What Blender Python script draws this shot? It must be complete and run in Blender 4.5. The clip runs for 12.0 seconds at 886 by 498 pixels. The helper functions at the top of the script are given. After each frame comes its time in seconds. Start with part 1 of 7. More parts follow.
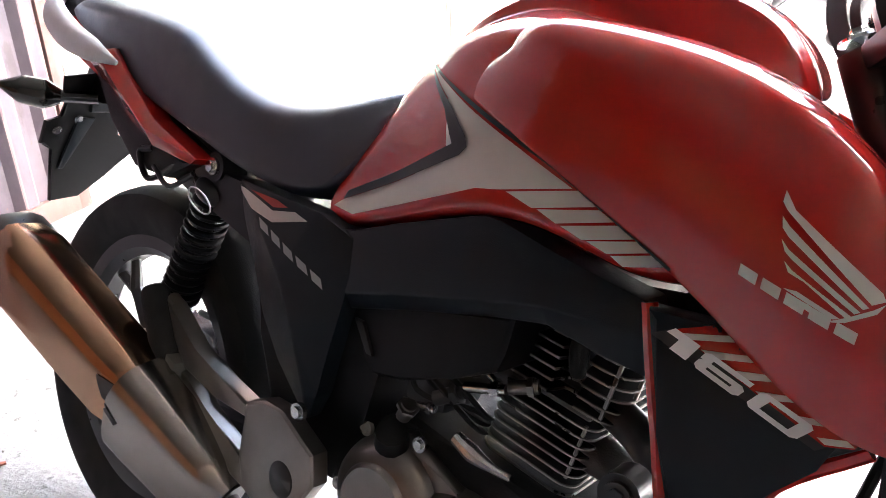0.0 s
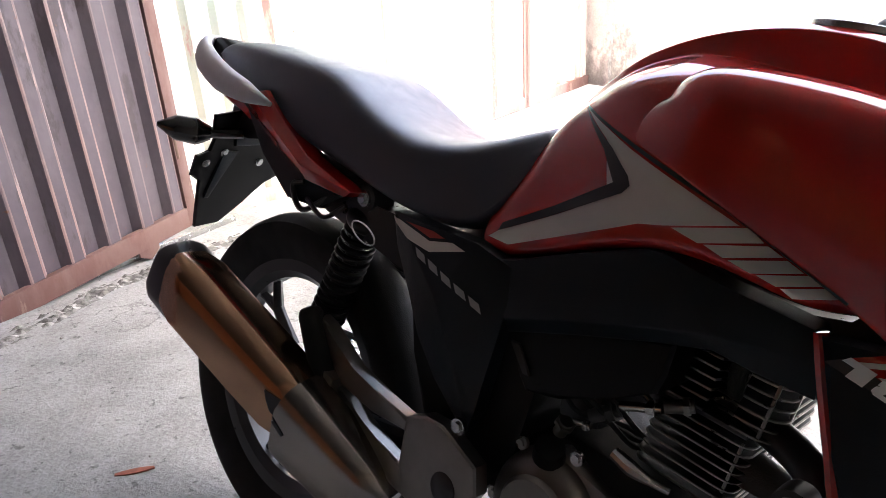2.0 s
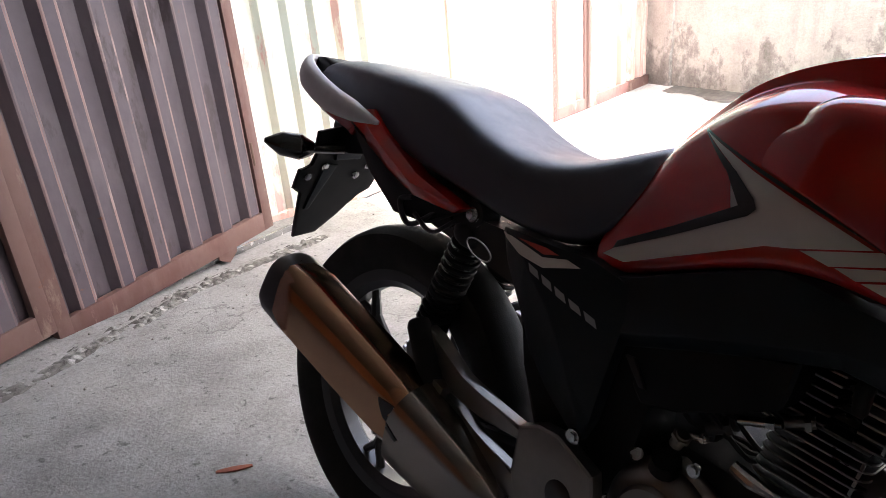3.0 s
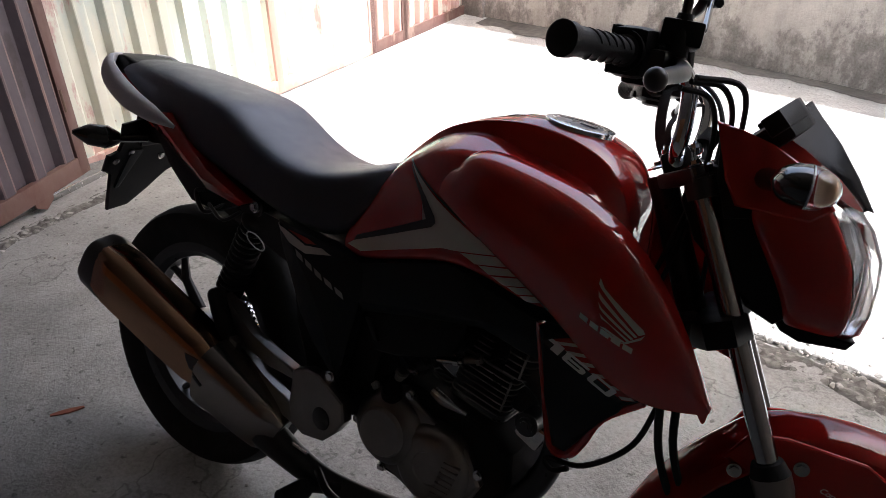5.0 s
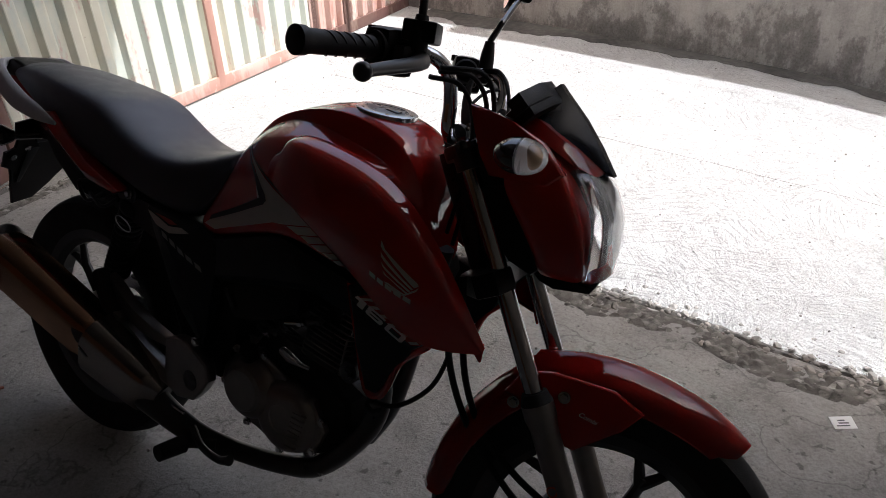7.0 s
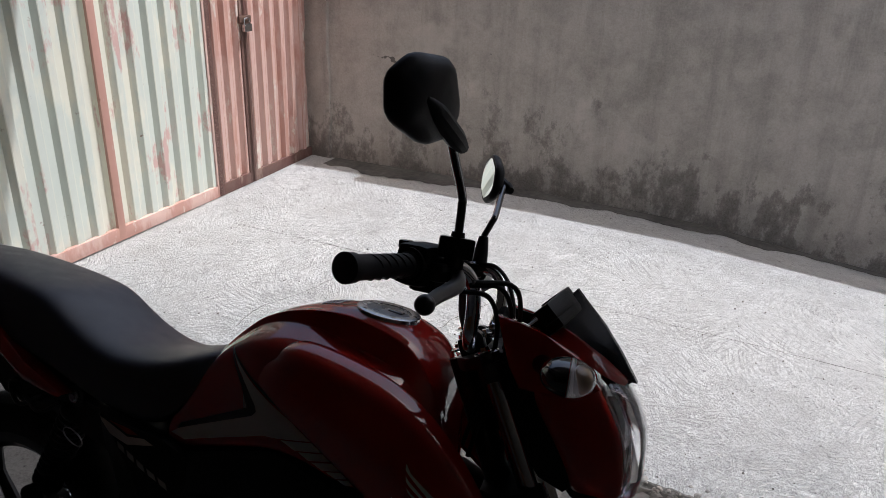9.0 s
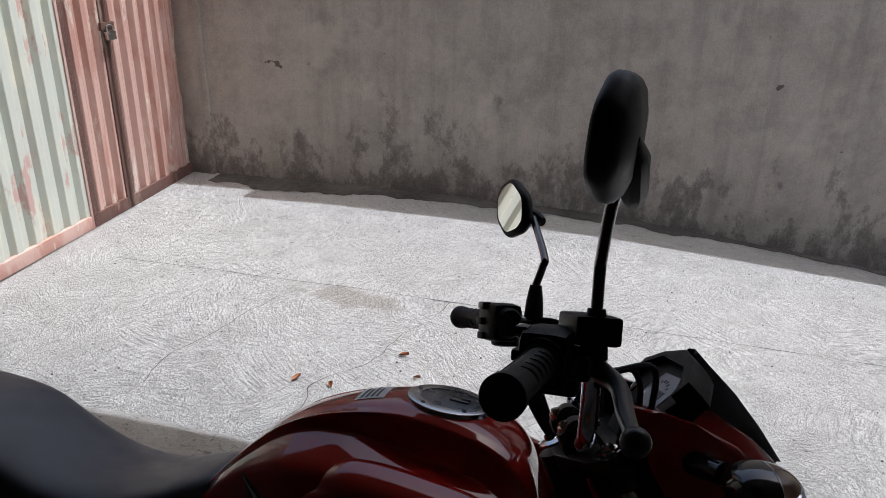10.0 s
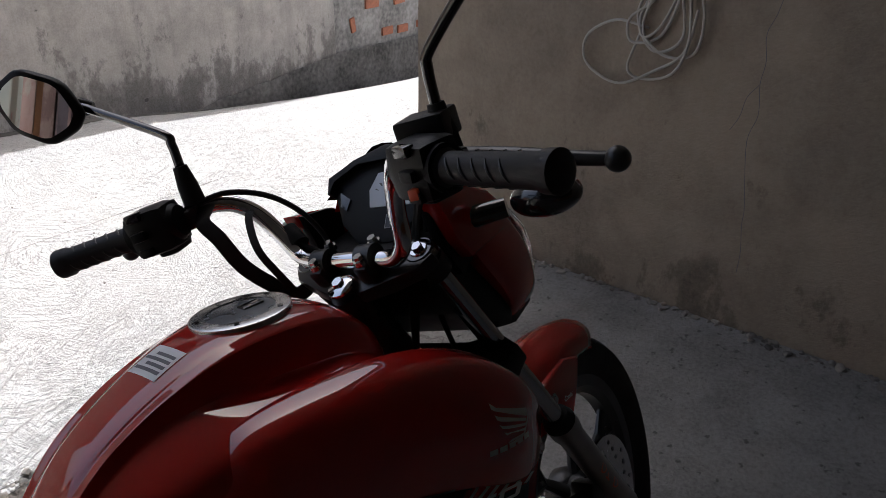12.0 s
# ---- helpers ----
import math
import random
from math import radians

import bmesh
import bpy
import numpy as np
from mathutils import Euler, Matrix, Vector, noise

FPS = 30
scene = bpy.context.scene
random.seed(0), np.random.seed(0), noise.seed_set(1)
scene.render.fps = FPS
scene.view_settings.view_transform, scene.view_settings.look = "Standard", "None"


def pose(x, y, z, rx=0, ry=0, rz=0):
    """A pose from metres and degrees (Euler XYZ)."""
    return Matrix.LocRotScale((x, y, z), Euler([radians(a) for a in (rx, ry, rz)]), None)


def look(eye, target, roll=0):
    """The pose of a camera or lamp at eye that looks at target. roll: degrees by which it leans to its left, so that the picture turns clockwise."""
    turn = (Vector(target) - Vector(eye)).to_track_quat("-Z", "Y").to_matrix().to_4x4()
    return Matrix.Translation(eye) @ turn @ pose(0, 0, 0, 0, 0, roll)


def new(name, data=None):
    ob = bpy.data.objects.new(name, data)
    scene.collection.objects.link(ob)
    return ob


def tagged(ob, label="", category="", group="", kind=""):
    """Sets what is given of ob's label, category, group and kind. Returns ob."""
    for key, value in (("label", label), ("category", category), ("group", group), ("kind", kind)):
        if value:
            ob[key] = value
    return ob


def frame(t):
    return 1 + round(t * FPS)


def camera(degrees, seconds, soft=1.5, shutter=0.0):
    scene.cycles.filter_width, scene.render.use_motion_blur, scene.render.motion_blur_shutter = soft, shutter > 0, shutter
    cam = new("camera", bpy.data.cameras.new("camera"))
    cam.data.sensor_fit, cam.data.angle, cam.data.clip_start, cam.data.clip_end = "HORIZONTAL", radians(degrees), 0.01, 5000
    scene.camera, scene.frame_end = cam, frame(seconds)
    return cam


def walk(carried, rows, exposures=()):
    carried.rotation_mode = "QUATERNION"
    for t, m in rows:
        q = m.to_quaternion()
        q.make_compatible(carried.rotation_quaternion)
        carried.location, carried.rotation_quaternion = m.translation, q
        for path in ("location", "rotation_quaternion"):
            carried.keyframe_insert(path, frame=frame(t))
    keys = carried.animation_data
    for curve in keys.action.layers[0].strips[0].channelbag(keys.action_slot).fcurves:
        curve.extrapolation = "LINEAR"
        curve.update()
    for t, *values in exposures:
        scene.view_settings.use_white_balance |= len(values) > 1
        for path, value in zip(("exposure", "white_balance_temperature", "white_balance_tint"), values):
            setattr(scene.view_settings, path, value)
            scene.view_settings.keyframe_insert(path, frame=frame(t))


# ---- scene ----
cam = camera(62.3, 12.0, soft=0.8)
PATH = [
    (0, (1.1569, -0.4412, 1.0540), (0.5390, 0.2196, 0.6281), -0.40),
    (0.5, (1.1516, -0.4613, 1.0615), (0.5248, 0.1890, 0.6325), -0.89),
    (1, (1.1418, -0.4948, 1.0652), (0.4836, 0.1336, 0.6507), -1.05),
    (1.5, (1.1362, -0.5202, 1.0714), (0.4704, 0.1010, 0.6582), -1.03),
    (2, (1.1165, -0.5523, 1.1137), (0.4351, 0.0483, 0.6954), -3.51),
    (2.5, (1.0725, -0.6001, 1.1090), (0.3604, -0.0320, 0.6966), -4.25),
    (2.7, (1.0652, -0.6160, 1.1156), (0.3386, -0.0631, 0.7076), -4.60),
    (4.3, (1.2755, -0.7062, 1.4406), (0.6505, -0.1059, 0.9415), -4.74),
    (4.5, (1.3021, -0.7077, 1.4400), (0.7093, -0.0715, 0.9462), -1.02),
    (5, (1.3550, -0.6972, 1.4332), (0.8201, -0.0448, 0.8963), -0.42),
    (5.5, (1.4248, -0.6689, 1.3989), (0.9981, 0.0175, 0.8101), 0.67),
    (6, (1.5671, -0.6500, 1.4202), (1.0996, 0.0306, 0.8562), -0.63),
    (6.5, (1.6711, -0.6611, 1.4538), (1.1641, 0.0046, 0.9063), -2.50),
    (7, (1.6782, -0.6488, 1.4905), (1.1629, 0.0099, 0.9423), -1.66),
    (7.2, (1.6733, -0.6552, 1.4985), (1.1444, 0.0027, 0.9624), -1.71),
    (8.8, (1.5167, -0.6818, 1.5785), (1.0358, 0.0927, 1.1673), 1.69),
    (9, (1.4373, -0.6774, 1.5723), (1.0112, 0.1383, 1.1810), 2.09),
    (9.5, (1.2680, -0.6295, 1.5435), (0.9418, 0.2183, 1.1254), 1.52),
    (10, (1.0660, -0.5124, 1.5399), (0.7995, 0.3689, 1.1496), 1.25),
    (10.5, (0.8950, -0.4467, 1.5371), (0.9845, 0.4716, 1.1513), 1.63),
    (11, (0.7692, -0.3848, 1.5251), (1.0504, 0.4939, 1.1395), 1.03),
    (11.5, (0.6946, -0.3238, 1.5064), (1.1806, 0.4508, 1.1017), 2.35),
    (12, (0.5225, -0.3329, 1.4584), (1.1461, 0.2517, 0.9394), 1.49),
]
EXPOSURES = [(0.0, 5.5, 6400, 10), (1.5, 4.38, 6400, 10), (2.5, 3.75, 6400, 10), (4.5, 2.6, 6450, 10), (6.0, 1.9, 6450, 10), (7.2, 1.25, 6450, 10), (9.0, 0.58, 6250, 10), (9.5, 0.5, 6250, 10), (10.0, 0.48, 6250, 10), (10.5, 0.35, 6450, 10), (11.0, 0.45, 6450, 10), (11.5, 0.5, 6450, 10), (12.0, 1.2, 6450, 10)]
walk(cam, [(t, look(eye, target, roll)) for t, eye, target, roll in PATH], EXPOSURES)

# ---- light and exposure ----
world = bpy.data.worlds.new("sky")
scene.world = world
world.use_nodes = True
_wn = world.node_tree.nodes
_sky = _wn.new("ShaderNodeTexSky")
_sky.sky_type = "NISHITA"
_sky.sun_disc = False
_sky.air_density, _sky.dust_density, _sky.ozone_density = 1.0, 7.0, 1.0
SUN_TO = Vector((0.36, 0.25, 1.0)).normalized()
_sky.sun_elevation = math.asin(SUN_TO.z)
_sky.sun_rotation = math.atan2(SUN_TO.x, SUN_TO.y)
world.node_tree.links.new(_sky.outputs[0], _wn["Background"].inputs[0])
_wn["Background"].inputs[1].default_value = 0.12
sun_data = bpy.data.lights.new("sun", "SUN")
sun_data.energy, sun_data.angle, sun_data.color = 2.75, radians(0.53), (0.985, 1.0, 1.045)
sun = new("sun", sun_data)
sun.matrix_world = look(SUN_TO * 20, (0, 0, 0))

# ---- materials ----
def mat(name, color, rough=0.5, metal=0.0, coat=0.0, var=0.12, scale=30.0, bump=0.0, bump_scale=200.0, coat_rough=0.03, spec=0.5, rvar=0.15):
    """A principled material whose colour wanders a little at two scales, with fine relief."""
    m = bpy.data.materials.new(name)
    m.use_nodes = True
    nt = m.node_tree
    n, link = nt.nodes, nt.links.new
    b = n["Principled BSDF"]
    b.inputs["Metallic"].default_value = metal
    b.inputs["Coat Weight"].default_value = coat
    b.inputs["Coat Roughness"].default_value = coat_rough
    b.inputs["Specular IOR Level"].default_value = spec
    tc = n.new("ShaderNodeTexCoord")
    big, fine = n.new("ShaderNodeTexNoise"), n.new("ShaderNodeTexNoise")
    big.inputs["Scale"].default_value, fine.inputs["Scale"].default_value = scale * 0.12, scale
    big.inputs["Detail"].default_value = fine.inputs["Detail"].default_value = 5
    add = n.new("ShaderNodeMath")
    add.operation = "ADD"
    for t in (big, fine):
        link(tc.outputs["Object"], t.inputs["Vector"])
    link(big.outputs[0], add.inputs[0])
    link(fine.outputs[0], add.inputs[1])
    ramp = n.new("ShaderNodeMapRange")
    ramp.inputs[1].default_value, ramp.inputs[2].default_value = 0.7, 1.3
    ramp.inputs[3].default_value, ramp.inputs[4].default_value = 1 - var, 1 + var
    link(add.outputs[0], ramp.inputs[0])
    mix = n.new("ShaderNodeVectorMath")
    mix.operation = "SCALE"
    mix.inputs[0].default_value = color
    link(ramp.outputs[0], mix.inputs["Scale"])
    link(mix.outputs[0], b.inputs["Base Color"])
    rr = n.new("ShaderNodeMapRange")
    rr.inputs[1].default_value, rr.inputs[2].default_value = 0.3, 0.7
    rr.inputs[3].default_value, rr.inputs[4].default_value = rough * (1 - rvar), min(1, rough * (1 + rvar))
    link(fine.outputs[0], rr.inputs[0])
    link(rr.outputs[0], b.inputs["Roughness"])
    if bump:
        bt, bn = n.new("ShaderNodeTexNoise"), n.new("ShaderNodeBump")
        bt.inputs["Scale"].default_value, bt.inputs["Detail"].default_value = bump_scale, 6
        link(tc.outputs["Object"], bt.inputs["Vector"])
        bn.inputs["Strength"].default_value, bn.inputs["Distance"].default_value = bump, 0.002
        link(bt.outputs[0], bn.inputs["Height"])
        link(bn.outputs[0], b.inputs["Normal"])
    return m


def nodes_of(m):
    return m.node_tree.nodes, m.node_tree.links.new, m.node_tree.nodes["Principled BSDF"]


def noise_node(n, link, vec, scale, detail=6, rough=0.6):
    t = n.new("ShaderNodeTexNoise")
    t.inputs["Scale"].default_value, t.inputs["Detail"].default_value, t.inputs["Roughness"].default_value = scale, detail, rough
    link(vec, t.inputs["Vector"])
    return t.outputs[0]


def ramp_node(n, link, src, stops):
    r = n.new("ShaderNodeValToRGB")
    e = r.color_ramp.elements
    while len(e) < len(stops):
        e.new(0.5)
    for k, (p, c) in zip(e, stops):
        k.position, k.color = p, (*c, 1) if len(c) == 3 else c
    link(src, r.inputs[0])
    return r.outputs[0]


def mix_node(n, link, fac, a, b, kind="MIX"):
    m = n.new("ShaderNodeMix")
    m.data_type, m.blend_type = "RGBA", kind
    for sock, v in ((m.inputs[0], fac), (m.inputs[6], a), (m.inputs[7], b)):
        if hasattr(v, "links"):
            link(v, sock)
        else:
            sock.default_value = v if isinstance(v, float) else (*v, 1)
    return m.outputs[2]


def stretched(n, link, scale3):
    tc, mp = n.new("ShaderNodeTexCoord"), n.new("ShaderNodeMapping")
    mp.inputs["Scale"].default_value = scale3
    link(tc.outputs["Object"], mp.inputs["Vector"])
    return mp.outputs[0]


def bump_node(n, link, b, height, strength, dist):
    bn = n.new("ShaderNodeBump")
    bn.inputs["Strength"].default_value, bn.inputs["Distance"].default_value = strength, dist
    link(height, bn.inputs["Height"])
    link(bn.outputs[0], b.inputs["Normal"])


def concrete(name, base, dark, trowel, stain_scale=0.9, relief=0.004):
    """Trowelled concrete: fan-like float marks, pores, wide stains and hairline cracks."""
    m = mat(name, base, 0.85)
    n, link, b = nodes_of(m)
    v = stretched(n, link, (1, 1, 1))
    wide = noise_node(n, link, v, stain_scale, 8, 0.65)
    mid = noise_node(n, link, v, 6.0, 6, 0.6)
    fine = noise_node(n, link, v, 90.0, 4, 0.7)
    col = ramp_node(n, link, wide, [(0.32, dark), (0.55, base), (0.75, tuple(min(1, c * 1.12) for c in base))])
    col = mix_node(n, link, 0.45, col, ramp_node(n, link, mid, [(0.35, dark), (0.6, base)]))
    col = mix_node(n, link, 0.36, col, ramp_node(n, link, fine, [(0.3, tuple(c * 0.5 for c in dark)), (0.6, base)]))
    vor = n.new("ShaderNodeTexVoronoi")
    vor.feature = "DISTANCE_TO_EDGE"
    vor.inputs["Scale"].default_value = 0.4
    warp = n.new("ShaderNodeVectorMath")
    warp.operation = "ADD"
    nz = n.new("ShaderNodeTexNoise")
    nz.inputs["Scale"].default_value, nz.inputs["Detail"].default_value = 3.0, 6
    link(v, nz.inputs["Vector"])
    link(v, warp.inputs[0])
    link(nz.outputs["Color"], warp.inputs[1])
    link(warp.outputs[0], vor.inputs["Vector"])
    specks = ramp_node(n, link, noise_node(n, link, v, 34.0, 3, 0.55), [(0.30, (0.75, 0.75, 0.75)), (0.37, (0, 0, 0))])
    col = mix_node(n, link, specks, col, tuple(c * 0.55 for c in dark))
    crack = ramp_node(n, link, vor.outputs["Distance"], [(0.0, (0.6, 0.6, 0.6)), (0.0013, (0, 0, 0))])
    col = mix_node(n, link, crack, col, tuple(c * 0.6 for c in dark))
    link(col, b.inputs["Base Color"])
    # float marks: fine curved strokes, each sweep of the hand about its own centre
    strokes = None
    for k, (cells, reach, thin) in enumerate(((2.6, 0.75, 70.0), (4.3, 0.5, 95.0))):
        cell = n.new("ShaderNodeTexVoronoi")
        cell.inputs["Scale"].default_value = cells
        warp2 = n.new("ShaderNodeVectorMath")
        warp2.operation = "MULTIPLY_ADD"
        warp2.inputs[1].default_value = (0.22, 0.22, 0.0)
        link(nz.outputs["Color"], warp2.inputs[0])
        link(v, warp2.inputs[2])
        link(warp2.outputs[0], cell.inputs["Vector"])
        hub = n.new("ShaderNodeVectorMath")
        hub.operation = "MULTIPLY_ADD"
        hub.inputs[1].default_value = (2 * reach, 2 * reach, 0.0)
        away = n.new("ShaderNodeVectorMath")
        away.operation = "ADD"
        away.inputs[1].default_value = (-reach, -reach, 0.0)
        link(cell.outputs["Color"], hub.inputs[0])
        link(v, hub.inputs[2])
        link(hub.outputs[0], away.inputs[0])
        arm = n.new("ShaderNodeVectorMath")
        arm.operation = "SUBTRACT"
        link(away.outputs[0], arm.inputs[0])
        link(cell.outputs["Position"], arm.inputs[1])
        part_xyz = n.new("ShaderNodeSeparateXYZ")
        link(arm.outputs[0], part_xyz.inputs[0])
        ang = n.new("ShaderNodeMath")
        ang.operation = "ARCTAN2"
        link(part_xyz.outputs["Y"], ang.inputs[0])
        link(part_xyz.outputs["X"], ang.inputs[1])
        far = n.new("ShaderNodeVectorMath")
        far.operation = "LENGTH"
        link(arm.outputs[0], far.inputs[0])
        polar = n.new("ShaderNodeCombineXYZ")
        link(far.outputs["Value"], polar.inputs["X"])
        link(ang.outputs[0], polar.inputs["Y"])
        spread = n.new("ShaderNodeMapping")
        spread.inputs["Scale"].default_value = (thin, 5.0, 1.0)
        link(polar.outputs[0], spread.inputs["Vector"])
        marks = ramp_node(n, link, noise_node(n, link, spread.outputs[0], 1.0, 5, 0.7), [(0.36, (0, 0, 0)), (0.50, (1, 1, 1))])
        strokes = marks if strokes is None else mix_node(n, link, 0.8, strokes, marks, "MULTIPLY")
    worn = ramp_node(n, link, noise_node(n, link, v, 1.5, 7, 0.65), [(0.38, (0.06, 0.06, 0.06)), (0.62, (0.52, 0.52, 0.52))])
    groove = mix_node(n, link, 0.4, strokes, fine)
    if trowel > 0.5:
        col = mix_node(n, link, worn, col, mix_node(n, link, strokes, tuple(c * 0.42 for c in dark), tuple(min(1, c * 1.06) for c in base)))
        # a brown water stain with a ragged rim
        shape = n.new("ShaderNodeMapping")
        shape.inputs["Location"].default_value = (0.35 * 1.6, -2.62 * 4.0, 0)
        shape.inputs["Scale"].default_value = (1.6, 4.0, 0)
        link(v, shape.inputs["Vector"])
        gap = n.new("ShaderNodeVectorMath")
        gap.operation = "LENGTH"
        link(shape.outputs[0], gap.inputs[0])
        rim_ = n.new("ShaderNodeMath")
        rim_.operation = "ADD"
        link(gap.outputs["Value"], rim_.inputs[0])
        link(mid, rim_.inputs[1])
        stain = ramp_node(n, link, rim_.outputs[0], [(0.85, (0.62, 0.62, 0.62)), (1.35, (0, 0, 0))])
        col = mix_node(n, link, stain, col, (0.33, 0.30, 0.265))
        link(col, b.inputs["Base Color"])
    h = n.new("ShaderNodeMath")
    h.operation = "MULTIPLY_ADD"
    h.inputs[1].default_value = trowel
    link(groove, h.inputs[0])
    link(fine, h.inputs[2])
    bump_node(n, link, b, h.outputs[0], 1.0, relief)
    return m


def plaster(name, base, dark, streak=1.0, falling=False):
    """Old cement render: soft clouds, rain streaks that run down, mould towards some patches, pits."""
    m = mat(name, base, 0.9)
    n, link, b = nodes_of(m)
    v = stretched(n, link, (1, 1, 1))
    vs = stretched(n, link, (3.2, 3.2, 0.28))
    cloud = noise_node(n, link, v, 0.8, 8, 0.6)
    cloud2 = noise_node(n, link, v, 3.4, 8, 0.65)
    runs = noise_node(n, link, vs, 2.2, 7, 0.65)
    fine = noise_node(n, link, v, 70.0, 5, 0.7)
    col = ramp_node(n, link, cloud, [(0.3, tuple(c * 0.72 for c in base)), (0.5, base), (0.72, tuple(min(1, c * 1.15) for c in base))])
    col = mix_node(n, link, 0.45, col, ramp_node(n, link, cloud2, [(0.38, dark), (0.54, base)]))
    blot = noise_node(n, link, v, 10.0, 6, 0.6)
    col = mix_node(n, link, 0.14, col, ramp_node(n, link, blot, [(0.4, tuple(c * 0.9 for c in dark)), (0.56, tuple(min(1, c * 1.08) for c in base))]))
    f = ramp_node(n, link, runs, [(0.5, (0, 0, 0)), (0.72, (streak * 0.8,) * 3)])
    col = mix_node(n, link, f, col, dark)
    sep = n.new("ShaderNodeSeparateXYZ")
    link(v, sep.inputs[0])
    # mould that climbs from the damp foot of the wall, with a ragged upper edge
    low = n.new("ShaderNodeMath")
    low.operation = "MULTIPLY_ADD"
    low.inputs[1].default_value, low.inputs[2].default_value = -0.38, 0.13
    if falling:
        # the damp line follows the sloping yard
        east = n.new("ShaderNodeMath")
        east.operation = "MAXIMUM"
        east.inputs[1].default_value = -0.4
        link(sep.outputs["X"], east.inputs[0])
        above = n.new("ShaderNodeMath")
        above.operation = "MULTIPLY_ADD"
        above.inputs[1].default_value = 0.11
        link(east.outputs[0], above.inputs[0])
        link(sep.outputs["Z"], above.inputs[2])
        link(above.outputs[0], low.inputs[0])
        low.inputs[1].default_value, low.inputs[2].default_value = -0.42, 0.085
    else:
        link(sep.outputs["Z"], low.inputs[0])
    s2 = n.new("ShaderNodeMath")
    s2.operation = "ADD"
    swing = n.new("ShaderNodeMath")
    swing.operation = "MULTIPLY_ADD"
    swing.inputs[1].default_value, swing.inputs[2].default_value = 1.7, -0.35
    link(noise_node(n, link, stretched(n, link, (1.7, 1.7, 1.0)), 2.4, 10, 0.72), swing.inputs[0])
    mould = swing.outputs[0]
    link(low.outputs[0], s2.inputs[0])
    link(mould, s2.inputs[1])
    f2 = ramp_node(n, link, s2.outputs[0], [(0.58, (0, 0, 0)), (0.67, (0.6, 0.6, 0.6)), (0.80, (0.9, 0.9, 0.9))])
    col = mix_node(n, link, f2, col, tuple(c * 0.42 for c in dark))
    col = mix_node(n, link, 0.28, col, ramp_node(n, link, fine, [(0.3, dark), (0.6, base)]))
    fleck = noise_node(n, link, stretched(n, link, (3.0, 3.0, 4.2)), 1.7, 3, 0.5)
    f3 = ramp_node(n, link, fleck, [(0.735, (0, 0, 0)), (0.75, (0.8, 0.8, 0.8))])
    col = mix_node(n, link, f3, col, tuple(c * 0.3 for c in dark))
    patch = noise_node(n, link, v, 1.3, 4, 0.55)
    f4 = ramp_node(n, link, patch, [(0.6, (0, 0, 0)), (0.66, (0.4, 0.4, 0.4))])
    col = mix_node(n, link, f4, col, tuple(min(1, c * 1.3) for c in base))
    link(col, b.inputs["Base Color"])
    bump_node(n, link, b, mix_node(n, link, 0.5, cloud2, fine), 0.8, 0.012)
    return m


def peeling(name, first, second, third):
    """Sheet steel with several old coats of paint that flake and rust."""
    m = mat(name, first, 0.6)
    n, link, b = nodes_of(m)
    v = stretched(n, link, (1, 1, 0.35))
    w = stretched(n, link, (1, 1, 1))
    a = noise_node(n, link, v, 2.6, 8, 0.65)
    c = noise_node(n, link, v, 5.5, 8, 0.7)
    r = noise_node(n, link, w, 14.0, 8, 0.7)
    col = ramp_node(n, link, a, [(0.46, first), (0.53, second)])
    f = ramp_node(n, link, c, [(0.565, (0, 0, 0)), (0.62, (1, 1, 1))])
    col = mix_node(n, link, f, col, third)
    f = ramp_node(n, link, r, [(0.66, (0, 0, 0)), (0.72, (0.8, 0.8, 0.8))])
    col = mix_node(n, link, f, col, (0.17, 0.07, 0.035))
    link(col, b.inputs["Base Color"])
    bump_node(n, link, b, c, 0.35, 0.002)
    return m


def glass(name, color=(1, 1, 1), rough=0.0):
    m = bpy.data.materials.new(name)
    m.use_nodes = True
    b = m.node_tree.nodes["Principled BSDF"]
    b.inputs["Base Color"].default_value = (*color, 1)
    b.inputs["Transmission Weight"].default_value = 1
    b.inputs["Roughness"].default_value = rough
    b.inputs["IOR"].default_value = 1.45
    return m


RED = mat("red paint", (0.35, 0.009, 0.006), 0.55, coat=1.0, var=0.04, scale=400, coat_rough=0.012, spec=0.02)
RED.node_tree.nodes["Principled BSDF"].inputs["Coat IOR"].default_value = 1.7
BLACK_PLASTIC = mat("black plastic", (0.006, 0.0062, 0.007), 0.42, spec=0.16, var=0.2, bump=0.15, bump_scale=600)
GREY_PLASTIC = mat("dark grey plastic", (0.006, 0.0102, 0.0142), 0.38, spec=0.25, var=0.15, bump=0.2, bump_scale=900)
GLOSS_BLACK = mat("gloss black", (0.012, 0.012, 0.013), 0.15, coat=0.6)
# blue in the black base colour stands in for the sky's sheen
VINYL = mat("seat vinyl with sky sheen", (0.010, 0.015, 0.029), 0.42, spec=1.0, bump=0.25, bump_scale=1400)
RUBBER = mat("tyre rubber", (0.010, 0.010, 0.010), 0.75, spec=0.3, bump=0.3, bump_scale=500)
GRIP_RUBBER = mat("grip rubber", (0.010, 0.010, 0.011), 0.5, spec=0.3, bump=0.2, bump_scale=800)
CHROME = mat("chrome", (0.62, 0.62, 0.63), 0.09, metal=1.0, var=0.04)
FORK_TUBE = mat("hard chrome tube", (0.36, 0.36, 0.37), 0.14, metal=1.0, var=0.04)
STEEL = mat("bright steel", (0.5, 0.5, 0.5), 0.25, metal=1.0)
SILVER = mat("silver paint", (0.52, 0.52, 0.54), 0.35, metal=0.35, var=0.06, scale=600)
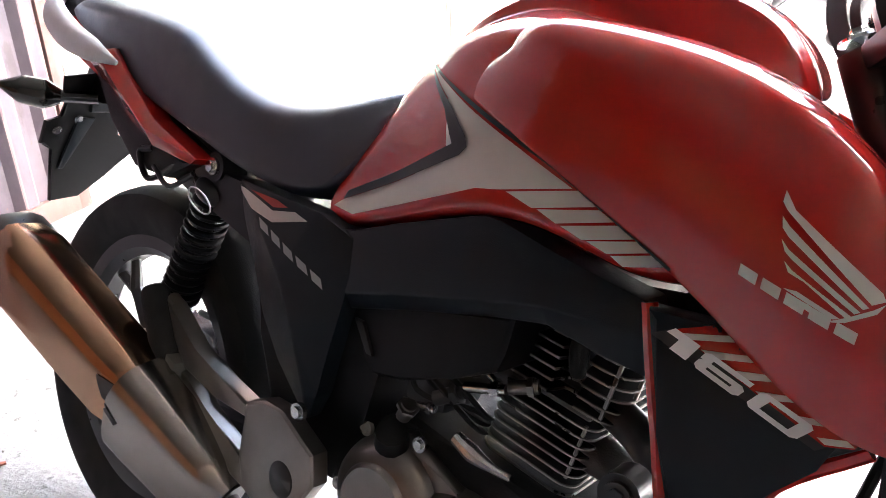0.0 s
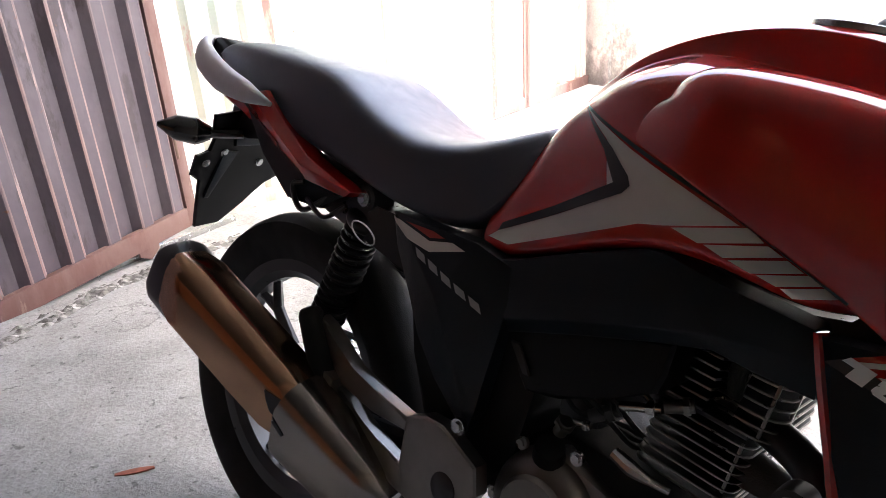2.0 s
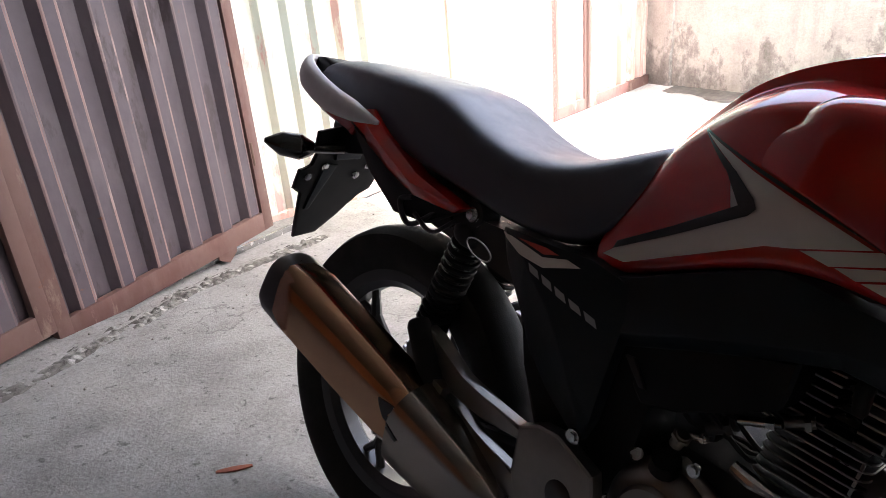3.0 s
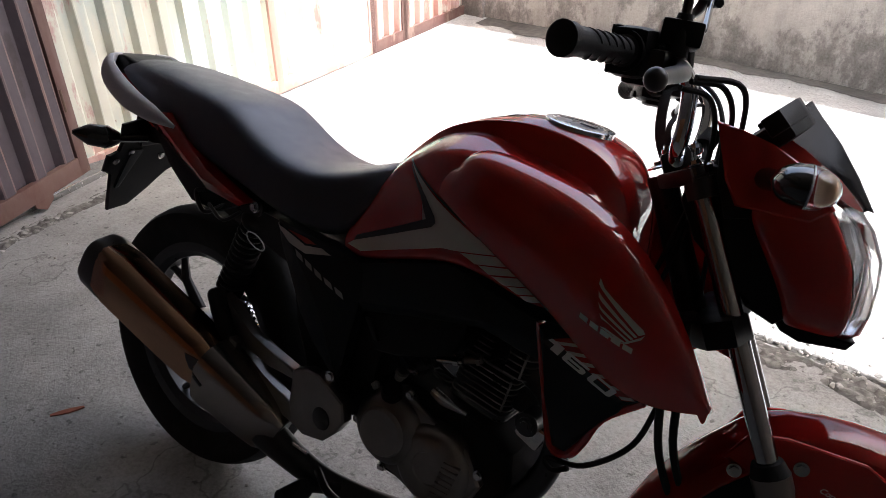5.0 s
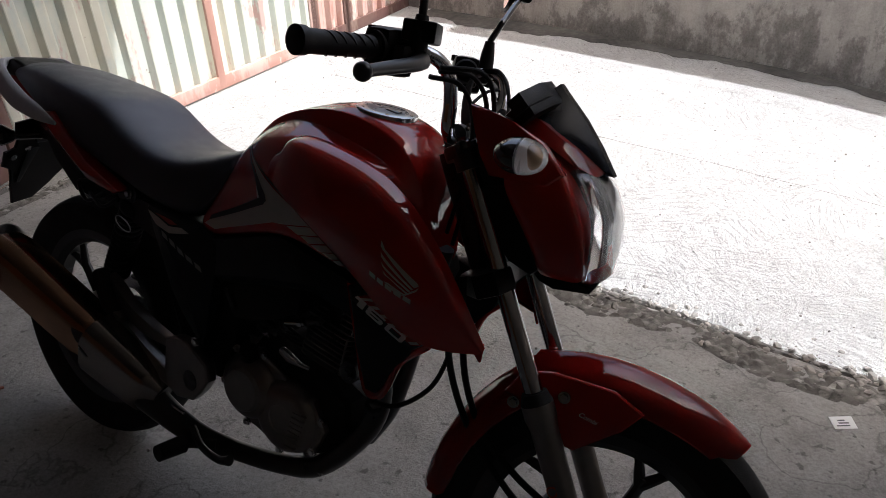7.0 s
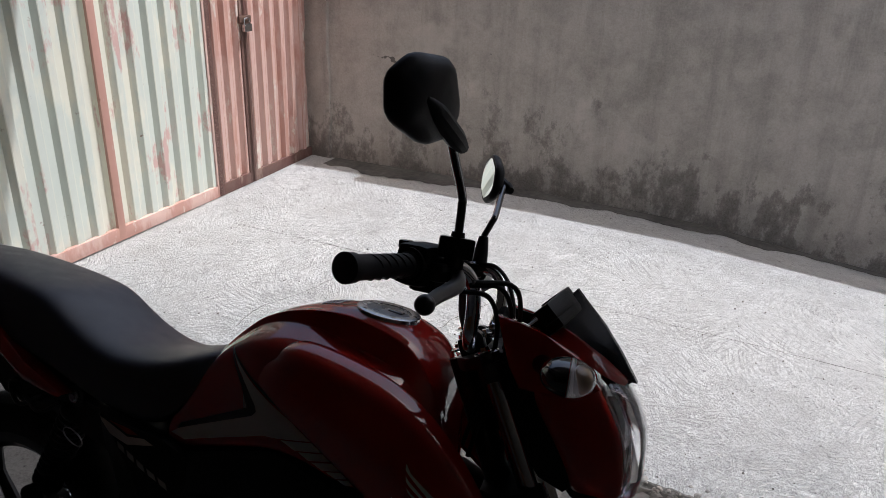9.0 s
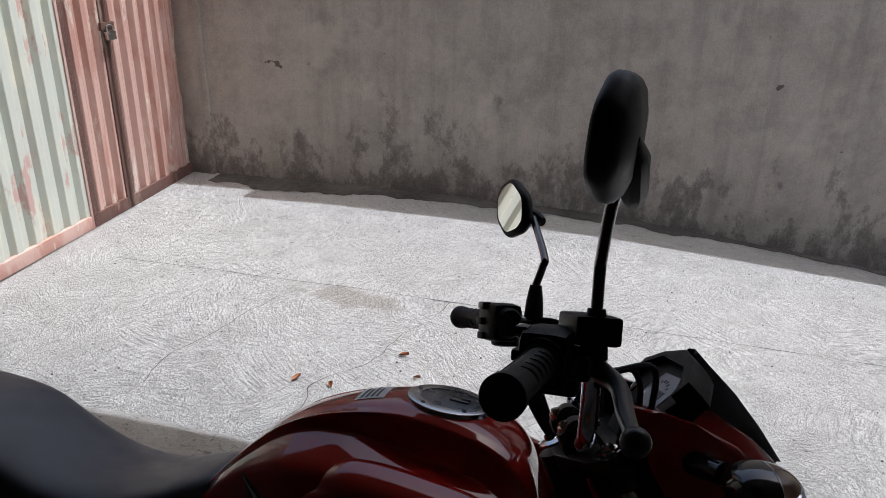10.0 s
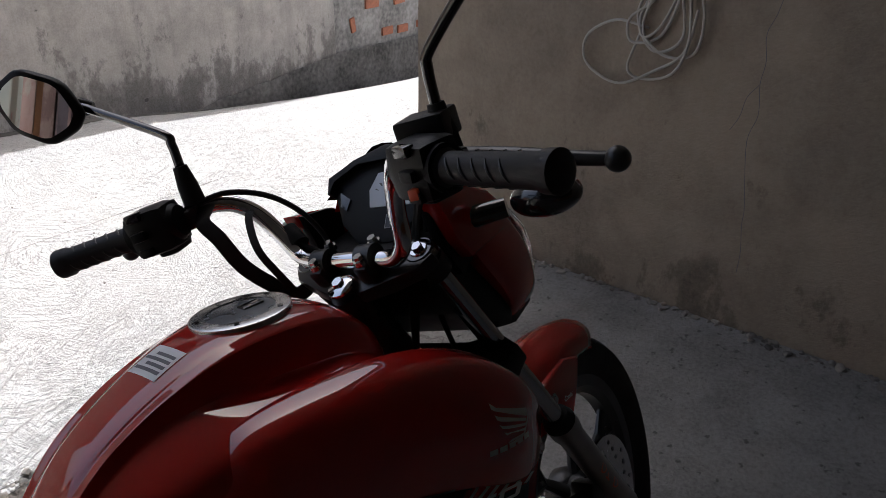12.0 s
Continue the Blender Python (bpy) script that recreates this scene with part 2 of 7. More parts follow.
ALLOY = mat("cast alloy", (0.22, 0.205, 0.19), 0.33, metal=0.95, bump=0.12, bump_scale=900, rvar=0.05)
SHIELD_GREY = mat("grey steel shield", (0.28, 0.255, 0.235), 0.2, metal=1.0, var=0.04, scale=20, rvar=0.04)
# copper tint stands in for the clay wall mirrored in the steel
BRUSHED = mat("satin steel with copper reflection", (0.40, 0.24, 0.155), 0.15, metal=1.0, var=0.02, scale=20, rvar=0.02)
BLACK_METAL = mat("black enamel", (0.02, 0.02, 0.021), 0.32, metal=0.2)
# crankcase coloured near black and matt, keeping sky sheen off its top
CASE_DARK = mat("matt near-black cast alloy", (0.014, 0.014, 0.0145), 0.8, spec=0.15, var=0.3, bump=0.4, bump_scale=300)
ENGINE_BLACK = mat("engine black", (0.03, 0.03, 0.031), 0.55, metal=0.15, bump=0.25, bump_scale=500)
FIN_EDGE = mat("machined fin edge", (0.17, 0.16, 0.15), 0.3, metal=1.0)
DECAL_SILVER = mat("silver decal", (0.56, 0.52, 0.48), 0.4, metal=0.1, var=0.05)
DECAL_WHITE = mat("white lettering", (0.75, 0.75, 0.75), 0.4, var=0.04)
DECAL_BLACK = mat("black decal", (0.012, 0.012, 0.013), 0.35)
DECAL_RED = mat("red decal", (0.33, 0.03, 0.02), 0.35, var=0.05)
DECAL_GREY = mat("grey lettering", (0.3, 0.3, 0.3), 0.45)
ORANGE = mat("orange lettering", (0.65, 0.09, 0.03), 0.45)
PAPER = mat("white paper", (0.75, 0.76, 0.78), 0.6, var=0.08)
PLATE_INK = mat("printed ink", (0.12, 0.12, 0.14), 0.6)
MIRROR = mat("mirror glass", (0.85, 0.86, 0.86), 0.01, metal=1.0, var=0.0)
LENS = glass("clear lens", (0.97, 0.98, 1.0), 0.03)
LENS_OPTIC = glass("ribbed clear lens", (0.98, 0.99, 1.0), 0.06)
SCREEN = mat("smoked screen", (0.004, 0.006, 0.012), 0.2, spec=0.22, coat=0.0)
# pale blue-white colour stands for sky reflected in the display
LCD = mat("display with sky reflection", (0.50, 0.55, 0.63), 0.15, var=0.08)
CAP_GREY = mat("dark filler lid", (0.14, 0.15, 0.17), 0.28, metal=0.6, var=0.06)
REFLECTOR = mat("white reflector", (0.90, 0.91, 0.92), 0.3, metal=0.1, var=0.03)
SIGNAL_BULB = mat("signal bulb holder", (0.55, 0.38, 0.25), 0.3, metal=0.5)
RUST = mat("rusted steel", (0.09, 0.05, 0.035), 0.85, var=0.4, bump=0.6, bump_scale=120)
CABLE = mat("grey cable", (0.42, 0.40, 0.37), 0.5)
WOOD = mat("red wood", (0.30, 0.10, 0.06), 0.7, var=0.3)
LEAF = mat("dry leaf", (0.28, 0.10, 0.04), 0.7, var=0.4)
BRICK = mat("clay brick", (0.36, 0.13, 0.07), 0.85, var=0.35, scale=40, bump=0.6, bump_scale=90)
STONE = mat("rubble stone", (0.24, 0.225, 0.205), 0.9, var=0.6, scale=24, bump=1.0, bump_scale=60)
MORTAR = mat("rough mortar", (0.235, 0.22, 0.20), 0.95, var=0.6, scale=22, bump=1.0, bump_scale=50)
STRAP = mat("woven strap", (0.015, 0.015, 0.016), 0.8, bump=0.4, bump_scale=1500)
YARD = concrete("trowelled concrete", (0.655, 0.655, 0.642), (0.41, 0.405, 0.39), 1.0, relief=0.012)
# slab colour darker than it looks in sun, taking in the garage shade
SLAB = concrete("worn shade-darkened concrete", (0.31, 0.303, 0.291), (0.125, 0.121, 0.114), 0.1, 1.9)
RENDER_GREY = plaster("weathered render", (0.46, 0.42, 0.375), (0.19, 0.17, 0.15), 0.8, True)
RENDER_BROWN = plaster("brown render", (0.31, 0.26, 0.208), (0.15, 0.125, 0.10), 0.4)
GATE_WHITE = peeling("flaking cream paint", (0.68, 0.67, 0.57), (0.58, 0.62, 0.56), (0.56, 0.38, 0.34))
GATE_PINK = peeling("flaking pink paint", (0.48, 0.27, 0.22), (0.58, 0.40, 0.35), (0.64, 0.57, 0.50))
# mauve of the inner leaves, darkened in colour for the shade there
GATE_MAUVE = peeling("shade-darkened mauve paint", (0.080, 0.062, 0.073), (0.098, 0.078, 0.088), (0.062, 0.045, 0.05))
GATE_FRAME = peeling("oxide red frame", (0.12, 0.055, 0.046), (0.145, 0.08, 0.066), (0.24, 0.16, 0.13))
CEILING = mat("bare ceiling", (0.10, 0.095, 0.09), 0.9, bump=0.4, bump_scale=40)
CLAY_WALL = plaster("clay wall", (0.34, 0.16, 0.076), (0.22, 0.10, 0.048), 0.3)
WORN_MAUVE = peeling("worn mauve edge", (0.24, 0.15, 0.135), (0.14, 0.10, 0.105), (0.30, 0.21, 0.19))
WORN_CREAM = peeling("worn cream edge", (0.70, 0.70, 0.60), (0.62, 0.64, 0.56), (0.50, 0.36, 0.32))
WORN_PINK = peeling("worn pink edge", (0.52, 0.33, 0.28), (0.44, 0.24, 0.19), (0.62, 0.55, 0.48))

# ---- builders ----
from mathutils.bvhtree import BVHTree


def mesh_of(name, bm, material, smooth=35):
    bmesh.ops.recalc_face_normals(bm, faces=bm.faces)
    me = bpy.data.meshes.new(name)
    bm.to_mesh(me)
    bm.free()
    for m in material if isinstance(material, (list, tuple)) else [material]:
        me.materials.append(m)
    if smooth:
        me.shade_smooth()
        me.set_sharp_from_angle(angle=radians(smooth))
    return me


def part(name, bm, material, parent, label="", smooth=35):
    ob = new(name, mesh_of(name, bm, material, smooth))
    ob.parent = parent
    if label:
        ob["label"] = label
    return ob


def thing(name, bm, material, label, category, group="", kind="", smooth=35):
    return tagged(new(name, mesh_of(name, bm, material, smooth)), label, category, group, kind)


def loft(bm, rings, cap=True, closed=True):
    rows = [[bm.verts.new(p) for p in r] for r in rings]
    n = len(rows[0])
    for a, b in zip(rows, rows[1:]):
        for i in range(n if closed else n - 1):
            j = (i + 1) % n
            bm.faces.new((a[i], a[j], b[j], b[i]))
    if cap and closed:
        bm.faces.new(rows[0][::-1])
        bm.faces.new(rows[-1])
    return bm


def spline(points, steps=6):
    """Catmull-Rom through the points."""
    p = [Vector(q) for q in points]
    p = [2 * p[0] - p[1], *p, 2 * p[-1] - p[-2]]
    out = []
    for a, b, c, d in zip(p, p[1:], p[2:], p[3:]):
        for k in range(steps):
            t = k / steps
            out.append(0.5 * (2 * b + (c - a) * t + (2 * a - 5 * b + 4 * c - d) * t * t + (3 * b - a - 3 * c + d) * t**3))
    return [*out, p[-2]]


def tube(bm, points, radius, n=10, steps=6, smooth=True, flat=1.0):
    """A round bar along the points; radius: one number or one for each point. flat squeezes it one way."""
    path = spline(points, steps) if smooth else [Vector(q) for q in points]
    if isinstance(radius, (int, float)):
        rad = [radius] * len(path)
    else:
        rad = [float(r) for r in np.interp(np.linspace(0, len(radius) - 1, len(path)), range(len(radius)), radius)]
    side, rings = None, []
    for i, p in enumerate(path):
        d = (path[min(i + 1, len(path) - 1)] - path[max(i - 1, 0)]).normalized()
        if side is None:
            side = d.orthogonal().normalized()
        side = (side - d * side.dot(d)).normalized()
        up = d.cross(side)
        rings.append([p + rad[i] * (side * math.cos(a) + up * flat * math.sin(a)) for a in np.linspace(0, math.tau, n, endpoint=False)])
    return loft(bm, rings)


def rod(bm, a, b, r, r2=None, n=16):
    return tube(bm, [a, b], [r, r2 or r], n, smooth=False) if r2 else tube(bm, [a, b], r, n, smooth=False)


def box(bm, centre, size, m=None, bevel=0.0):
    r = bmesh.ops.create_cube(bm, size=1.0)
    vs = r["verts"]
    bmesh.ops.scale(bm, vec=size, verts=vs)
    if bevel:
        es = list({e for v in vs for e in v.link_edges})
        out = bmesh.ops.bevel(bm, geom=es, offset=bevel, segments=2, affect="EDGES", profile=0.6)
        vs = list({*[v for v in vs if v.is_valid], *out["verts"]})
    if m:
        bmesh.ops.transform(bm, matrix=m, verts=vs)
    bmesh.ops.translate(bm, vec=centre, verts=vs)
    return vs


def prism(bm, poly, y0, y1, bevel=0.004, axis=1, seg=2):
    """A plate with the outline poly in the x-z plane (axis 1) or x-y (2) or y-z (0), from y0 to y1 thick."""
    def at(u, v, w):
        return {1: (u, w, v), 2: (u, v, w), 0: (w, u, v)}[axis]
    lo = [bm.verts.new(at(u, v, y0)) for u, v in poly]
    hi = [bm.verts.new(at(u, v, y1)) for u, v in poly]
    n = len(poly)
    fs = [bm.faces.new(lo), bm.faces.new(hi[::-1])]
    fs += [bm.faces.new((lo[i], hi[i], hi[(i + 1) % n], lo[(i + 1) % n])) for i in range(n)]
    if bevel:
        es = list({e for f in fs[:2] for e in f.edges})
        bmesh.ops.bevel(bm, geom=es, offset=bevel, segments=seg, affect="EDGES", profile=0.6, clamp_overlap=True)
    return bm


def lathe(bm, profile, centre, n=64, a0=0.0, a1=math.tau):
    """Profile of (radius, y) turned about the y axis through centre, in the x-z plane."""
    full = abs(a1 - a0 - math.tau) < 1e-6
    angles = np.linspace(a0, a1, n, endpoint=not full)
    rings = [[(centre[0] + r * math.cos(a), centre[1] + y, centre[2] + r * math.sin(a)) for r, y in profile] for a in angles]
    rows = [[bm.verts.new(p) for p in r] for r in rings]
    m = len(profile)
    for i in range(len(rows) - (0 if full else 1)):
        a, b = rows[i], rows[(i + 1) % len(rows)]
        for j in range(m - 1):
            bm.faces.new((a[j], a[j + 1], b[j + 1], b[j]))
    return bm


def flip_y(bm):
    bmesh.ops.scale(bm, vec=(1, -1, 1), verts=bm.verts)
    return bm


def bolt(bm, p, r=0.007, d=(0, -1, 0), h=0.006):
    d = Vector(d).normalized()
    p = Vector(p)
    tube(bm, [p - d * 0.004, p + d * h * 0.4], r * 1.5, 14, smooth=False)
    tube(bm, [p + d * h * 0.4, p + d * h], r, 6, smooth=False)
    return bm


def ellipsoid(bm, centre, radii, m=None, u=20, v=12):
    vs = bmesh.ops.create_uvsphere(bm, u_segments=u, v_segments=v, radius=1)["verts"]
    bmesh.ops.scale(bm, vec=radii, verts=vs)
    if m:
        bmesh.ops.transform(bm, matrix=m, verts=vs)
    bmesh.ops.translate(bm, vec=centre, verts=vs)
    return vs


def subsurf(ob, levels=2):
    md = ob.modifiers.new("smooth", "SUBSURF")
    md.levels = md.render_levels = levels
    return ob


def tree_of(*obs):
    """A search tree over the finished surfaces of some parts, in the bike's own frame."""
    vs, fs = [], []
    dg = bpy.context.evaluated_depsgraph_get()
    for ob in obs:
        ev = ob.evaluated_get(dg)
        me = ev.to_mesh()
        k = len(vs)
        vs += [v.co.copy() for v in me.vertices]
        fs += [[k + i for i in p.vertices] for p in me.polygons]
        ev.to_mesh_clear()
    return BVHTree.FromPolygons(vs, fs)


def lay(bm, tree, side=-1, off=0.0008, cell=0.012):
    """Presses a flat outline in the x-z plane onto the surface that it meets from one side."""
    bmesh.ops.triangulate(bm, faces=bm.faces)
    for _ in range(6):
        es = [e for e in bm.edges if e.calc_length() > cell]
        if not es:
            break
        bmesh.ops.subdivide_edges(bm, edges=es, cuts=1)
        bmesh.ops.triangulate(bm, faces=bm.faces)
    lost = []
    for v in bm.verts:
        hit = tree.ray_cast(Vector((v.co.x, side * 1.0, v.co.z)), Vector((0, -side, 0)))
        if hit[0] is None:
            lost.append(v)
        else:
            v.co = Vector((v.co.x, hit[0].y + side * off, v.co.z))
    bmesh.ops.delete(bm, geom=lost, context="VERTS")
    return bm


def flat(poly):
    bm = bmesh.new()
    bm.faces.new([bm.verts.new((x, 0, z)) for x, z in poly])
    return bm


def letters(text, size, at, turn=0.0, slant=0.0, stretch=1.0, bold=0.0):
    """Lettering in the built-in font as flat faces in the x-z plane."""
    cu = bpy.data.curves.new("lettering", "FONT")
    cu.body, cu.size, cu.shear, cu.offset = text, size, slant, bold
    ob = new("lettering", cu)
    me = bpy.data.meshes.new_from_object(ob.evaluated_get(bpy.context.evaluated_depsgraph_get()))
    bpy.data.objects.remove(ob)
    bm = bmesh.new()
    bm.from_mesh(me)
    c, s = math.cos(radians(turn)), math.sin(radians(turn))
    for v in bm.verts:
        x, z = v.co.x * stretch, v.co.y
        v.co = Vector((at[0] + c * x - s * z, 0, at[1] + s * x + c * z))
    return bm


def faceted(points, faces, thick=0.02, edge=0.003):
    """A moulded shell of flat facets with softened folds; faces name the points by letter."""
    bm = bmesh.new()
    vs = {k: bm.verts.new(p) for k, p in points.items()}
    fs = [bm.faces.new([vs[c] for c in f]) for f in faces]
    rim = [e for e in bm.edges if len(e.link_faces) == 1]
    new_ = bmesh.ops.extrude_edge_only(bm, edges=rim)["geom"]
    for v in new_:
        if isinstance(v, bmesh.types.BMVert):
            v.co.y += thick
    bmesh.ops.recalc_face_normals(bm, faces=bm.faces)
    if edge:
        bmesh.ops.bevel(bm, geom=[e for e in bm.edges if len(e.link_faces) == 2], offset=edge, segments=2, affect="EDGES", profile=0.6, clamp_overlap=True)
    return bm

# ---- the place ----
EDGE_Y = 1.40


def slab_z(x, y):
    """Height of the garage slab, which falls towards the yard."""
    return 0.0456 * x - 0.096 * y


def wall_y(x):
    return 4.725 + 0.179 * x


def wall_foot(x):
    """Height of the ground along the far wall, which falls towards the street."""
    return float(np.interp(x, (-3.0, -2.3, -1.15, 0.2, 0.75, 2.5, 3.3, 5.4, 6.8, 9.0), (-0.22, -0.22, -0.255, -0.336, -0.377, -0.635, -0.83, -1.26, -1.51, -1.95)))


def ground_z(x, y):
    """Height of the ground: the garage slab falls towards the yard, the yard falls towards the street."""
    if y < EDGE_Y:
        return slab_z(x, y)
    t = min(1.0, (y - EDGE_Y) / (wall_y(x) - EDGE_Y))
    a = slab_z(x, EDGE_Y) - 0.006
    return a + (wall_foot(x) - a) * t * (0.6 + 0.4 * t)


def sheet(x0, x1, y0, y1, step, fn):
    bm = bmesh.new()
    xs, ys = np.arange(x0, x1 + step / 2, step), np.arange(y0, y1 + step / 2, step)
    rows = [[bm.verts.new((x, y, fn(x, y))) for x in xs] for y in ys]
    for a, b in zip(rows, rows[1:]):
        for i in range(len(xs) - 1):
            bm.faces.new((a[i], a[i + 1], b[i + 1], b[i]))
    return bm


def edge_line(x):
    """The ragged rim of the garage slab."""
    return EDGE_Y - 0.005 * x - 0.02 + 0.035 * noise.noise((x * 2.1, 3, 0)) + 0.02 * noise.noise((x * 9, 1, 0))


yard_mesh = sheet(-3.2, 9.4, 0.9, 7.4, 0.1, lambda x, y: ground_z(x, y) + 0.003 * noise.noise((x * 1.5, y * 1.5, 0)) - (0.06 if y < edge_line(x) - 0.05 else 0))
yard = thing("pavement", yard_mesh, YARD, "sunlit trowelled concrete yard with hairline cracks", "concrete yard", kind="structure")
far = sheet(-400, 400, -400, 400, 40, lambda x, y: -2.6)
ground = thing("ground", far, SLAB, "plain ground far beyond the yard", "ground", kind="structure")

# garage slab with a broken rim
bm = bmesh.new()
xs = np.arange(-4.4, 2.75, 0.05)
rows = []
for x in xs:
    e = edge_line(x)
    ys = [-7.0, -4.0, -2.6, -1.8, -1.2, -0.8, -0.4, 0, 0.3, 0.6, 0.9, 1.1, e - 0.12, e - 0.05, e, e + 0.015]
    rows.append([bm.verts.new((x, y, slab_z(x, y) + 0.004 * noise.noise((x * 2, y * 2, 4)) - (0.10 if k == 15 else 0)
                               - (0.012 * (1 + noise.noise((x * 11, 5, 2))) if k == 14 else 0))) for k, y in enumerate(ys)])
for a, b in zip(rows, rows[1:]):
    for i in range(15):
        bm.faces.new((a[i], b[i], b[i + 1], a[i + 1]))
slab = thing("floor", bm, SLAB, "worn grey concrete garage slab with stains, its shade partly in the colour", "garage floor", kind="structure")


def rubble(name, count, place, sizes, material, label):
    """Many broken lumps in one mesh."""
    bm = bmesh.new()
    for k in range(count):
        x, y, z = place(k)
        s = sizes[0] + (sizes[1] - sizes[0]) * random.random() ** 2.5
        vs = bmesh.ops.create_icosphere(bm, subdivisions=1, radius=s)["verts"]
        rot = Euler((random.random() * 6, random.random() * 6, random.random() * 6)).to_matrix()
        for v in vs:
            v.co = rot @ Vector((v.co.x * 1.3, v.co.y, v.co.z * 0.8)) * (0.75 + 0.5 * random.random())
            v.co.z *= 0.6
            v.co += Vector((x, y, z))
    return thing(name, bm, material, label, "rubble", kind="stuff", smooth=0)


def on_rim(k):
    x = 0.25 + 2.25 * random.random()
    y = edge_line(x) + random.gauss(-0.02, 0.05)
    return x, y, (slab_z(x, y) if y < edge_line(x) else ground_z(x, y)) + 0.001


rubble("rubble", 480, on_rim, (0.003, 0.018), STONE, "crumbled concrete lumps along the broken slab rim")

# back wall of the yard: cement render, its top rises towards the street
def wall_top(x):
    return 1.45 if x < -0.9 else 2.35 + 0.22 * (x + 0.9)


bm = bmesh.new()
xs = [-2.29, -1.6, -0.91, -0.89, 0, 1, 2, 3, 4, 5.22]
loft(bm, [[(x, wall_y(x), wall_foot(x) - 0.3), (x, wall_y(x), wall_top(x)), (x, wall_y(x) + 0.2, wall_top(x)), (x, wall_y(x) + 0.2, wall_foot(x) - 0.3)] for x in xs])
bmesh.ops.subdivide_edges(bm, edges=[e for e in bm.edges if e.calc_length() > 0.8], cuts=3, use_grid_fill=True)
thing("wall_north", bm, RENDER_GREY, "tall weathered cement-rendered wall with black mould at its foot", "wall", kind="structure", smooth=0)

# corner post and the stub of wall above it
bm = bmesh.new()
box(bm, (-2.403, 4.395, 1.0), (0.228, 0.22, 2.8), bevel=0.012)
bmesh.ops.subdivide_edges(bm, edges=[e for e in bm.edges if e.calc_length() > 1], cuts=40)
for v in bm.verts:
    v.co += Vector((0.012, 0.012, 0)) * noise.noise((v.co.x * 9, v.co.y * 9, v.co.z * 7))
thing("corner_post", bm, RENDER_GREY, "rough grey concrete post between gate and wall", "post", kind="structure")

# right side wall of the garage
bm = bmesh.new()
def side_x(y):
    return 2.485 - 0.035 * y
prof = [1.61 + 0.012 * noise.noise((0.3, k * 1.7, 0)) - (0.035 * max(0, noise.noise((4, k * 0.9, 1))) if k < 9 else 0) for k in range(23)]
zs = [-0.45 + 0.2 * k for k in range(23)]
loft(bm, [[(side_x(-7.0), -7.0, z), (side_x(y), y, z), (side_x(y) + 0.2, y - 0.01, z), (side_x(-7.0) + 0.2, -7.0, z)] for y, z in zip(prof, zs)])
bmesh.ops.subdivide_edges(bm, edges=[e for e in bm.edges if e.calc_length() > 1.5], cuts=8)
thing("wall_east", bm, RENDER_BROWN, "brown rendered garage wall with a chipped corner", "wall", kind="structure", smooth=20)

bm = bmesh.new()
box(bm, (-0.8, -7.1, 1.4), (7.8, 0.2, 6.2))
thing("wall_south", bm, CLAY_WALL, "clay-coloured rear garage wall", "wall", kind="structure", smooth=0)
bm = bmesh.new()
box(bm, (-4.5, -2.8, 1.4), (0.2, 8.8, 6.2))
thing("wall_west", bm, CLAY_WALL, "clay-coloured far garage wall", "wall", kind="structure", smooth=0)
bm = bmesh.new()
prism(bm, [(-4.6, -7.2), (7.0, -7.2), (7.0, 2.36), (-4.6, 2.35)], 3.85, 4.0, 0, axis=2)
thing("ceiling", bm, CEILING, "plain concrete ceiling slab", "ceiling", kind="structure", smooth=0)

# exposed brick stretch of the far wall with its rubble footing
bm = bmesh.new()
loft(bm, [[(x, wall_y(x) + 0.012, wall_foot(x) - 0.4), (x, wall_y(x) + 0.012, 3.6), (x, wall_y(x) + 0.2, 3.6), (x, wall_y(x) + 0.2, wall_foot(x) - 0.4)] for x in (5.22, 6.0, 7.0, 9.4)])
brick_wall = thing("wall_street", bm, MORTAR, "bare brick wall with patches of rough mortar", "wall", kind="structure", smooth=0)


# sheet-steel gate: frame, ribbed sheets
def ribbed(bm, p0, p1, z0, z1, pitch=0.13, depth=0.035):
    """Trapezoid ribs between two plan points, upright."""
    a, b = Vector((*p0, 0)), Vector((*p1, 0))
    d = (b - a).normalized()
    nrm = Vector((d.y, -d.x, 0))
    length, s, pts = (b - a).length, 0.0, []
    while s < length:
        for f, w in ((0.0, 0), (0.34, 0), (0.48, 0.93), (0.515, 1), (0.55, 1), (0.80, 1), (0.845, 0.97), (0.97, 0.08), (1.0, 0)):
            if s + f * pitch <= length:
                pts.append(a + d * (s + f * pitch) + nrm * depth * w)
        s += pitch
    pts.append(b)
    cols = [[bm.verts.new((p.x, p.y, z0 + (z1 - z0) * k / 6)) for k in range(7)] for p in pts]
    for u, v in zip(cols, cols[1:]):
        for k in range(6):
            f = bm.faces.new((u[k], v[k], v[k + 1], u[k + 1]))
            if (u[0].co - v[0].co).length < 0.05 * pitch * 1.02:
                f.material_index = 1
    return bm


def bar_between(bm, p0, p1, z0, z1, thick, shift=0.0):
    """An upright slab between two plan points."""
    a, b = Vector((*p0, 0)), Vector((*p1, 0))
    d = (b - a).normalized()
    nrm = Vector((d.y, -d.x, 0))
    m = (a + b) / 2 + nrm * shift
    rot = Matrix.Rotation(math.atan2(d.y, d.x), 4, "Z")
    box(bm, (m.x, m.y, (z0 + z1) / 2), ((b - a).length, thick, z1 - z0), rot, 0.004)


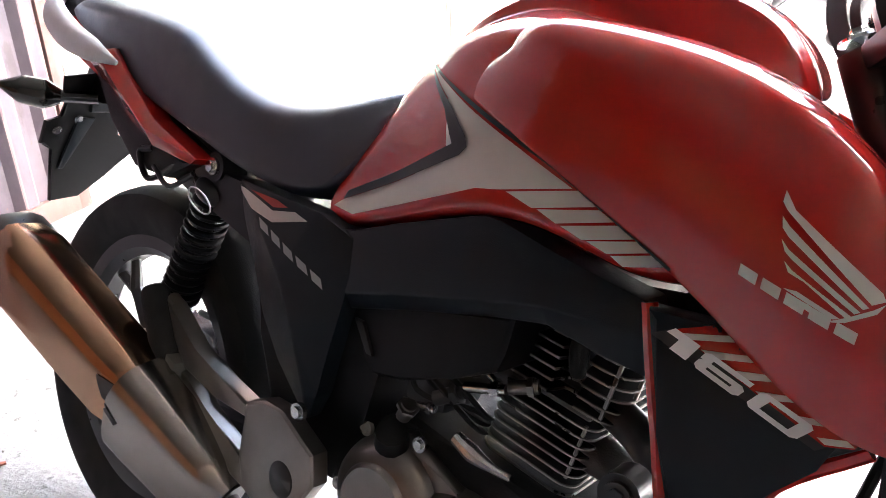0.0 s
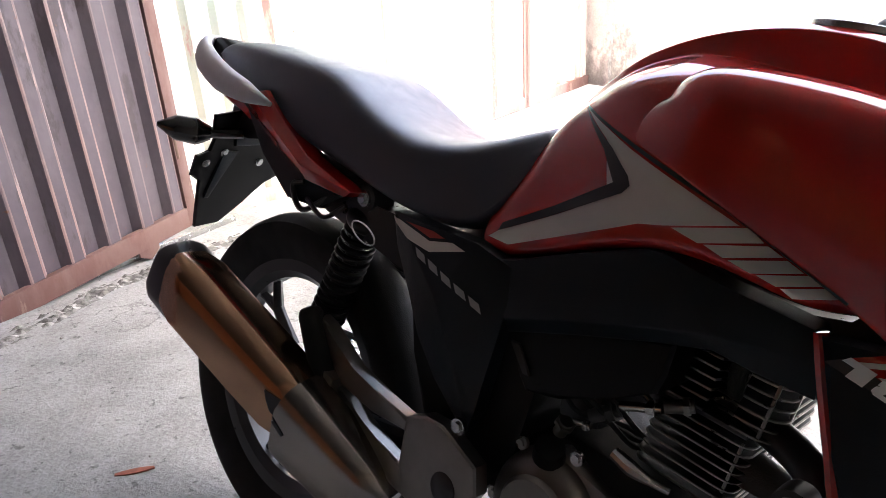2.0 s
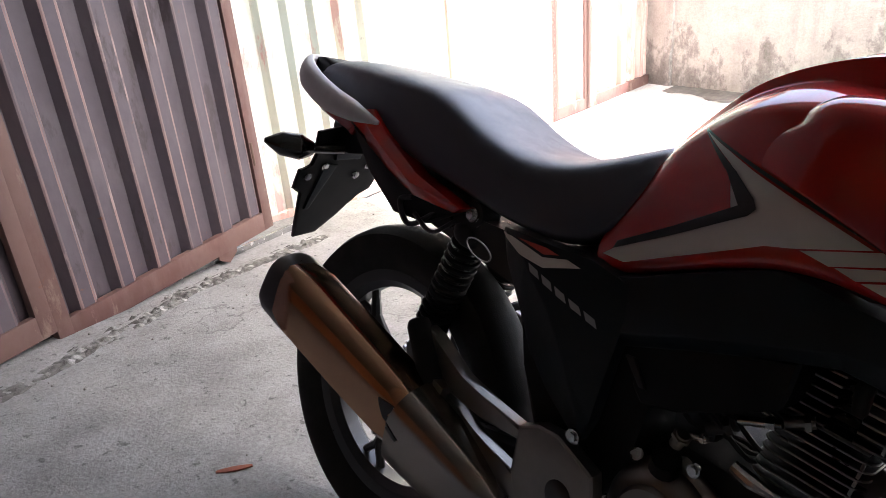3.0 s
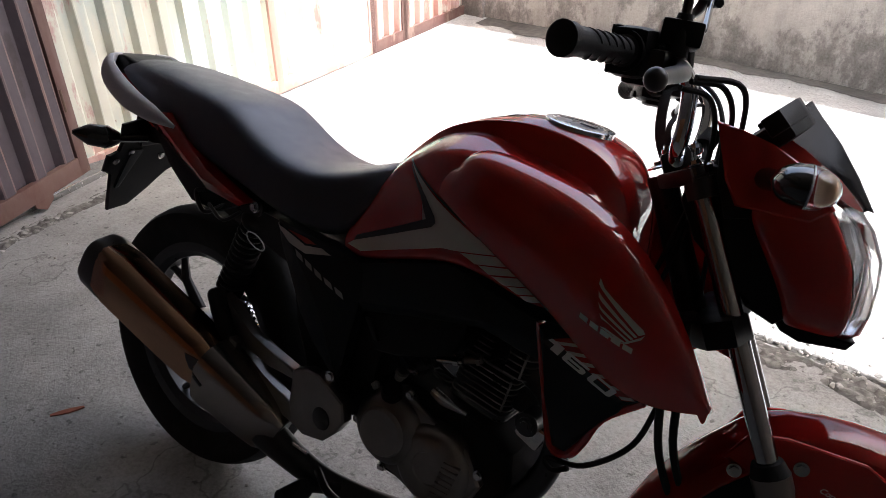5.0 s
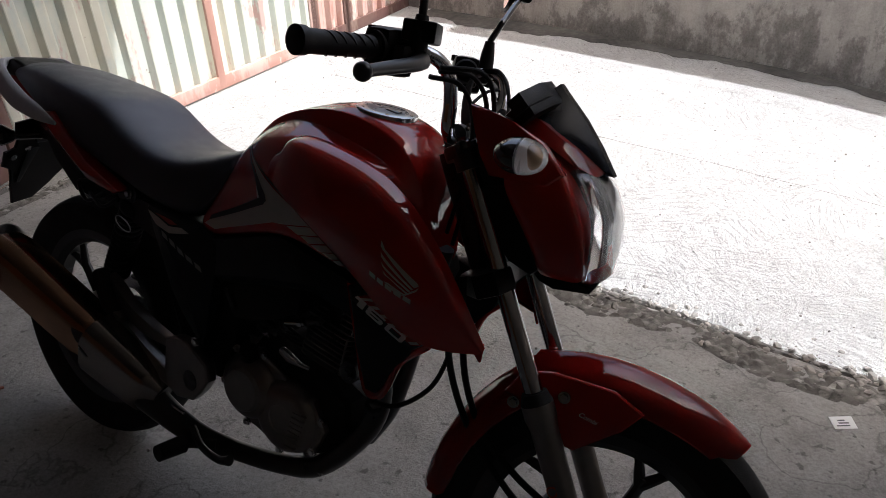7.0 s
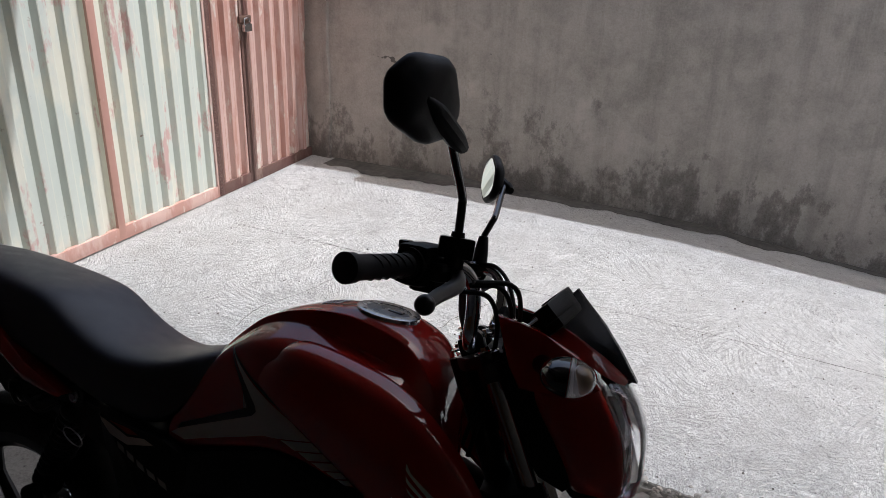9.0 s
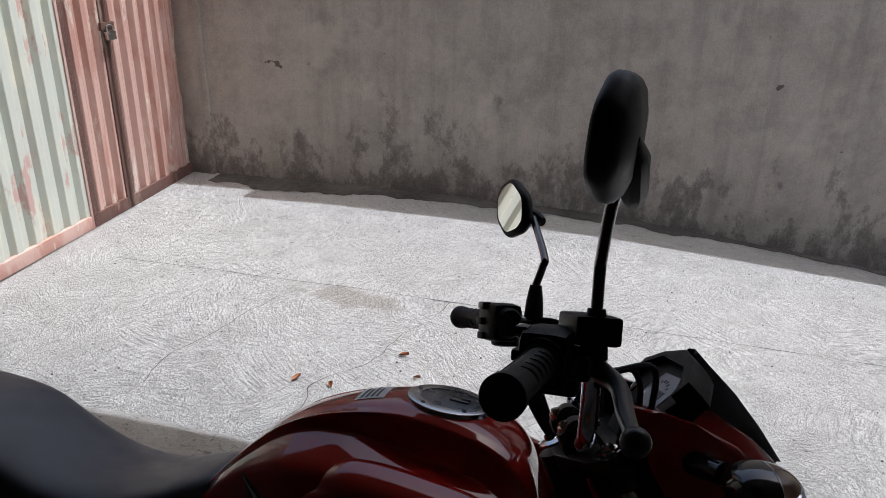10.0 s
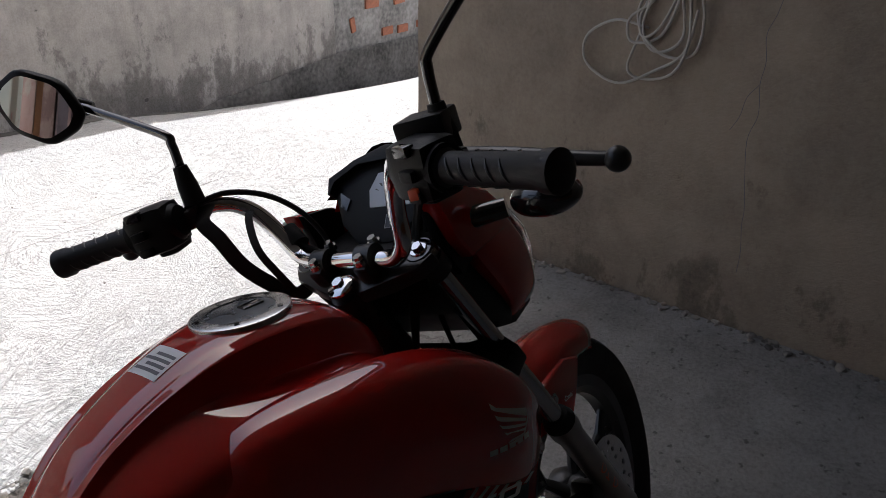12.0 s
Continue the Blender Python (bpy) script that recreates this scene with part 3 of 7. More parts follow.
def gate_leaf(name, p0, p1, z0, z1, sheet_mat, worn_mat, frame_mat, label, splits=(), pitch=0.13):
    root = tagged(new(name), label, "gate", kind="structure")
    part("sheet", ribbed(bmesh.new(), p0, p1, z0 + 0.02, z1, pitch), [sheet_mat, worn_mat], root, smooth=0)
    a, b = Vector(p0), Vector(p1)
    bm = bmesh.new()
    bar_between(bm, p0, p1, z0, z0 + 0.085, 0.03, 0.03)
    part("bottom_rail", bm, frame_mat, root, "rust-red bottom rail")
    bm = bmesh.new()
    bar_between(bm, p0, p1, z1 - 0.05, z1 + 0.03, 0.04, 0.03)
    part("top_rail", bm, frame_mat, root)
    d = (b - a).normalized()
    for k, f in enumerate((0.0, 1.0, *splits)):
        m = a + (b - a) * f
        bm = bmesh.new()
        bar_between(bm, tuple(m - d * 0.028), tuple(m + d * 0.028), z0 + 0.002, z1, 0.036, 0.028)
        part("stile", bm, frame_mat, root)
    return root


GA, GB = (-2.172, 0.68), (-2.532, 4.35)
def on_gate(f):
    return (GA[0] + (GB[0] - GA[0]) * f, GA[1] + (GB[1] - GA[1]) * f)
gate_leaf("gate_1", on_gate(0.0), on_gate(0.646), -0.23, 2.35, GATE_WHITE, WORN_CREAM, GATE_PINK, "cream ribbed steel gate leaf with flaking paint", (0.607,), 0.15)
gate_leaf("gate_2", on_gate(0.65), on_gate(0.752), -0.23, 2.35, GATE_PINK, WORN_PINK, GATE_FRAME, "faded pink ribbed steel gate leaf")
gate_leaf("gate_3", on_gate(0.757), on_gate(0.992), -0.23, 2.35, GATE_PINK, WORN_PINK, GATE_FRAME, "rusty pink ribbed steel gate leaf")
folded = gate_leaf("gate_4", (-1.467, -0.36), (-1.855, 0.59), -0.06, 2.35, GATE_MAUVE, WORN_MAUVE, GATE_FRAME, "mauve ribbed steel gate leaf folded into the garage, shade in its colour", pitch=0.17)
gate_leaf("gate_5", (-1.03, -1.40), (-1.445, -0.41), 0.0, 2.35, GATE_MAUVE, WORN_MAUVE, GATE_FRAME, "mauve ribbed steel gate leaf, its colour darkened for the shade", pitch=0.17)

# ---- the motorcycle ----
LEAN = math.atan2(0.32, 0.947)
RAKE, STEER = radians(26.7), radians(12)
STEM = Vector((1.04, 0, 0.932))
AXIS = Vector((-math.sin(RAKE), 0, math.cos(RAKE)))
TURNED = Matrix.Translation(STEM) @ Matrix.Rotation(STEER, 4, AXIS) @ Matrix.Translation(-STEM)
bike = tagged(new("motorcycle"), "red street motorcycle with silver stripes leaning on its side stand", "motorcycle")
bike.matrix_world = Euler((0.0217, -0.0446, 0)).to_matrix().to_4x4() @ Matrix.Rotation(-LEAN, 4, "X") @ Matrix.Translation((1.028, -0.014, 0)) @ Matrix.Rotation(0.08, 4, "Z") @ Matrix.Translation((-1.04, 0, 0))


def steered(bm):
    """Turns a front part with the handlebar."""
    bmesh.ops.transform(bm, matrix=TURNED, verts=bm.verts)
    return bm


REAR, FRONT = Vector((0.086, 0, 0.312)), Vector((1.424, 0, 0.305))


def wheel(name, c, width, r, turn, label):
    fix = steered if turn else (lambda b: b)
    w = width / 2
    bm = bmesh.new()
    rim = 0.228
    lathe(bm, [(rim - 0.02, -w * 0.55), (rim, -w * 0.62), (rim + 0.006, -w * 0.62), (rim - 0.004, -w * 0.5), (rim - 0.022, -w * 0.3), (rim - 0.022, w * 0.3),
               (rim - 0.004, w * 0.5), (rim + 0.006, w * 0.62), (rim, w * 0.62), (rim - 0.02, w * 0.55), (rim - 0.034, w * 0.3), (rim - 0.034, -w * 0.3), (rim - 0.02, -w * 0.55)], c, 72)
    root = part(name, fix(bm), BLACK_METAL, bike, label)
    bm = bmesh.new()
    prof = [(rim - 0.002, -w * 0.58), (rim + 0.02, -w * 0.85), (r - 0.035, -w), (r - 0.016, -w * 0.9), (r - 0.006, -w * 0.6), (r, -w * 0.2), (r, w * 0.2),
            (r - 0.006, w * 0.6), (r - 0.016, w * 0.9), (r - 0.035, w), (rim + 0.02, w * 0.85), (rim - 0.002, w * 0.58)]
    lathe(bm, prof, c, 96)
    part("tyre", fix(bm), RUBBER, root, "black road tyre")
    for k in range(6):
        a = radians(60 * k + 12)
        e, s = Vector((math.cos(a), 0, math.sin(a))), Vector((-math.sin(a), 0, math.cos(a)))
        bm = bmesh.new()
        tube(bm, [c + e * 0.045, c + e * 0.13, c + e * 0.165], [0.017, 0.012, 0.012], 8, 4, flat=0.75)
        for sg in (-1, 1):
            tube(bm, [c + e * 0.15, c + e * 0.185 + s * sg * 0.022, c + e * 0.212 + s * sg * 0.036], [0.012, 0.009, 0.011], 8, 4, flat=0.8)
        part("spoke", fix(bm), BLACK_METAL, root)
    bm = bmesh.new()
    lathe(bm, [(0.012, -w * 1.1), (0.05, -w * 1.0), (0.056, -w * 0.4), (0.05, 0), (0.056, w * 0.4), (0.05, w), (0.012, w * 1.1)], c, 32)
    part("hub", fix(bm), BLACK_METAL, root)
    return root


rear_wheel = wheel("rear_wheel", REAR, 0.105, 0.314, False, "black six-spoke alloy wheel")
front_wheel = wheel("front_wheel", FRONT, 0.085, 0.306, True, "black six-spoke alloy wheel")

# tank
def tank_ring(x, zt, pw, si, zs, ry, rz, sy, by, bz):
    """Flat top, chamfer, steep side of the scoop, its shelf, and the flank below the seam."""
    half = [(0.0, zt), (pw * 0.75, zt - 0.002), (pw, zt - 0.007), (min(pw + 0.014, si - 0.002), zt - 0.25 * min(0.056, zt - zs)), (si, zs), ((si + ry) / 2, (zs + rz) / 2 + 0.001), (ry, rz), (ry + 0.006, rz - 0.025),
            (sy, (rz + bz) / 2), (sy + 0.002, bz + 0.045), (by, bz + 0.028), (by + 0.004, bz + 0.012), (by - 0.012, bz), (by - 0.06, bz)]
    lean = 2.3 * max(0.0, 0.70 - x)
    right = [(x + lean * (z - 0.69), -y, z) for y, z in half]
    left = [(x + lean * (z - 0.69), y, z) for y, z in half[:0:-1]]
    return right + left


TANK = [(0.505, 0.80, 0.02, 0.034, 0.786, 0.045, 0.775, 0.057, 0.063, 0.715), (0.525, 0.85, 0.025, 0.044, 0.832, 0.056, 0.82, 0.082, 0.093, 0.674), (0.56, 0.884, 0.03, 0.052, 0.866, 0.068, 0.8528, 0.091, 0.099, 0.664),
        (0.62, 0.92, 0.036, 0.058, 0.90, 0.08, 0.882, 0.097, 0.104, 0.68), (0.69, 0.945, 0.038, 0.058, 0.926, 0.106, 0.902, 0.118, 0.118, 0.706), (0.77, 0.972, 0.044, 0.063, 0.946, 0.128, 0.912, 0.140, 0.132, 0.732),
        (0.85, 0.987, 0.052, 0.067, 0.929, 0.131, 0.912, 0.138, 0.138, 0.732), (0.93, 0.976, 0.061, 0.078, 0.915, 0.128, 0.900, 0.135, 0.143, 0.71), (0.975, 0.958, 0.060, 0.084, 0.902, 0.116, 0.889, 0.121, 0.129, 0.715),
        (0.995, 0.942, 0.058, 0.086, 0.884, 0.103, 0.864, 0.108, 0.115, 0.715), (1.015, 0.915, 0.053, 0.075, 0.864, 0.088, 0.838, 0.099, 0.103, 0.715), (1.035, 0.86, 0.04, 0.058, 0.82, 0.07, 0.8, 0.079, 0.079, 0.715),
        (1.045, 0.79, 0.02, 0.036, 0.778, 0.048, 0.77, 0.055, 0.055, 0.72)]


def creased(bm, rings, rows, sharp):
    """Sharp creases along some lines of a lofted body, to hold its edges when it is smoothed."""
    lay_ = bm.edges.layers.float.new("crease_edge")
    n = len(rings[0])
    bm.verts.ensure_lookup_table()
    for e in bm.edges:
        i, j = (v.index for v in e.verts)
        if i % n == j % n and (i % n in rows or (n - i % n) % n in rows):
            e[lay_] = sharp
    return bm


rings = [tank_ring(*s) for s in TANK]
bm = loft(bmesh.new(), rings)
bm.verts.index_update()
tank = part("fuel_tank", creased(bm, rings, (2, 3, 4), 0.85), RED, bike, "glossy red fuel tank", smooth=60)
subsurf(tank, 3)

# seat
def seat_ring(x, zt, w, zb, wb):
    half = [(0.0, zt), (w * 0.55, zt - 0.003), (w * 0.9, zt - 0.012), (w, zt - 0.03), (w + (wb - w) * 0.5, (zt + zb) / 2), (wb, zb + 0.012), (wb - 0.012, zb)]
    return [(x, -y, z) for y, z in half] + [(x, y, z) for y, z in half[:0:-1]]


SEAT = [(-0.205, 0.9, 0.061, 0.882, 0.06), (-0.185, 0.918, 0.084, 0.87, 0.082), (-0.1, 0.922, 0.101, 0.845, 0.1), (0.0, 0.915, 0.111, 0.8, 0.112), (0.10, 0.904, 0.118, 0.768, 0.118),
        (0.185, 0.893, 0.12, 0.745, 0.12), (0.225, 0.876, 0.12, 0.735, 0.12), (0.275, 0.847, 0.12, 0.722, 0.12), (0.335, 0.82, 0.12, 0.702, 0.118), (0.40, 0.806, 0.118, 0.69, 0.116),
        (0.46, 0.81, 0.103, 0.682, 0.114), (0.515, 0.826, 0.092, 0.69, 0.112), (0.56, 0.842, 0.078, 0.74, 0.1), (0.595, 0.852, 0.065, 0.81, 0.08)]
seat = part("seat", loft(bmesh.new(), [[(x, y + 0.014, z) for x, y, z in seat_ring(*s)] for s in SEAT]), VINYL, bike, "matt black stepped vinyl seat, tinted blue for sky sheen", smooth=60)
subsurf(seat)

def toed(bm, by=0.08):
    """Draws a right-hand part in towards the slim tail."""
    for v in bm.verts:
        v.co.y += by * (1.04 - v.co.x) + 0.014
    return bm


def side_part(name, make, material, label="", smooth=35, both=True, parent=None, toe=0.08):
    """The right-hand part, and its mirror image on the left."""
    fix = (lambda b: toed(b, toe)) if toe else (lambda b: b)
    a = part(name, fix(make()), material, parent or bike, label, smooth)
    b = part(name, flip_y(fix(make())), material, parent or bike, label, smooth) if both else None
    return a, b


# shrouds: shells with a crease along the top and a pointed nose
SHROUD = [((0.762, -0.130, 0.898), (0.70, -0.126, 0.850)), ((0.792, -0.150, 0.920), (0.775, -0.168, 0.826)), ((0.86, -0.160, 0.916), (0.86, -0.176, 0.786)), ((0.945, -0.168, 0.904), (0.945, -0.186, 0.748)),
          ((1.01, -0.174, 0.886), (1.01, -0.192, 0.714)), ((1.075, -0.179, 0.852), (1.06, -0.193, 0.678)), ((1.136, -0.175, 0.795), (1.115, -0.183, 0.647)), ((1.182, -0.156, 0.722), (1.168, -0.160, 0.644)), ((1.213, -0.130, 0.658), (1.206, -0.132, 0.647))]


def shroud():
    bm, rings = bmesh.new(), []
    for k, (t, b) in enumerate(SHROUD):
        t, b = Vector(t), Vector(b)
        out = Vector((0, -0.016 * math.sin(math.pi * min(1, k / 8 + 0.12)) - 0.013 * math.exp(-((k - 5) / 1.6) ** 2), 0))
        g = (0.5, 0.9, 1.1, 1.1, 1.0, 0.85, 0.6, 0.4, 0.2)[k]
        lip = Vector((-0.004, 0.038 * g, -0.012))
        rings.append([t + lip + Vector((0, 0.004, -0.03)), t + lip, t + Vector((0, 0.034 * g, 0.006 * g)), t + Vector((0, 0.031 * g, 0.009 * g)), t + Vector((0, 0.010 * g, 0.0055 * g)), t + Vector((0, -0.012 * g, -0.003 * g)), t + Vector((0, -0.021 * g, -0.026 * g)), t.lerp(b, 0.36) + out, t.lerp(b, 0.62) + out * 0.9, t.lerp(b, 0.93) + out * 0.15, b, b + Vector((0, 0.01, 0.004)), b + Vector((0, 0.035, 0.012))])
    loft(bm, rings, cap=False, closed=False)
    return bm


shrouds = side_part("tank_shroud", shroud, RED, "glossy red pointed tank shroud", 60, toe=0.015)
for s in shrouds:
    subsurf(s, 3)

# lower panels below the shroud
LOWER = [(0.958, 0.698), (1.02, 0.702), (1.085, 0.674), (1.13, 0.65), (1.10, 0.63), (1.075, 0.60), (1.055, 0.548), (1.04, 0.525), (1.018, 0.525), (0.99, 0.60)]
lower_panels = side_part("lower_panel", lambda: prism(bmesh.new(), LOWER, -0.172, -0.135, 0.008), GREY_PLASTIC, "dark grey lower panel with a red rim")
REDRIM = [(0.955, 0.70), (0.968, 0.655), (0.986, 0.60), (1.013, 0.52), (1.042, 0.518), (1.06, 0.548), (1.08, 0.598), (1.132, 0.648)]
side_part("panel_rim", lambda: tube(bmesh.new(), [(x, -0.158, z) for x, z in REDRIM], 0.0075, 8, 4), RED, "thin red rim")

# side covers: folded shells
def side_cover():
    p = dict(a=(0.366, -0.166, 0.693), b=(0.455, -0.176, 0.690), c=(0.545, -0.176, 0.686), d=(0.602, -0.170, 0.668), e=(0.606, -0.170, 0.62), f=(0.598, -0.170, 0.575), g=(0.588, -0.172, 0.516), h=(0.581, -0.172, 0.469),
             i=(0.566, -0.170, 0.433), j=(0.535, -0.170, 0.456), k=(0.496, -0.170, 0.486), l=(0.452, -0.168, 0.531), m=(0.417, -0.166, 0.589), n=(0.382, -0.164, 0.641),
             p=(0.384, -0.176, 0.687), q=(0.434, -0.184, 0.655), r=(0.490, -0.186, 0.601), s=(0.535, -0.186, 0.536), t=(0.566, -0.180, 0.466))
    return faceted(p, ["apn", "pqmn", "qrlm", "rskl", "stjk", "tij", "abqp", "bcrq", "cder", "refs", "sfgh", "sht", "thi"], 0.03)


covers = side_part("side_cover", side_cover, GREY_PLASTIC, "dark grey triangular side cover")


def centre_cover():
    p = dict(a=(0.568, -0.166, 0.672), b=(0.598, -0.168, 0.676), c=(0.662, -0.168, 0.699), d=(0.774, -0.166, 0.733), e=(0.797, -0.166, 0.733), f=(0.866, -0.162, 0.716), g=(0.95, -0.158, 0.700),
             k=(0.597, -0.170, 0.603), l=(0.68, -0.171, 0.626), m=(0.775, -0.171, 0.649), n=(0.861, -0.171, 0.668),
             p=(0.590, -0.152, 0.580), q=(0.70, -0.152, 0.611), r=(0.80, -0.152, 0.636), s=(0.86, -0.152, 0.648), t=(0.905, -0.150, 0.640), u=(0.962, -0.148, 0.634), v=(0.962, -0.152, 0.668))
    return faceted(p, ["abk", "bclk", "cdml", "denm", "efn", "fgvn", "klqp", "lmrq", "mnsr", "nvuts"], 0.05)


mids = side_part("centre_cover", centre_cover, GREY_PLASTIC, "dark grey frame cover below the tank")
side_part("air_box", lambda: prism(bmesh.new(), [(0.590, 0.585), (0.70, 0.612), (0.82, 0.642), (0.815, 0.60), (0.808, 0.578), (0.76, 0.555), (0.685, 0.522), (0.634, 0.512), (0.618, 0.53)], -0.144, -0.05, 0.012, seg=3), BLACK_PLASTIC, "black air box")
part("inner_frame", prism(bmesh.new(), [(0.05, 0.71), (0.30, 0.69), (0.55, 0.66), (0.97, 0.70), (1.02, 0.76), (1.045, 0.70), (1.0, 0.58), (0.985, 0.66), (0.90, 0.655), (0.66, 0.60), (0.62, 0.46), (0.52, 0.34), (0.46, 0.36), (0.48, 0.46), (0.40, 0.61), (0.2, 0.66)], -0.085, 0.085, 0.006), BLACK_METAL, bike, "black frame")
part("battery_box", prism(bmesh.new(), [(0.40, 0.62), (0.60, 0.62), (0.65, 0.52), (0.635, 0.43), (0.60, 0.36), (0.52, 0.36), (0.47, 0.42), (0.44, 0.50)], -0.095, 0.095, 0.01), BLACK_PLASTIC, bike, "black inner panel")
bm = bmesh.new()
bolt(bm, (0.570, -0.136, 0.449), 0.0075)
part("cover_screw", bm, STEEL, bike, "bright screw")
side_part("vent_slot", lambda: prism(bmesh.new(), [(0.603, 0.572), (0.618, 0.572), (0.641, 0.537), (0.631, 0.537)], -0.149, -0.141, 0.002), DECAL_BLACK)

# seat surround: tail cowl, grab rails, under-tail, plate holder
def tail_cowl():
    p = dict(a=(-0.118, -0.128, 0.824), b=(-0.03, -0.126, 0.834), c=(0.03, -0.126, 0.797), d=(0.14, -0.130, 0.742), e=(0.29, -0.136, 0.704),
             k=(-0.108, -0.138, 0.813), l=(-0.035, -0.146, 0.812), m=(0.035, -0.148, 0.778), n=(0.14, -0.146, 0.727),
             p=(-0.088, -0.122, 0.797), q=(-0.04, -0.124, 0.772), r=(0.05, -0.126, 0.733), s=(0.14, -0.130, 0.704), t=(0.27, -0.134, 0.694))
    p = {k: (x + 0.088 * (0.29 - x) / 0.408, y * 0.86, z) for k, (x, y, z) in p.items()}
    return faceted(p, ["ablk", "bcml", "cdnm", "den", "klqp", "lmrq", "mnsr", "nets"], 0.03, 0.002)


side_part("tail_cowl", tail_cowl, RED, "red tail cowl", toe=False)
side_part("under_tail", lambda: prism(bmesh.new(), [(-0.02, 0.80), (0.06, 0.762), (0.17, 0.708), (0.27, 0.695), (0.20, 0.662), (0.12, 0.665), (0.04, 0.725)], -0.106, -0.03, 0.008), BLACK_PLASTIC, toe=False)
part("tail_light", prism(bmesh.new(), [(-0.275, 0.872), (-0.25, 0.905), (-0.17, 0.885), (-0.05, 0.82), (-0.09, 0.775), (-0.20, 0.815)], -0.058, 0.058, 0.014, seg=3), RED, bike, "red tail light")


def grab():
    path = [(-0.225, -0.045, 0.914), (-0.215, -0.078, 0.903), (-0.175, -0.102, 0.878), (-0.09, -0.116, 0.845), (0.0, -0.122, 0.826), (0.075, -0.122, 0.812)]
    return tube(bmesh.new(), path, [0.010, 0.020, 0.026, 0.026, 0.019, 0.004], 14, 6, flat=0.55)


side_part("grab_rail", grab, SILVER, "silver grab rail", toe=False)
part("tail_panel", prism(bmesh.new(), [(-0.265, 0.894), (-0.242, 0.918), (-0.19, 0.918), (-0.13, 0.908), (-0.16, 0.876), (-0.24, 0.874)], -0.062, 0.062, 0.014, seg=3), BLACK_PLASTIC, bike, "black tail panel")
PLATE = [(-0.095, 0.775), (-0.02, 0.795), (0.02, 0.795), (0.09, 0.775), (0.09, 0.735), (0.075, 0.73), (0.075, 0.70), (0.105, 0.692), (0.10, 0.65), (0.075, 0.64), (0.05, 0.59), (0.012, 0.54),
         (-0.038, 0.528), (-0.047, 0.56), (-0.068, 0.64), (-0.095, 0.648), (-0.10, 0.692), (-0.072, 0.70), (-0.072, 0.735), (-0.085, 0.74)]
def raked(bm):
    """Leans a part of the plate bracket back towards its foot."""
    for v in bm.verts:
        v.co.x += 0.095 + 0.6 * (v.co.z - 0.675)
    return bm


holder = part("rear_mudguard", raked(prism(bmesh.new(), PLATE, -0.297, -0.283, 0.004, axis=0)), BLACK_PLASTIC, bike, "black rear mudguard and plate bracket")
for y, z in ((-0.078, 0.676), (-0.048, 0.700), (0.04, 0.683), (0.06, 0.706)):
    bm = bmesh.new()
    bolt(bm, (-0.281, y, z), 0.0055, (1, 0, 0.1))
    part("bolt", raked(bm), STEEL, holder)
part("bracket_rib", raked(prism(bmesh.new(), [(-0.045, 0.745), (0.02, 0.752), (0.026, 0.722), (-0.034, 0.716)], -0.285, -0.272, 0.004, axis=0)), GREY_PLASTIC, holder)
part("bracket_rib", raked(prism(bmesh.new(), [(-0.050, 0.705), (-0.02, 0.705), (-0.042, 0.60), (-0.052, 0.60)], -0.285, -0.276, 0.003, axis=0)), GREY_PLASTIC, holder)
part("mudguard_arm", prism(bmesh.new(), [(-0.16, 0.798), (-0.17, 0.745), (-0.10, 0.738), (0.0, 0.745), (0.02, 0.80)], -0.045, 0.045, 0.008), BLACK_PLASTIC, holder)


def rear_signal():
    bm = bmesh.new()
    tube(bm, [(-0.12, -0.04, 0.745), (-0.150, -0.075, 0.740), (-0.165, -0.092, 0.738)], 0.011, 10)
    tube(bm, [(-0.161, -0.086, 0.738), (-0.174, -0.108, 0.738), (-0.194, -0.140, 0.741), (-0.212, -0.168, 0.744)], [0.012, 0.024, 0.022, 0.004], 14, 6, flat=1.15)
    return bm


side_part("rear_signal", rear_signal, GLOSS_BLACK, "black rear turn signal", toe=False)
bm = bmesh.new()
tube(bm, [(0.23, -0.10, 0.69), (0.17, -0.11, 0.655), (0.14, -0.11, 0.69), (0.165, -0.105, 0.70)], 0.005, 8)
tube(bm, [(0.27, -0.105, 0.68), (0.23, -0.115, 0.655), (0.18, -0.11, 0.675)], 0.004, 8)
part("luggage_hook", bm, BLACK_METAL, bike, "black bent-wire hooks")

# rear shock absorbers
def shock_spring():
    a, b = Vector((0.279, -0.141, 0.662)), Vector((0.202, -0.141, 0.478))
    d = (b - a).normalized()
    s = Vector((0, 1, 0))
    u = d.cross(s)
    pts = [a.lerp(b, k / 260) + (0.024 + 0.004 * min(1, k / 40)) * (s * math.cos(k / 260 * 13.5 * math.tau) + u * math.sin(k / 260 * 13.5 * math.tau)) for k in range(261)]
    return tube(bmesh.new(), pts, 0.0052, 7, 1, smooth=False)


def shock_body():
    bm = bmesh.new()
    a, b = Vector((0.294, -0.141, 0.696)), Vector((0.182, -0.141, 0.43))
    rod(bm, a, b, 0.013)
    ellipsoid(bm, a.lerp(b, 0.145), (0.035, 0.035, 0.021), Matrix.Rotation(0.4, 4, "Y"))
    rod(bm, a.lerp(b, 0.80), a.lerp(b, 0.87), 0.03, 0.024)
    rod(bm, a.lerp(b, 0.5), b, 0.019)
    rod(bm, (0.294, -0.12, 0.696), (0.294, -0.162, 0.696), 0.021)
    rod(bm, (0.182, -0.12, 0.43), (0.182, -0.16, 0.43), 0.018)
    return bm


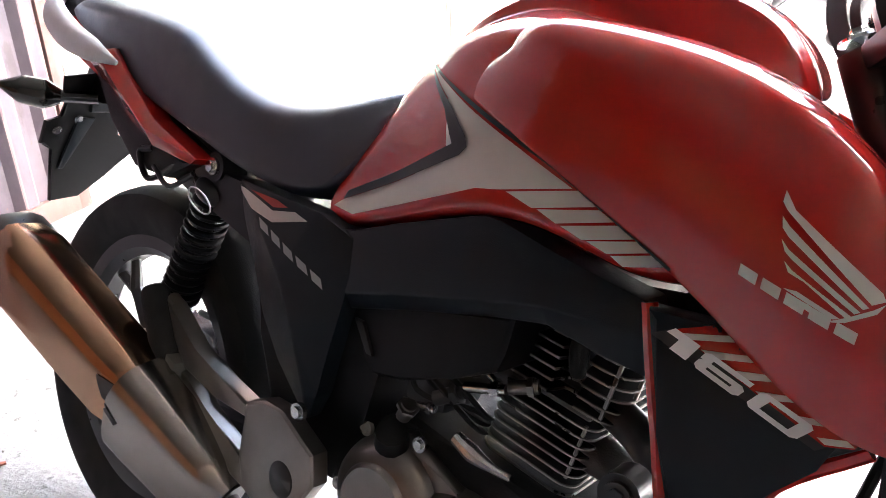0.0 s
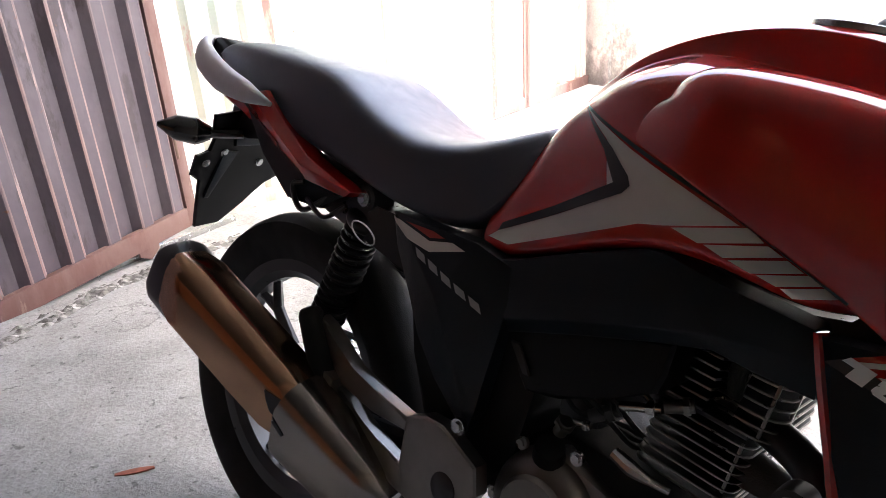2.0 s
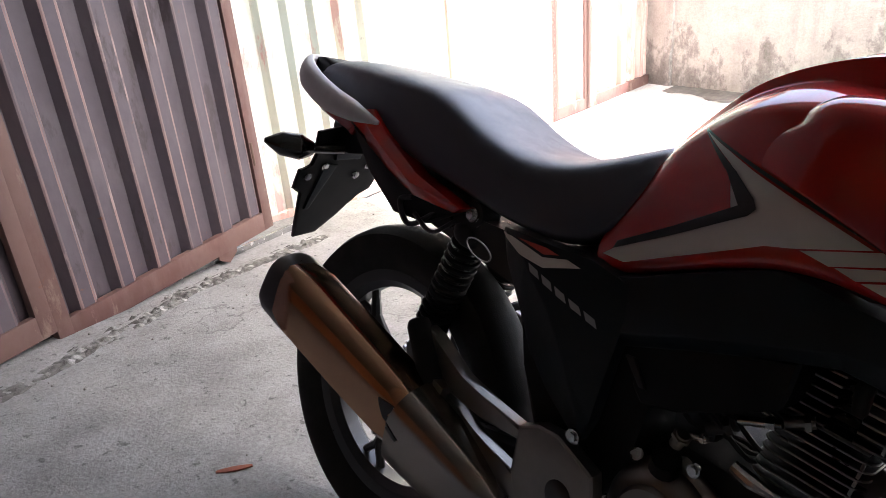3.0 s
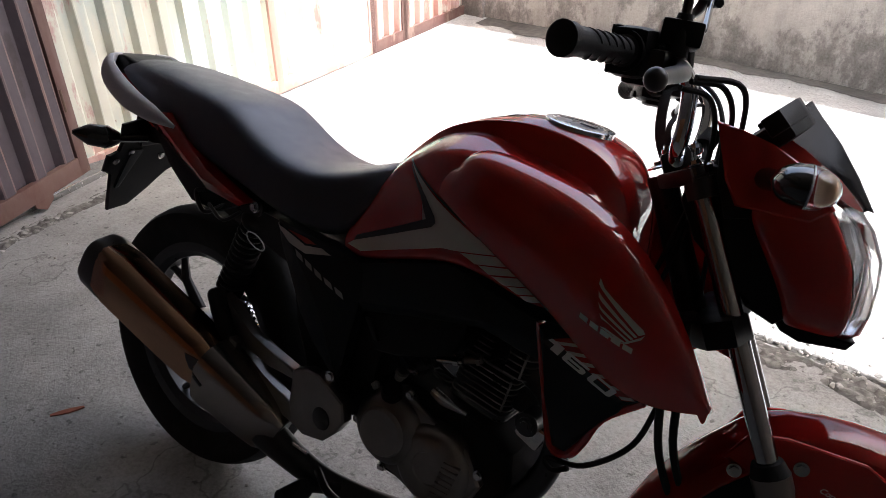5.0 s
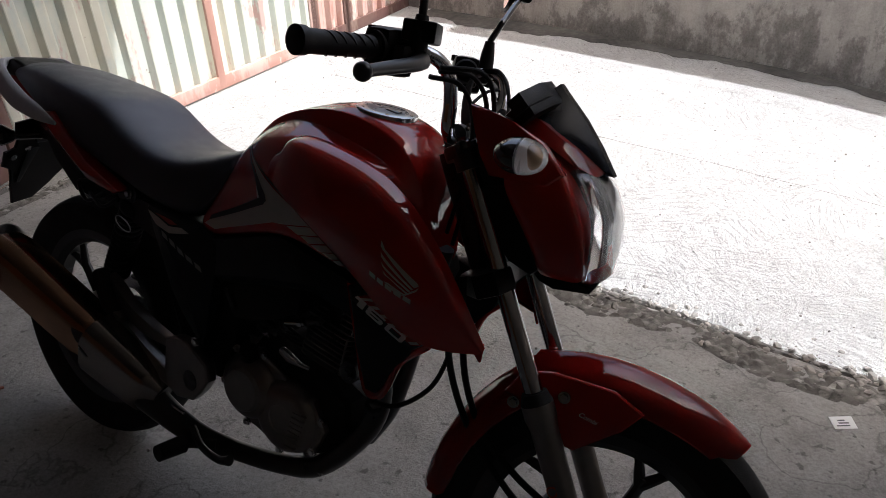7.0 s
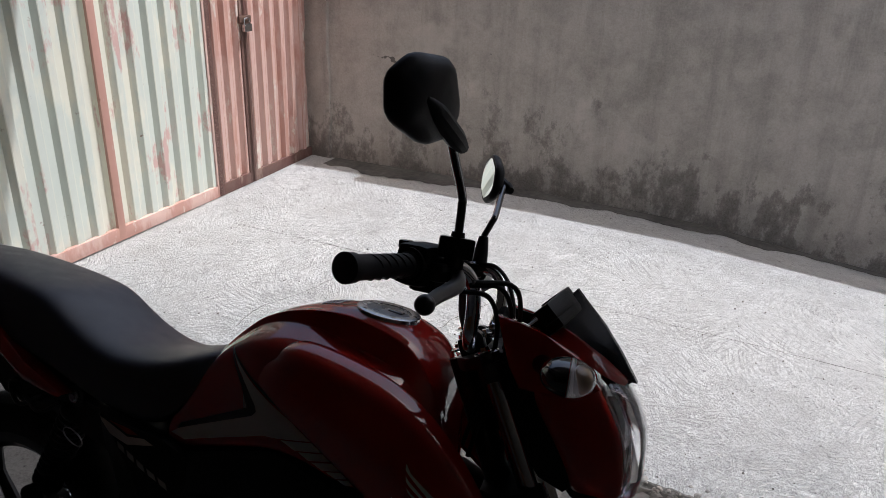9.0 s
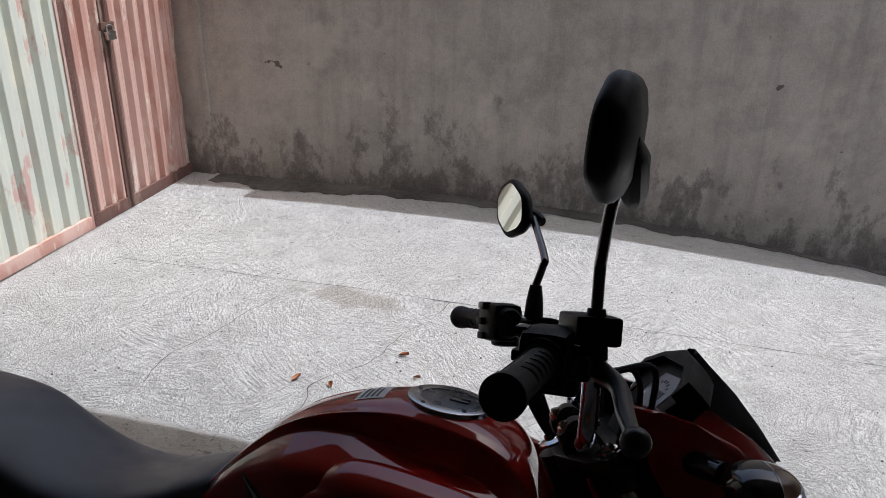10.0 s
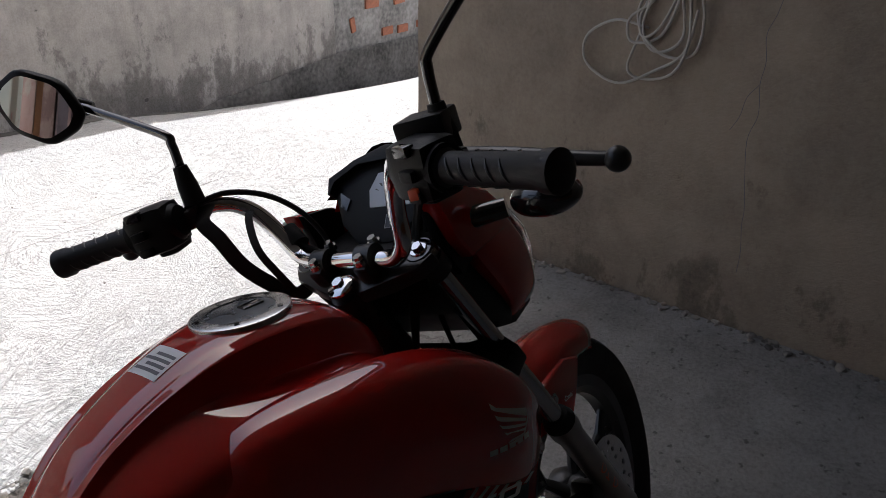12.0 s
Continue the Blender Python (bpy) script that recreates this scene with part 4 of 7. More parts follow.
sh = side_part("shock_absorber", shock_body, BLACK_METAL, "black twin rear shock absorber")
for o, y in zip(sh, (-1, 1)):
    bm = shock_spring()
    bm = toed(bm)
    part("spring", bm if y < 0 else flip_y(bm), BLACK_PLASTIC, o, "black coil spring")
    bm = bmesh.new()
    bolt(bm, (0.294, -0.163, 0.696), 0.0085, h=0.01)
    bm = toed(bm)
    part("bolt", bm if y < 0 else flip_y(bm), STEEL, o)

# swing arm, axle, chain and brake drum
part("swing_arm", (lambda b: (tube(b, [(0.55, -0.075, 0.37), (0.28, -0.078, 0.335), (0.07, -0.08, 0.315)], 0.02, 10, flat=1.3), tube(b, [(0.55, 0.085, 0.37), (0.28, 0.095, 0.335), (0.07, 0.10, 0.315)], 0.02, 10, flat=1.3), rod(b, (0.086, -0.115, 0.312), (0.086, 0.115, 0.312), 0.011), b)[3])(bmesh.new()), BLACK_METAL, bike, "black swing arm")
bm = bmesh.new()
lathe(bm, [(0.0, -0.062), (0.06, -0.062), (0.068, -0.05), (0.068, 0.0)], REAR, 40)
part("brake_drum", bm, ALLOY, rear_wheel, "grey brake drum")
bm = bmesh.new()
lathe(bm, [(0.055, 0.066), (0.085, 0.066), (0.085, 0.072), (0.055, 0.072), (0.055, 0.066)], REAR, 44)
for k in range(40):
    a = math.tau * k / 40
    box(bm, (REAR.x + 0.088 * math.cos(a), 0.069, 0.312 + 0.088 * math.sin(a)), (0.007, 0.006, 0.007), Matrix.Rotation(-a, 4, "Y"))
part("sprocket", bm, STEEL, rear_wheel, "toothed rear sprocket")
part("chain", (lambda b: (tube(b, [(0.086, 0.069, 0.40), (0.3, 0.069, 0.405), (0.58, 0.069, 0.40)], 0.007, 6), tube(b, [(0.086, 0.069, 0.224), (0.3, 0.069, 0.27), (0.58, 0.069, 0.33)], 0.007, 6), b)[2])(bmesh.new()), BLACK_METAL, bike)
part("brake_rod", (lambda b: (tube(b, [(0.53, -0.13, 0.26), (0.3, -0.12, 0.27), (0.13, -0.095, 0.25)], 0.004, 6), tube(b, [(0.09, -0.085, 0.31), (0.13, -0.095, 0.25)], 0.007, 6), b)[2])(bmesh.new()), STEEL, bike, "thin steel brake rod")

# exhaust
part("exhaust_pipe", tube(bmesh.new(), [(0.88, -0.01, 0.56), (0.95, -0.03, 0.535), (0.99, -0.06, 0.49), (0.99, -0.065, 0.43), (0.955, -0.065, 0.355), (0.865, -0.065, 0.252), (0.765, -0.065, 0.210), (0.63, -0.07, 0.185), (0.55, -0.10, 0.20), (0.48, -0.125, 0.235), (0.42, -0.14, 0.27)], [0.02] * 3 + [0.022] * 5 + [0.026, 0.03, 0.036], 16, 5), BLACK_METAL, bike, "matt black exhaust pipe")
MA, MB = Vector((-0.030, -0.214, 0.514)), Vector((0.450, -0.118, 0.268))
MD = (MB - MA).normalized()
MS = Vector((0, -1, 0))
MS = (MS - MD * MS.dot(MD)).normalized()
MU = MS.cross(MD) if MS.cross(MD).z > 0 else MD.cross(MS)


def can_ring(t, ry, rz, n=28, a0=0.0, a1=math.tau, full=True, sq=3.6):
    c = MA.lerp(MB, t)
    out = []
    for a in np.linspace(a0, a1, n, endpoint=not full):
        ca, sa = math.cos(a), math.sin(a)
        k = (abs(ca) ** sq + abs(sa) ** sq) ** (-1 / sq)
        out.append(c + MS * (ry * ca * k) + MU * (rz * sa * k))
    return out


muffler = part("muffler", loft(bmesh.new(), [can_ring(t, a, b) for t, a, b in ((-0.02, 0.03, 0.04), (-0.012, 0.043, 0.054), (0.02, 0.049, 0.061), (0.1, 0.050, 0.062), (0.6, 0.043, 0.053), (0.85, 0.036, 0.044), (1.0, 0.026, 0.032))]), BLACK_METAL, bike, "black muffler can")
A0, A1 = radians(-52), radians(128)


def shell(t0, t1, cut0, cut1, extra, a0, a1, tuck0=0.010):
    """A thin pressed shield round the can; its two ends are cut on the slant."""
    prof = ((-0.1, 0.046, 0.058), (0.1, 0.050, 0.063), (0.45, 0.049, 0.061), (0.7, 0.046, 0.056), (0.88, 0.041, 0.049), (1.05, 0.031, 0.037))
    rows = []
    for s in np.linspace(0, 1, 15):
        row = []
        for k, a in enumerate(np.linspace(a0, a1, 30)):
            f = k / 29
            t = (t0 + cut0(f)) * (1 - s) + (t1 + cut1(f)) * s
            tuck = tuck0 * max(0.0, 1 - s * 7) + 0.010 * max(0.0, 1 - (1 - s) * 7)
            ry, rz = (float(np.interp(t, [p[0] for p in prof], [p[i] for p in prof])) + extra - tuck for i in (1, 2))
            ca, sa = math.cos(a), math.sin(a)
            q = (abs(ca) ** 3.4 + abs(sa) ** 3.4) ** (-1 / 3.4)
            row.append(MA.lerp(MB, t) + MS * (ry * ca * q) + MU * (rz * sa * q))
        rows.append(row)
    bm = loft(bmesh.new(), rows, cap=False, closed=False)
    bmesh.ops.recalc_face_normals(bm, faces=bm.faces)
    bmesh.ops.solidify(bm, geom=bm.faces, thickness=0.0025)
    return bm


shield_a = part("heat_shield", shell(0.035, 0.65, lambda f: 0.05 * abs(f - 0.6), lambda f: 0.06 * (0.5 - f) * (f < 0.5), 0.009, radians(-24), radians(112)), BRUSHED, muffler, "satin steel heat shield, coppery wall reflection in its colour", 50)
shield_b = part("front_shield", shell(0.64, 1.0, lambda f: 0.12 * (0.5 - f) * (f < 0.5) - 0.02, lambda f: 0.0, 0.014, radians(-70), radians(100), 0.0), SHIELD_GREY, muffler, "satin steel front shield with a notch", 50)
shields = tree_of(shield_a, shield_b)
part("shield_notch", lay(flat([(0.261, 0.401), (0.272, 0.398), (0.293, 0.389), (0.279, 0.384), (0.277, 0.373), (0.307, 0.344), (0.303, 0.340), (0.270, 0.369)]), shields, -1, 0.0015, 0.006), DECAL_BLACK, muffler, "dark notch between the shields")
bm = bmesh.new()
lathe(bm, [(0.0, -0.250), (0.005, -0.250), (0.007, -0.246), (0.010, -0.246), (0.0125, -0.250), (0.0145, -0.247), (0.0145, -0.22)], (0.397, 0.072, 0.294), 24)
part("bolt", bm, STEEL, muffler, "recessed bolt")

# alloy footrest brackets
BRACKET_AT = Vector((-0.022, 0.008, -0.019))


def bracket():
    bm = bmesh.new()
    prism(bm, [(0.278, 0.522), (0.304, 0.515), (0.372, 0.466), (0.51, 0.446), (0.51, 0.426), (0.432, 0.423), (0.352, 0.434), (0.318, 0.47), (0.282, 0.505)], -0.207, -0.182, 0.006, seg=3)
    prism(bm, [(0.503, 0.447), (0.539, 0.464), (0.575, 0.465), (0.640, 0.436), (0.648, 0.40), (0.63, 0.37), (0.60, 0.338), (0.545, 0.325), (0.515, 0.335), (0.500, 0.374)], -0.209, -0.180, 0.008, seg=3)
    prism(bm, [(0.340, 0.432), (0.362, 0.424), (0.412, 0.396), (0.508, 0.376), (0.53, 0.33), (0.485, 0.337), (0.44, 0.366), (0.398, 0.384), (0.345, 0.412)], -0.2065, -0.184, 0.006, seg=3)
    prism(bm, [(0.318, 0.465), (0.335, 0.46), (0.352, 0.415), (0.325, 0.42)], -0.204, -0.186, 0.004)
    bmesh.ops.translate(bm, vec=BRACKET_AT, verts=bm.verts)
    return bm


br = side_part("footrest_bracket", bracket, ALLOY, "cast alloy footrest bracket")
for o, y in zip(br, (-1, 1)):
    for nm, bm, mt in (("peg_mount", (lambda b: (box(b, (0.328, -0.205, 0.432), (0.036, 0.034, 0.034), Matrix.Rotation(0.25, 4, "Y"), 0.007), b)[1])(bmesh.new()), ALLOY),
                       ("folded_footrest", tube(bmesh.new(), [(0.318, -0.205, 0.425), (0.295, -0.21, 0.465), (0.262, -0.212, 0.52), (0.256, -0.212, 0.53)], [0.021, 0.023, 0.021, 0.010], 12), RUBBER),
                       ("lightening_hole", lathe(bmesh.new(), [(0.0, -0.2105), (0.021, -0.2105), (0.0225, -0.2095), (0.0225, -0.195)], (0.592, 0, 0.384), 28), DECAL_BLACK)):
        bmesh.ops.translate(bm, vec=BRACKET_AT, verts=bm.verts)
        bm = toed(bm)
        part(nm, bm if y < 0 else flip_y(bm), mt, o)
bm = bmesh.new()
tube(bm, [(0.60, -0.10, 0.20), (0.56, -0.13, 0.20), (0.545, -0.15, 0.20)], 0.012, 10)
tube(bm, [(0.548, -0.145, 0.20), (0.54, -0.205, 0.20)], [0.02, 0.018], 12, smooth=False)
part("rider_footrest", bm, RUBBER, bike, "black rubber rider footrest")
bm = tube(bmesh.new(), [(0.56, -0.13, 0.24), (0.60, -0.14, 0.215), (0.66, -0.15, 0.215), (0.70, -0.155, 0.232)], [0.008, 0.008, 0.008, 0.011], 10)
part("brake_pedal", bm, BLACK_METAL, bike, "black brake pedal")
part("side_stand", tube(bmesh.new(), [(0.66, 0.10, 0.26), (0.63, 0.16, 0.13), (0.60, 0.235, -0.055)], [0.014, 0.012, 0.012], 10), BLACK_METAL, bike, "black side stand")

# engine
CYL = Vector((0.17, 0, 0.985)).normalized()
CYL_TURN = Matrix.Rotation(math.atan2(CYL.x, CYL.z), 4, "Y")
engine = part("crankcase", prism(bmesh.new(), [(0.60, 0.33), (0.615, 0.44), (0.68, 0.475), (0.78, 0.46), (0.86, 0.45), (0.925, 0.42), (0.935, 0.35), (0.89, 0.285), (0.79, 0.25), (0.67, 0.262)], -0.10, 0.10, 0.02, seg=3), CASE_DARK, bike, "dark cast engine crankcase")
base = Vector((0.826, 0, 0.474))


def fin(centre, hx, hy, corner, thick, pocket):
    """One cast fin: a rounded plate, thicker at its root, with a pocket for the spark plug."""
    def outline(grow):
        pts = []
        for sx, sy, a0 in ((1, 1, 0), (-1, 1, 90), (-1, -1, 180), (1, -1, 270)):
            for a in (0, 22, 45, 68, 90):
                w = radians(a0 + a)
                pts.append((sx * (hx - corner) + corner * math.cos(w), sy * (hy - corner) + corner * math.sin(w)))
            if pocket and (sx, sy) == (-1, -1):
                pts += [(-0.002, -hy), (0.004, -hy + 0.03), (0.014, -hy + 0.036), (0.024, -hy + 0.03), (0.030, -hy)]
        return [(x * (1 + grow), y * (1 + grow)) for x, y in pts]
    bm = bmesh.new()
    rings = []
    for dz, g in ((-thick, -0.02), (-thick * 0.55, 0.0), (thick * 0.55, 0.0), (thick, -0.02)):
        rings.append([bm.verts.new(centre + CYL_TURN @ Vector((x, y, dz))) for x, y in outline(g)])
    n = len(rings[0])
    for r in range(3):
        for k in range(n):
            f = bm.faces.new((rings[r][k], rings[r][(k + 1) % n], rings[r + 1][(k + 1) % n], rings[r + 1][k]))
            f.material_index = 1
    bm.faces.new(list(reversed(rings[0])))
    bm.faces.new(rings[3])
    return bm


for k in range(-2, 6):
    bm = fin(base + CYL * (0.010 + 0.0115 * k), 0.060, 0.074, 0.02, 0.0017, False)
    part("cooling_fin", bm, [ENGINE_BLACK, FIN_EDGE], engine, "dark cooling fin with a bright edge" if k == 2 else "", 25)
for k in range(7):
    bm = fin(base + CYL * (0.086 + 0.0128 * k), 0.080 - 0.0008 * k, 0.08, 0.03, 0.0019, True)
    part("cooling_fin", bm, [ENGINE_BLACK, FIN_EDGE], engine, "", 25)
for u, y, lo, hi in ((-0.056, -0.0765, 0.086, 0.162), (0.060, -0.0745, 0.086, 0.162), (0.076, -0.045, 0.086, 0.162), (0.048, -0.068, 0.006, 0.07), (0.0575, 0.01, 0.006, 0.07)):
    bm = bmesh.new()
    box(bm, base + CYL * ((lo + hi) / 2) + CYL_TURN @ Vector((u, y, 0)), (0.004, 0.005, hi - lo), CYL_TURN, 0.001)
    part("fin_web", bm, FIN_EDGE, engine)
bm = bmesh.new()
tube(bm, [base, base + CYL * 0.17], 0.042, 24, smooth=False)
box(bm, base + CYL * 0.125, (0.085, 0.085, 0.1), CYL_TURN, 0.01)
part("cylinder", bm, ENGINE_BLACK, engine)
bm = bmesh.new()
box(bm, base + CYL * 0.079, (0.10, 0.142, 0.006), CYL_TURN, 0.0015)
box(bm, base + CYL * 0.182 + Vector((0.008, 0, 0)), (0.138, 0.13, 0.034), CYL_TURN, 0.012)
box(bm, base + CYL * 0.168 + Vector((0.006, 0, 0)), (0.152, 0.15, 0.007), CYL_TURN, 0.002)
part("cylinder_head", bm, ENGINE_BLACK, engine, "dark cylinder head cover")
bm = rod(bmesh.new(), (0.862, -0.03, 0.50), (0.93, -0.035, 0.488), 0.026, 0.02, 20)
part("exhaust_port", bm, ENGINE_BLACK, engine)
bm = bmesh.new()
tube(bm, [(0.905, -0.075, 0.650), (0.890, -0.098, 0.645), (0.876, -0.102, 0.628), (0.872, -0.092, 0.606), (0.871, -0.085, 0.59)], [0.005, 0.007, 0.010, 0.010, 0.008], 14)
part("spark_plug_cap", bm, RUBBER, engine, "black spark plug cap")
bm = bmesh.new()
lathe(bm, [(0.0, -0.150), (0.044, -0.150), (0.047, -0.147), (0.049, -0.143), (0.058, -0.140), (0.068, -0.132), (0.074, -0.118), (0.076, -0.09)], (0.685, 0, 0.375), 48)
part("generator_cover", bm, ALLOY, engine, "round grey side casing")
bm = bmesh.new()
lathe(bm, [(0.0, -0.132), (0.03, -0.133), (0.032, -0.136), (0.06, -0.136), (0.072, -0.129), (0.08, -0.115), (0.084, -0.09)], (0.786, 0, 0.343), 48)
part("clutch_cover", bm, ALLOY, engine, "grey clutch casing")
bm = prism(bmesh.new(), [(0.66, 0.45), (0.70, 0.462), (0.76, 0.43), (0.85, 0.40), (0.885, 0.345), (0.86, 0.285), (0.77, 0.258), (0.67, 0.29), (0.605, 0.36)], -0.118, -0.09, 0.012, seg=3)
part("side_casing", bm, ALLOY, engine, "grey cast side casing")
for k in range(8):
    bm = bmesh.new()
    box(bm, (0.835 - 0.003 * k, -0.134, 0.372 - 0.0115 * k), (0.034, 0.008, 0.005), bevel=0.0018)
    part("casing_rib", bm, ALLOY, engine)
for x, z in ((0.61, 0.36), (0.64, 0.445), (0.72, 0.458), (0.88, 0.37), (0.862, 0.295), (0.775, 0.262), (0.68, 0.288)):
    bm = bmesh.new()
    bolt(bm, (x, -0.12, z), 0.006)
    part("casing_bolt", bm, STEEL, engine)
bm = bmesh.new()
tube(bm, [(0.680, -0.115, 0.430), (0.686, -0.128, 0.452)], [0.017, 0.017], 16, smooth=False)
tube(bm, [(0.6845, -0.125, 0.447), (0.689, -0.134, 0.464)], [0.021, 0.019], 16, smooth=False)
part("oil_filler_cap", bm, BLACK_PLASTIC, engine, "black oil filler cap")
bm = bmesh.new()
tube(bm, [(0.70, -0.06, 0.52), (0.74, -0.055, 0.54), (0.79, -0.04, 0.56)], [0.022, 0.024, 0.022], 16)
box(bm, (0.70, -0.06, 0.52), (0.06, 0.08, 0.06), bevel=0.01)
part("throttle_body", bm, BLACK_METAL, engine, "dark throttle body with wiring")
for k in range(4):
    bm = tube(bmesh.new(), [(0.66 + 0.012 * k, -0.08 - 0.006 * (k % 3), 0.55 - 0.006 * k), (0.70 + 0.014 * k, -0.115 + 0.01 * (k % 2), 0.515 + 0.008 * (k % 4)), (0.75 + 0.006 * k, -0.07, 0.50 - 0.01 * (k % 3)), (0.76 + 0.006 * k, -0.04, 0.48)], 0.0035, 6)
    part("hose", bm, RUBBER, engine)
bm = tube(bmesh.new(), [(0.765, -0.12, 0.486), (0.79, -0.122, 0.478), (0.815, -0.12, 0.472), (0.835, -0.115, 0.468)], [0.008, 0.010, 0.005, 0.004], 10)
part("oil_sensor", bm, STEEL, engine, "brass-coloured sensor plug")
bm = bmesh.new()
rod(bm, (0.965, -0.10, 0.528), (0.965, -0.135, 0.528), 0.02)
bolt(bm, (0.965, -0.138, 0.528), 0.009)
part("horn_mount", bm, BLACK_METAL, bike)
bm = bmesh.new()
box(bm, (0.945, -0.02, 0.47), (0.05, 0.08, 0.045), Matrix.Rotation(0.4, 4, "Y"), 0.008)
part("horn", bm, CHROME, bike, "bright horn body")
part("down_tube", (lambda b: (tube(b, [(1.05, -0.0, 0.76), (1.02, 0, 0.60), (0.98, 0, 0.42), (0.93, 0, 0.32)], 0.02, 12), b)[1])(bmesh.new()), BLACK_METAL, bike, "black frame down tube")
part("hose_loop", tube(bmesh.new(), [(1.14, -0.08, 0.63), (1.12, -0.10, 0.55), (1.06, -0.11, 0.49), (1.0, -0.11, 0.475), (1.015, -0.12, 0.465), (1.04, -0.12, 0.48)], 0.0045, 8), RUBBER, bike, "black breather hose")
for p, q, r, m in (((0.752, -0.10, 0.535), (0.80, -0.095, 0.548), 0.006, STEEL), ((0.72, -0.105, 0.51), (0.752, -0.10, 0.53), 0.009, ENGINE_BLACK), ((0.70, -0.11, 0.495), (0.725, -0.11, 0.50), 0.005, STEEL), ((0.80, -0.09, 0.55), (0.83, -0.08, 0.56), 0.008, ALLOY),
                   ((0.765, -0.09, 0.56), (0.79, -0.088, 0.545), 0.004, STEEL), ((0.735, -0.11, 0.545), (0.775, -0.10, 0.562), 0.0045, RUBBER), ((0.69, -0.12, 0.48), (0.70, -0.125, 0.50), 0.009, ALLOY)):
    bm = rod(bmesh.new(), p, q, r, n=12)
    rod(bm, Vector(q) + (Vector(p) - Vector(q)) * 0.35, Vector(q) + (Vector(p) - Vector(q)) * 0.15, r * 1.5, n=6)
    part("hose_fitting", bm, m, engine)

for o in (engine, *engine.children):
    o.data.transform(Matrix.Translation((0, 0.03, 0)))

# ---- front end, turned with the bars ----
def fpart(name, bm, material, label="", parent=None, smooth=35):
    return part(name, steered(bm), material, parent or bike, label, smooth)


for sg in (-1, 1):
    y = 0.092 * sg
    top, seal, foot = Vector((1.092, y, 0.952)), Vector((1.287, y, 0.575)), Vector((1.424, y, 0.305))
    fork = fpart("fork_leg", rod(bmesh.new(), top, seal + (foot - seal) * 0.05, 0.0155), FORK_TUBE, "chrome upper fork leg")
    bm = bmesh.new()
    tube(bm, [seal, seal.lerp(foot, 0.08), seal.lerp(foot, 0.14), seal.lerp(foot, 0.8), foot], [0.027, 0.027, 0.023, 0.0225, 0.026], 20, smooth=False)
    slider = fpart("slider", bm, ALLOY, "silver-grey lower fork slider", fork)
    fpart("seal", rod(bmesh.new(), seal - (foot - seal) * 0.06, seal, 0.021, 0.027), RUBBER, "", fork)
    bm = bmesh.new()
    d = (top - seal).normalized()
    tube(bm, [top - d * 0.004, top + d * 0.006, top + d * 0.009], [0.021, 0.021, 0.018], 24, smooth=False)
    fpart("fork_cap", bm, GLOSS_BLACK, "black fork cap with a bright bolt", fork)
    bm = bmesh.new()
    tube(bm, [top + d * 0.008, top + d * 0.011], [0.0125, 0.0115], 20, smooth=False)
    tube(bm, [top + d * 0.011, top + d * 0.016], [0.0078, 0.0070], 6, smooth=False)
    fpart("cap_bolt", bm, CHROME, "", fork)
    fpart("clamp_cover", rod(bmesh.new(), top.lerp(seal, 0.02), top.lerp(seal, 0.085), 0.022), BLACK_METAL, "", fork)
bm = bmesh.new()
rod(bm, (1.412, -0.115, 0.305), (1.412, 0.115, 0.305), 0.011)
fpart("front_axle", bm, STEEL)
# triple clamps
d = AXIS
bm = prism(bmesh.new(), [(1.022, -0.024), (1.036, -0.06), (1.052, -0.098), (1.075, -0.114), (1.096, -0.102), (1.098, -0.078), (1.078, -0.05), (1.068, 0), (1.078, 0.05), (1.098, 0.078), (1.096, 0.102), (1.075, 0.114), (1.052, 0.098), (1.036, 0.06), (1.022, 0.024)], -0.011, 0.011, 0.005, axis=2)
bmesh.ops.transform(bm, matrix=Matrix.Translation((1.060, 0, 0.932)) @ Matrix.Rotation(-RAKE, 4, "Y") @ Matrix.Translation((-1.045, 0, 0)), verts=bm.verts)
bridge = fpart("top_bridge", bm, BLACK_METAL, "black top fork bridge")
bm = prism(bmesh.new(), [(1.0, -0.045), (1.045, -0.12), (1.085, -0.125), (1.105, -0.09), (1.08, -0.05), (1.08, 0.05), (1.105, 0.09), (1.085, 0.125), (1.045, 0.12), (1.0, 0.045)], -0.02, 0.02, 0.006, axis=2)
bmesh.ops.transform(bm, matrix=Matrix.Translation(Vector((1.060, 0, 0.932)) - AXIS * 0.215) @ Matrix.Rotation(-RAKE, 4, "Y") @ Matrix.Translation((-1.045, 0, 0)), verts=bm.verts)
fpart("lower_bridge", bm, BLACK_PLASTIC, "black lower fork bridge")
bm = bmesh.new()
rod(bm, STEM - AXIS * 0.21, STEM, 0.022)
fpart("steering_stem", bm, BLACK_METAL)
bm = bmesh.new()
tube(bm, [STEM + AXIS * 0.010, STEM + AXIS * 0.013, STEM + AXIS * 0.016], [0.019, 0.018, 0.012], 24, smooth=False)
tube(bm, [STEM + AXIS * 0.015, STEM + AXIS * 0.021], [0.0085, 0.0075], 6, smooth=False)
fpart("stem_nut", bm, CHROME, "bright steering stem nut", bridge)
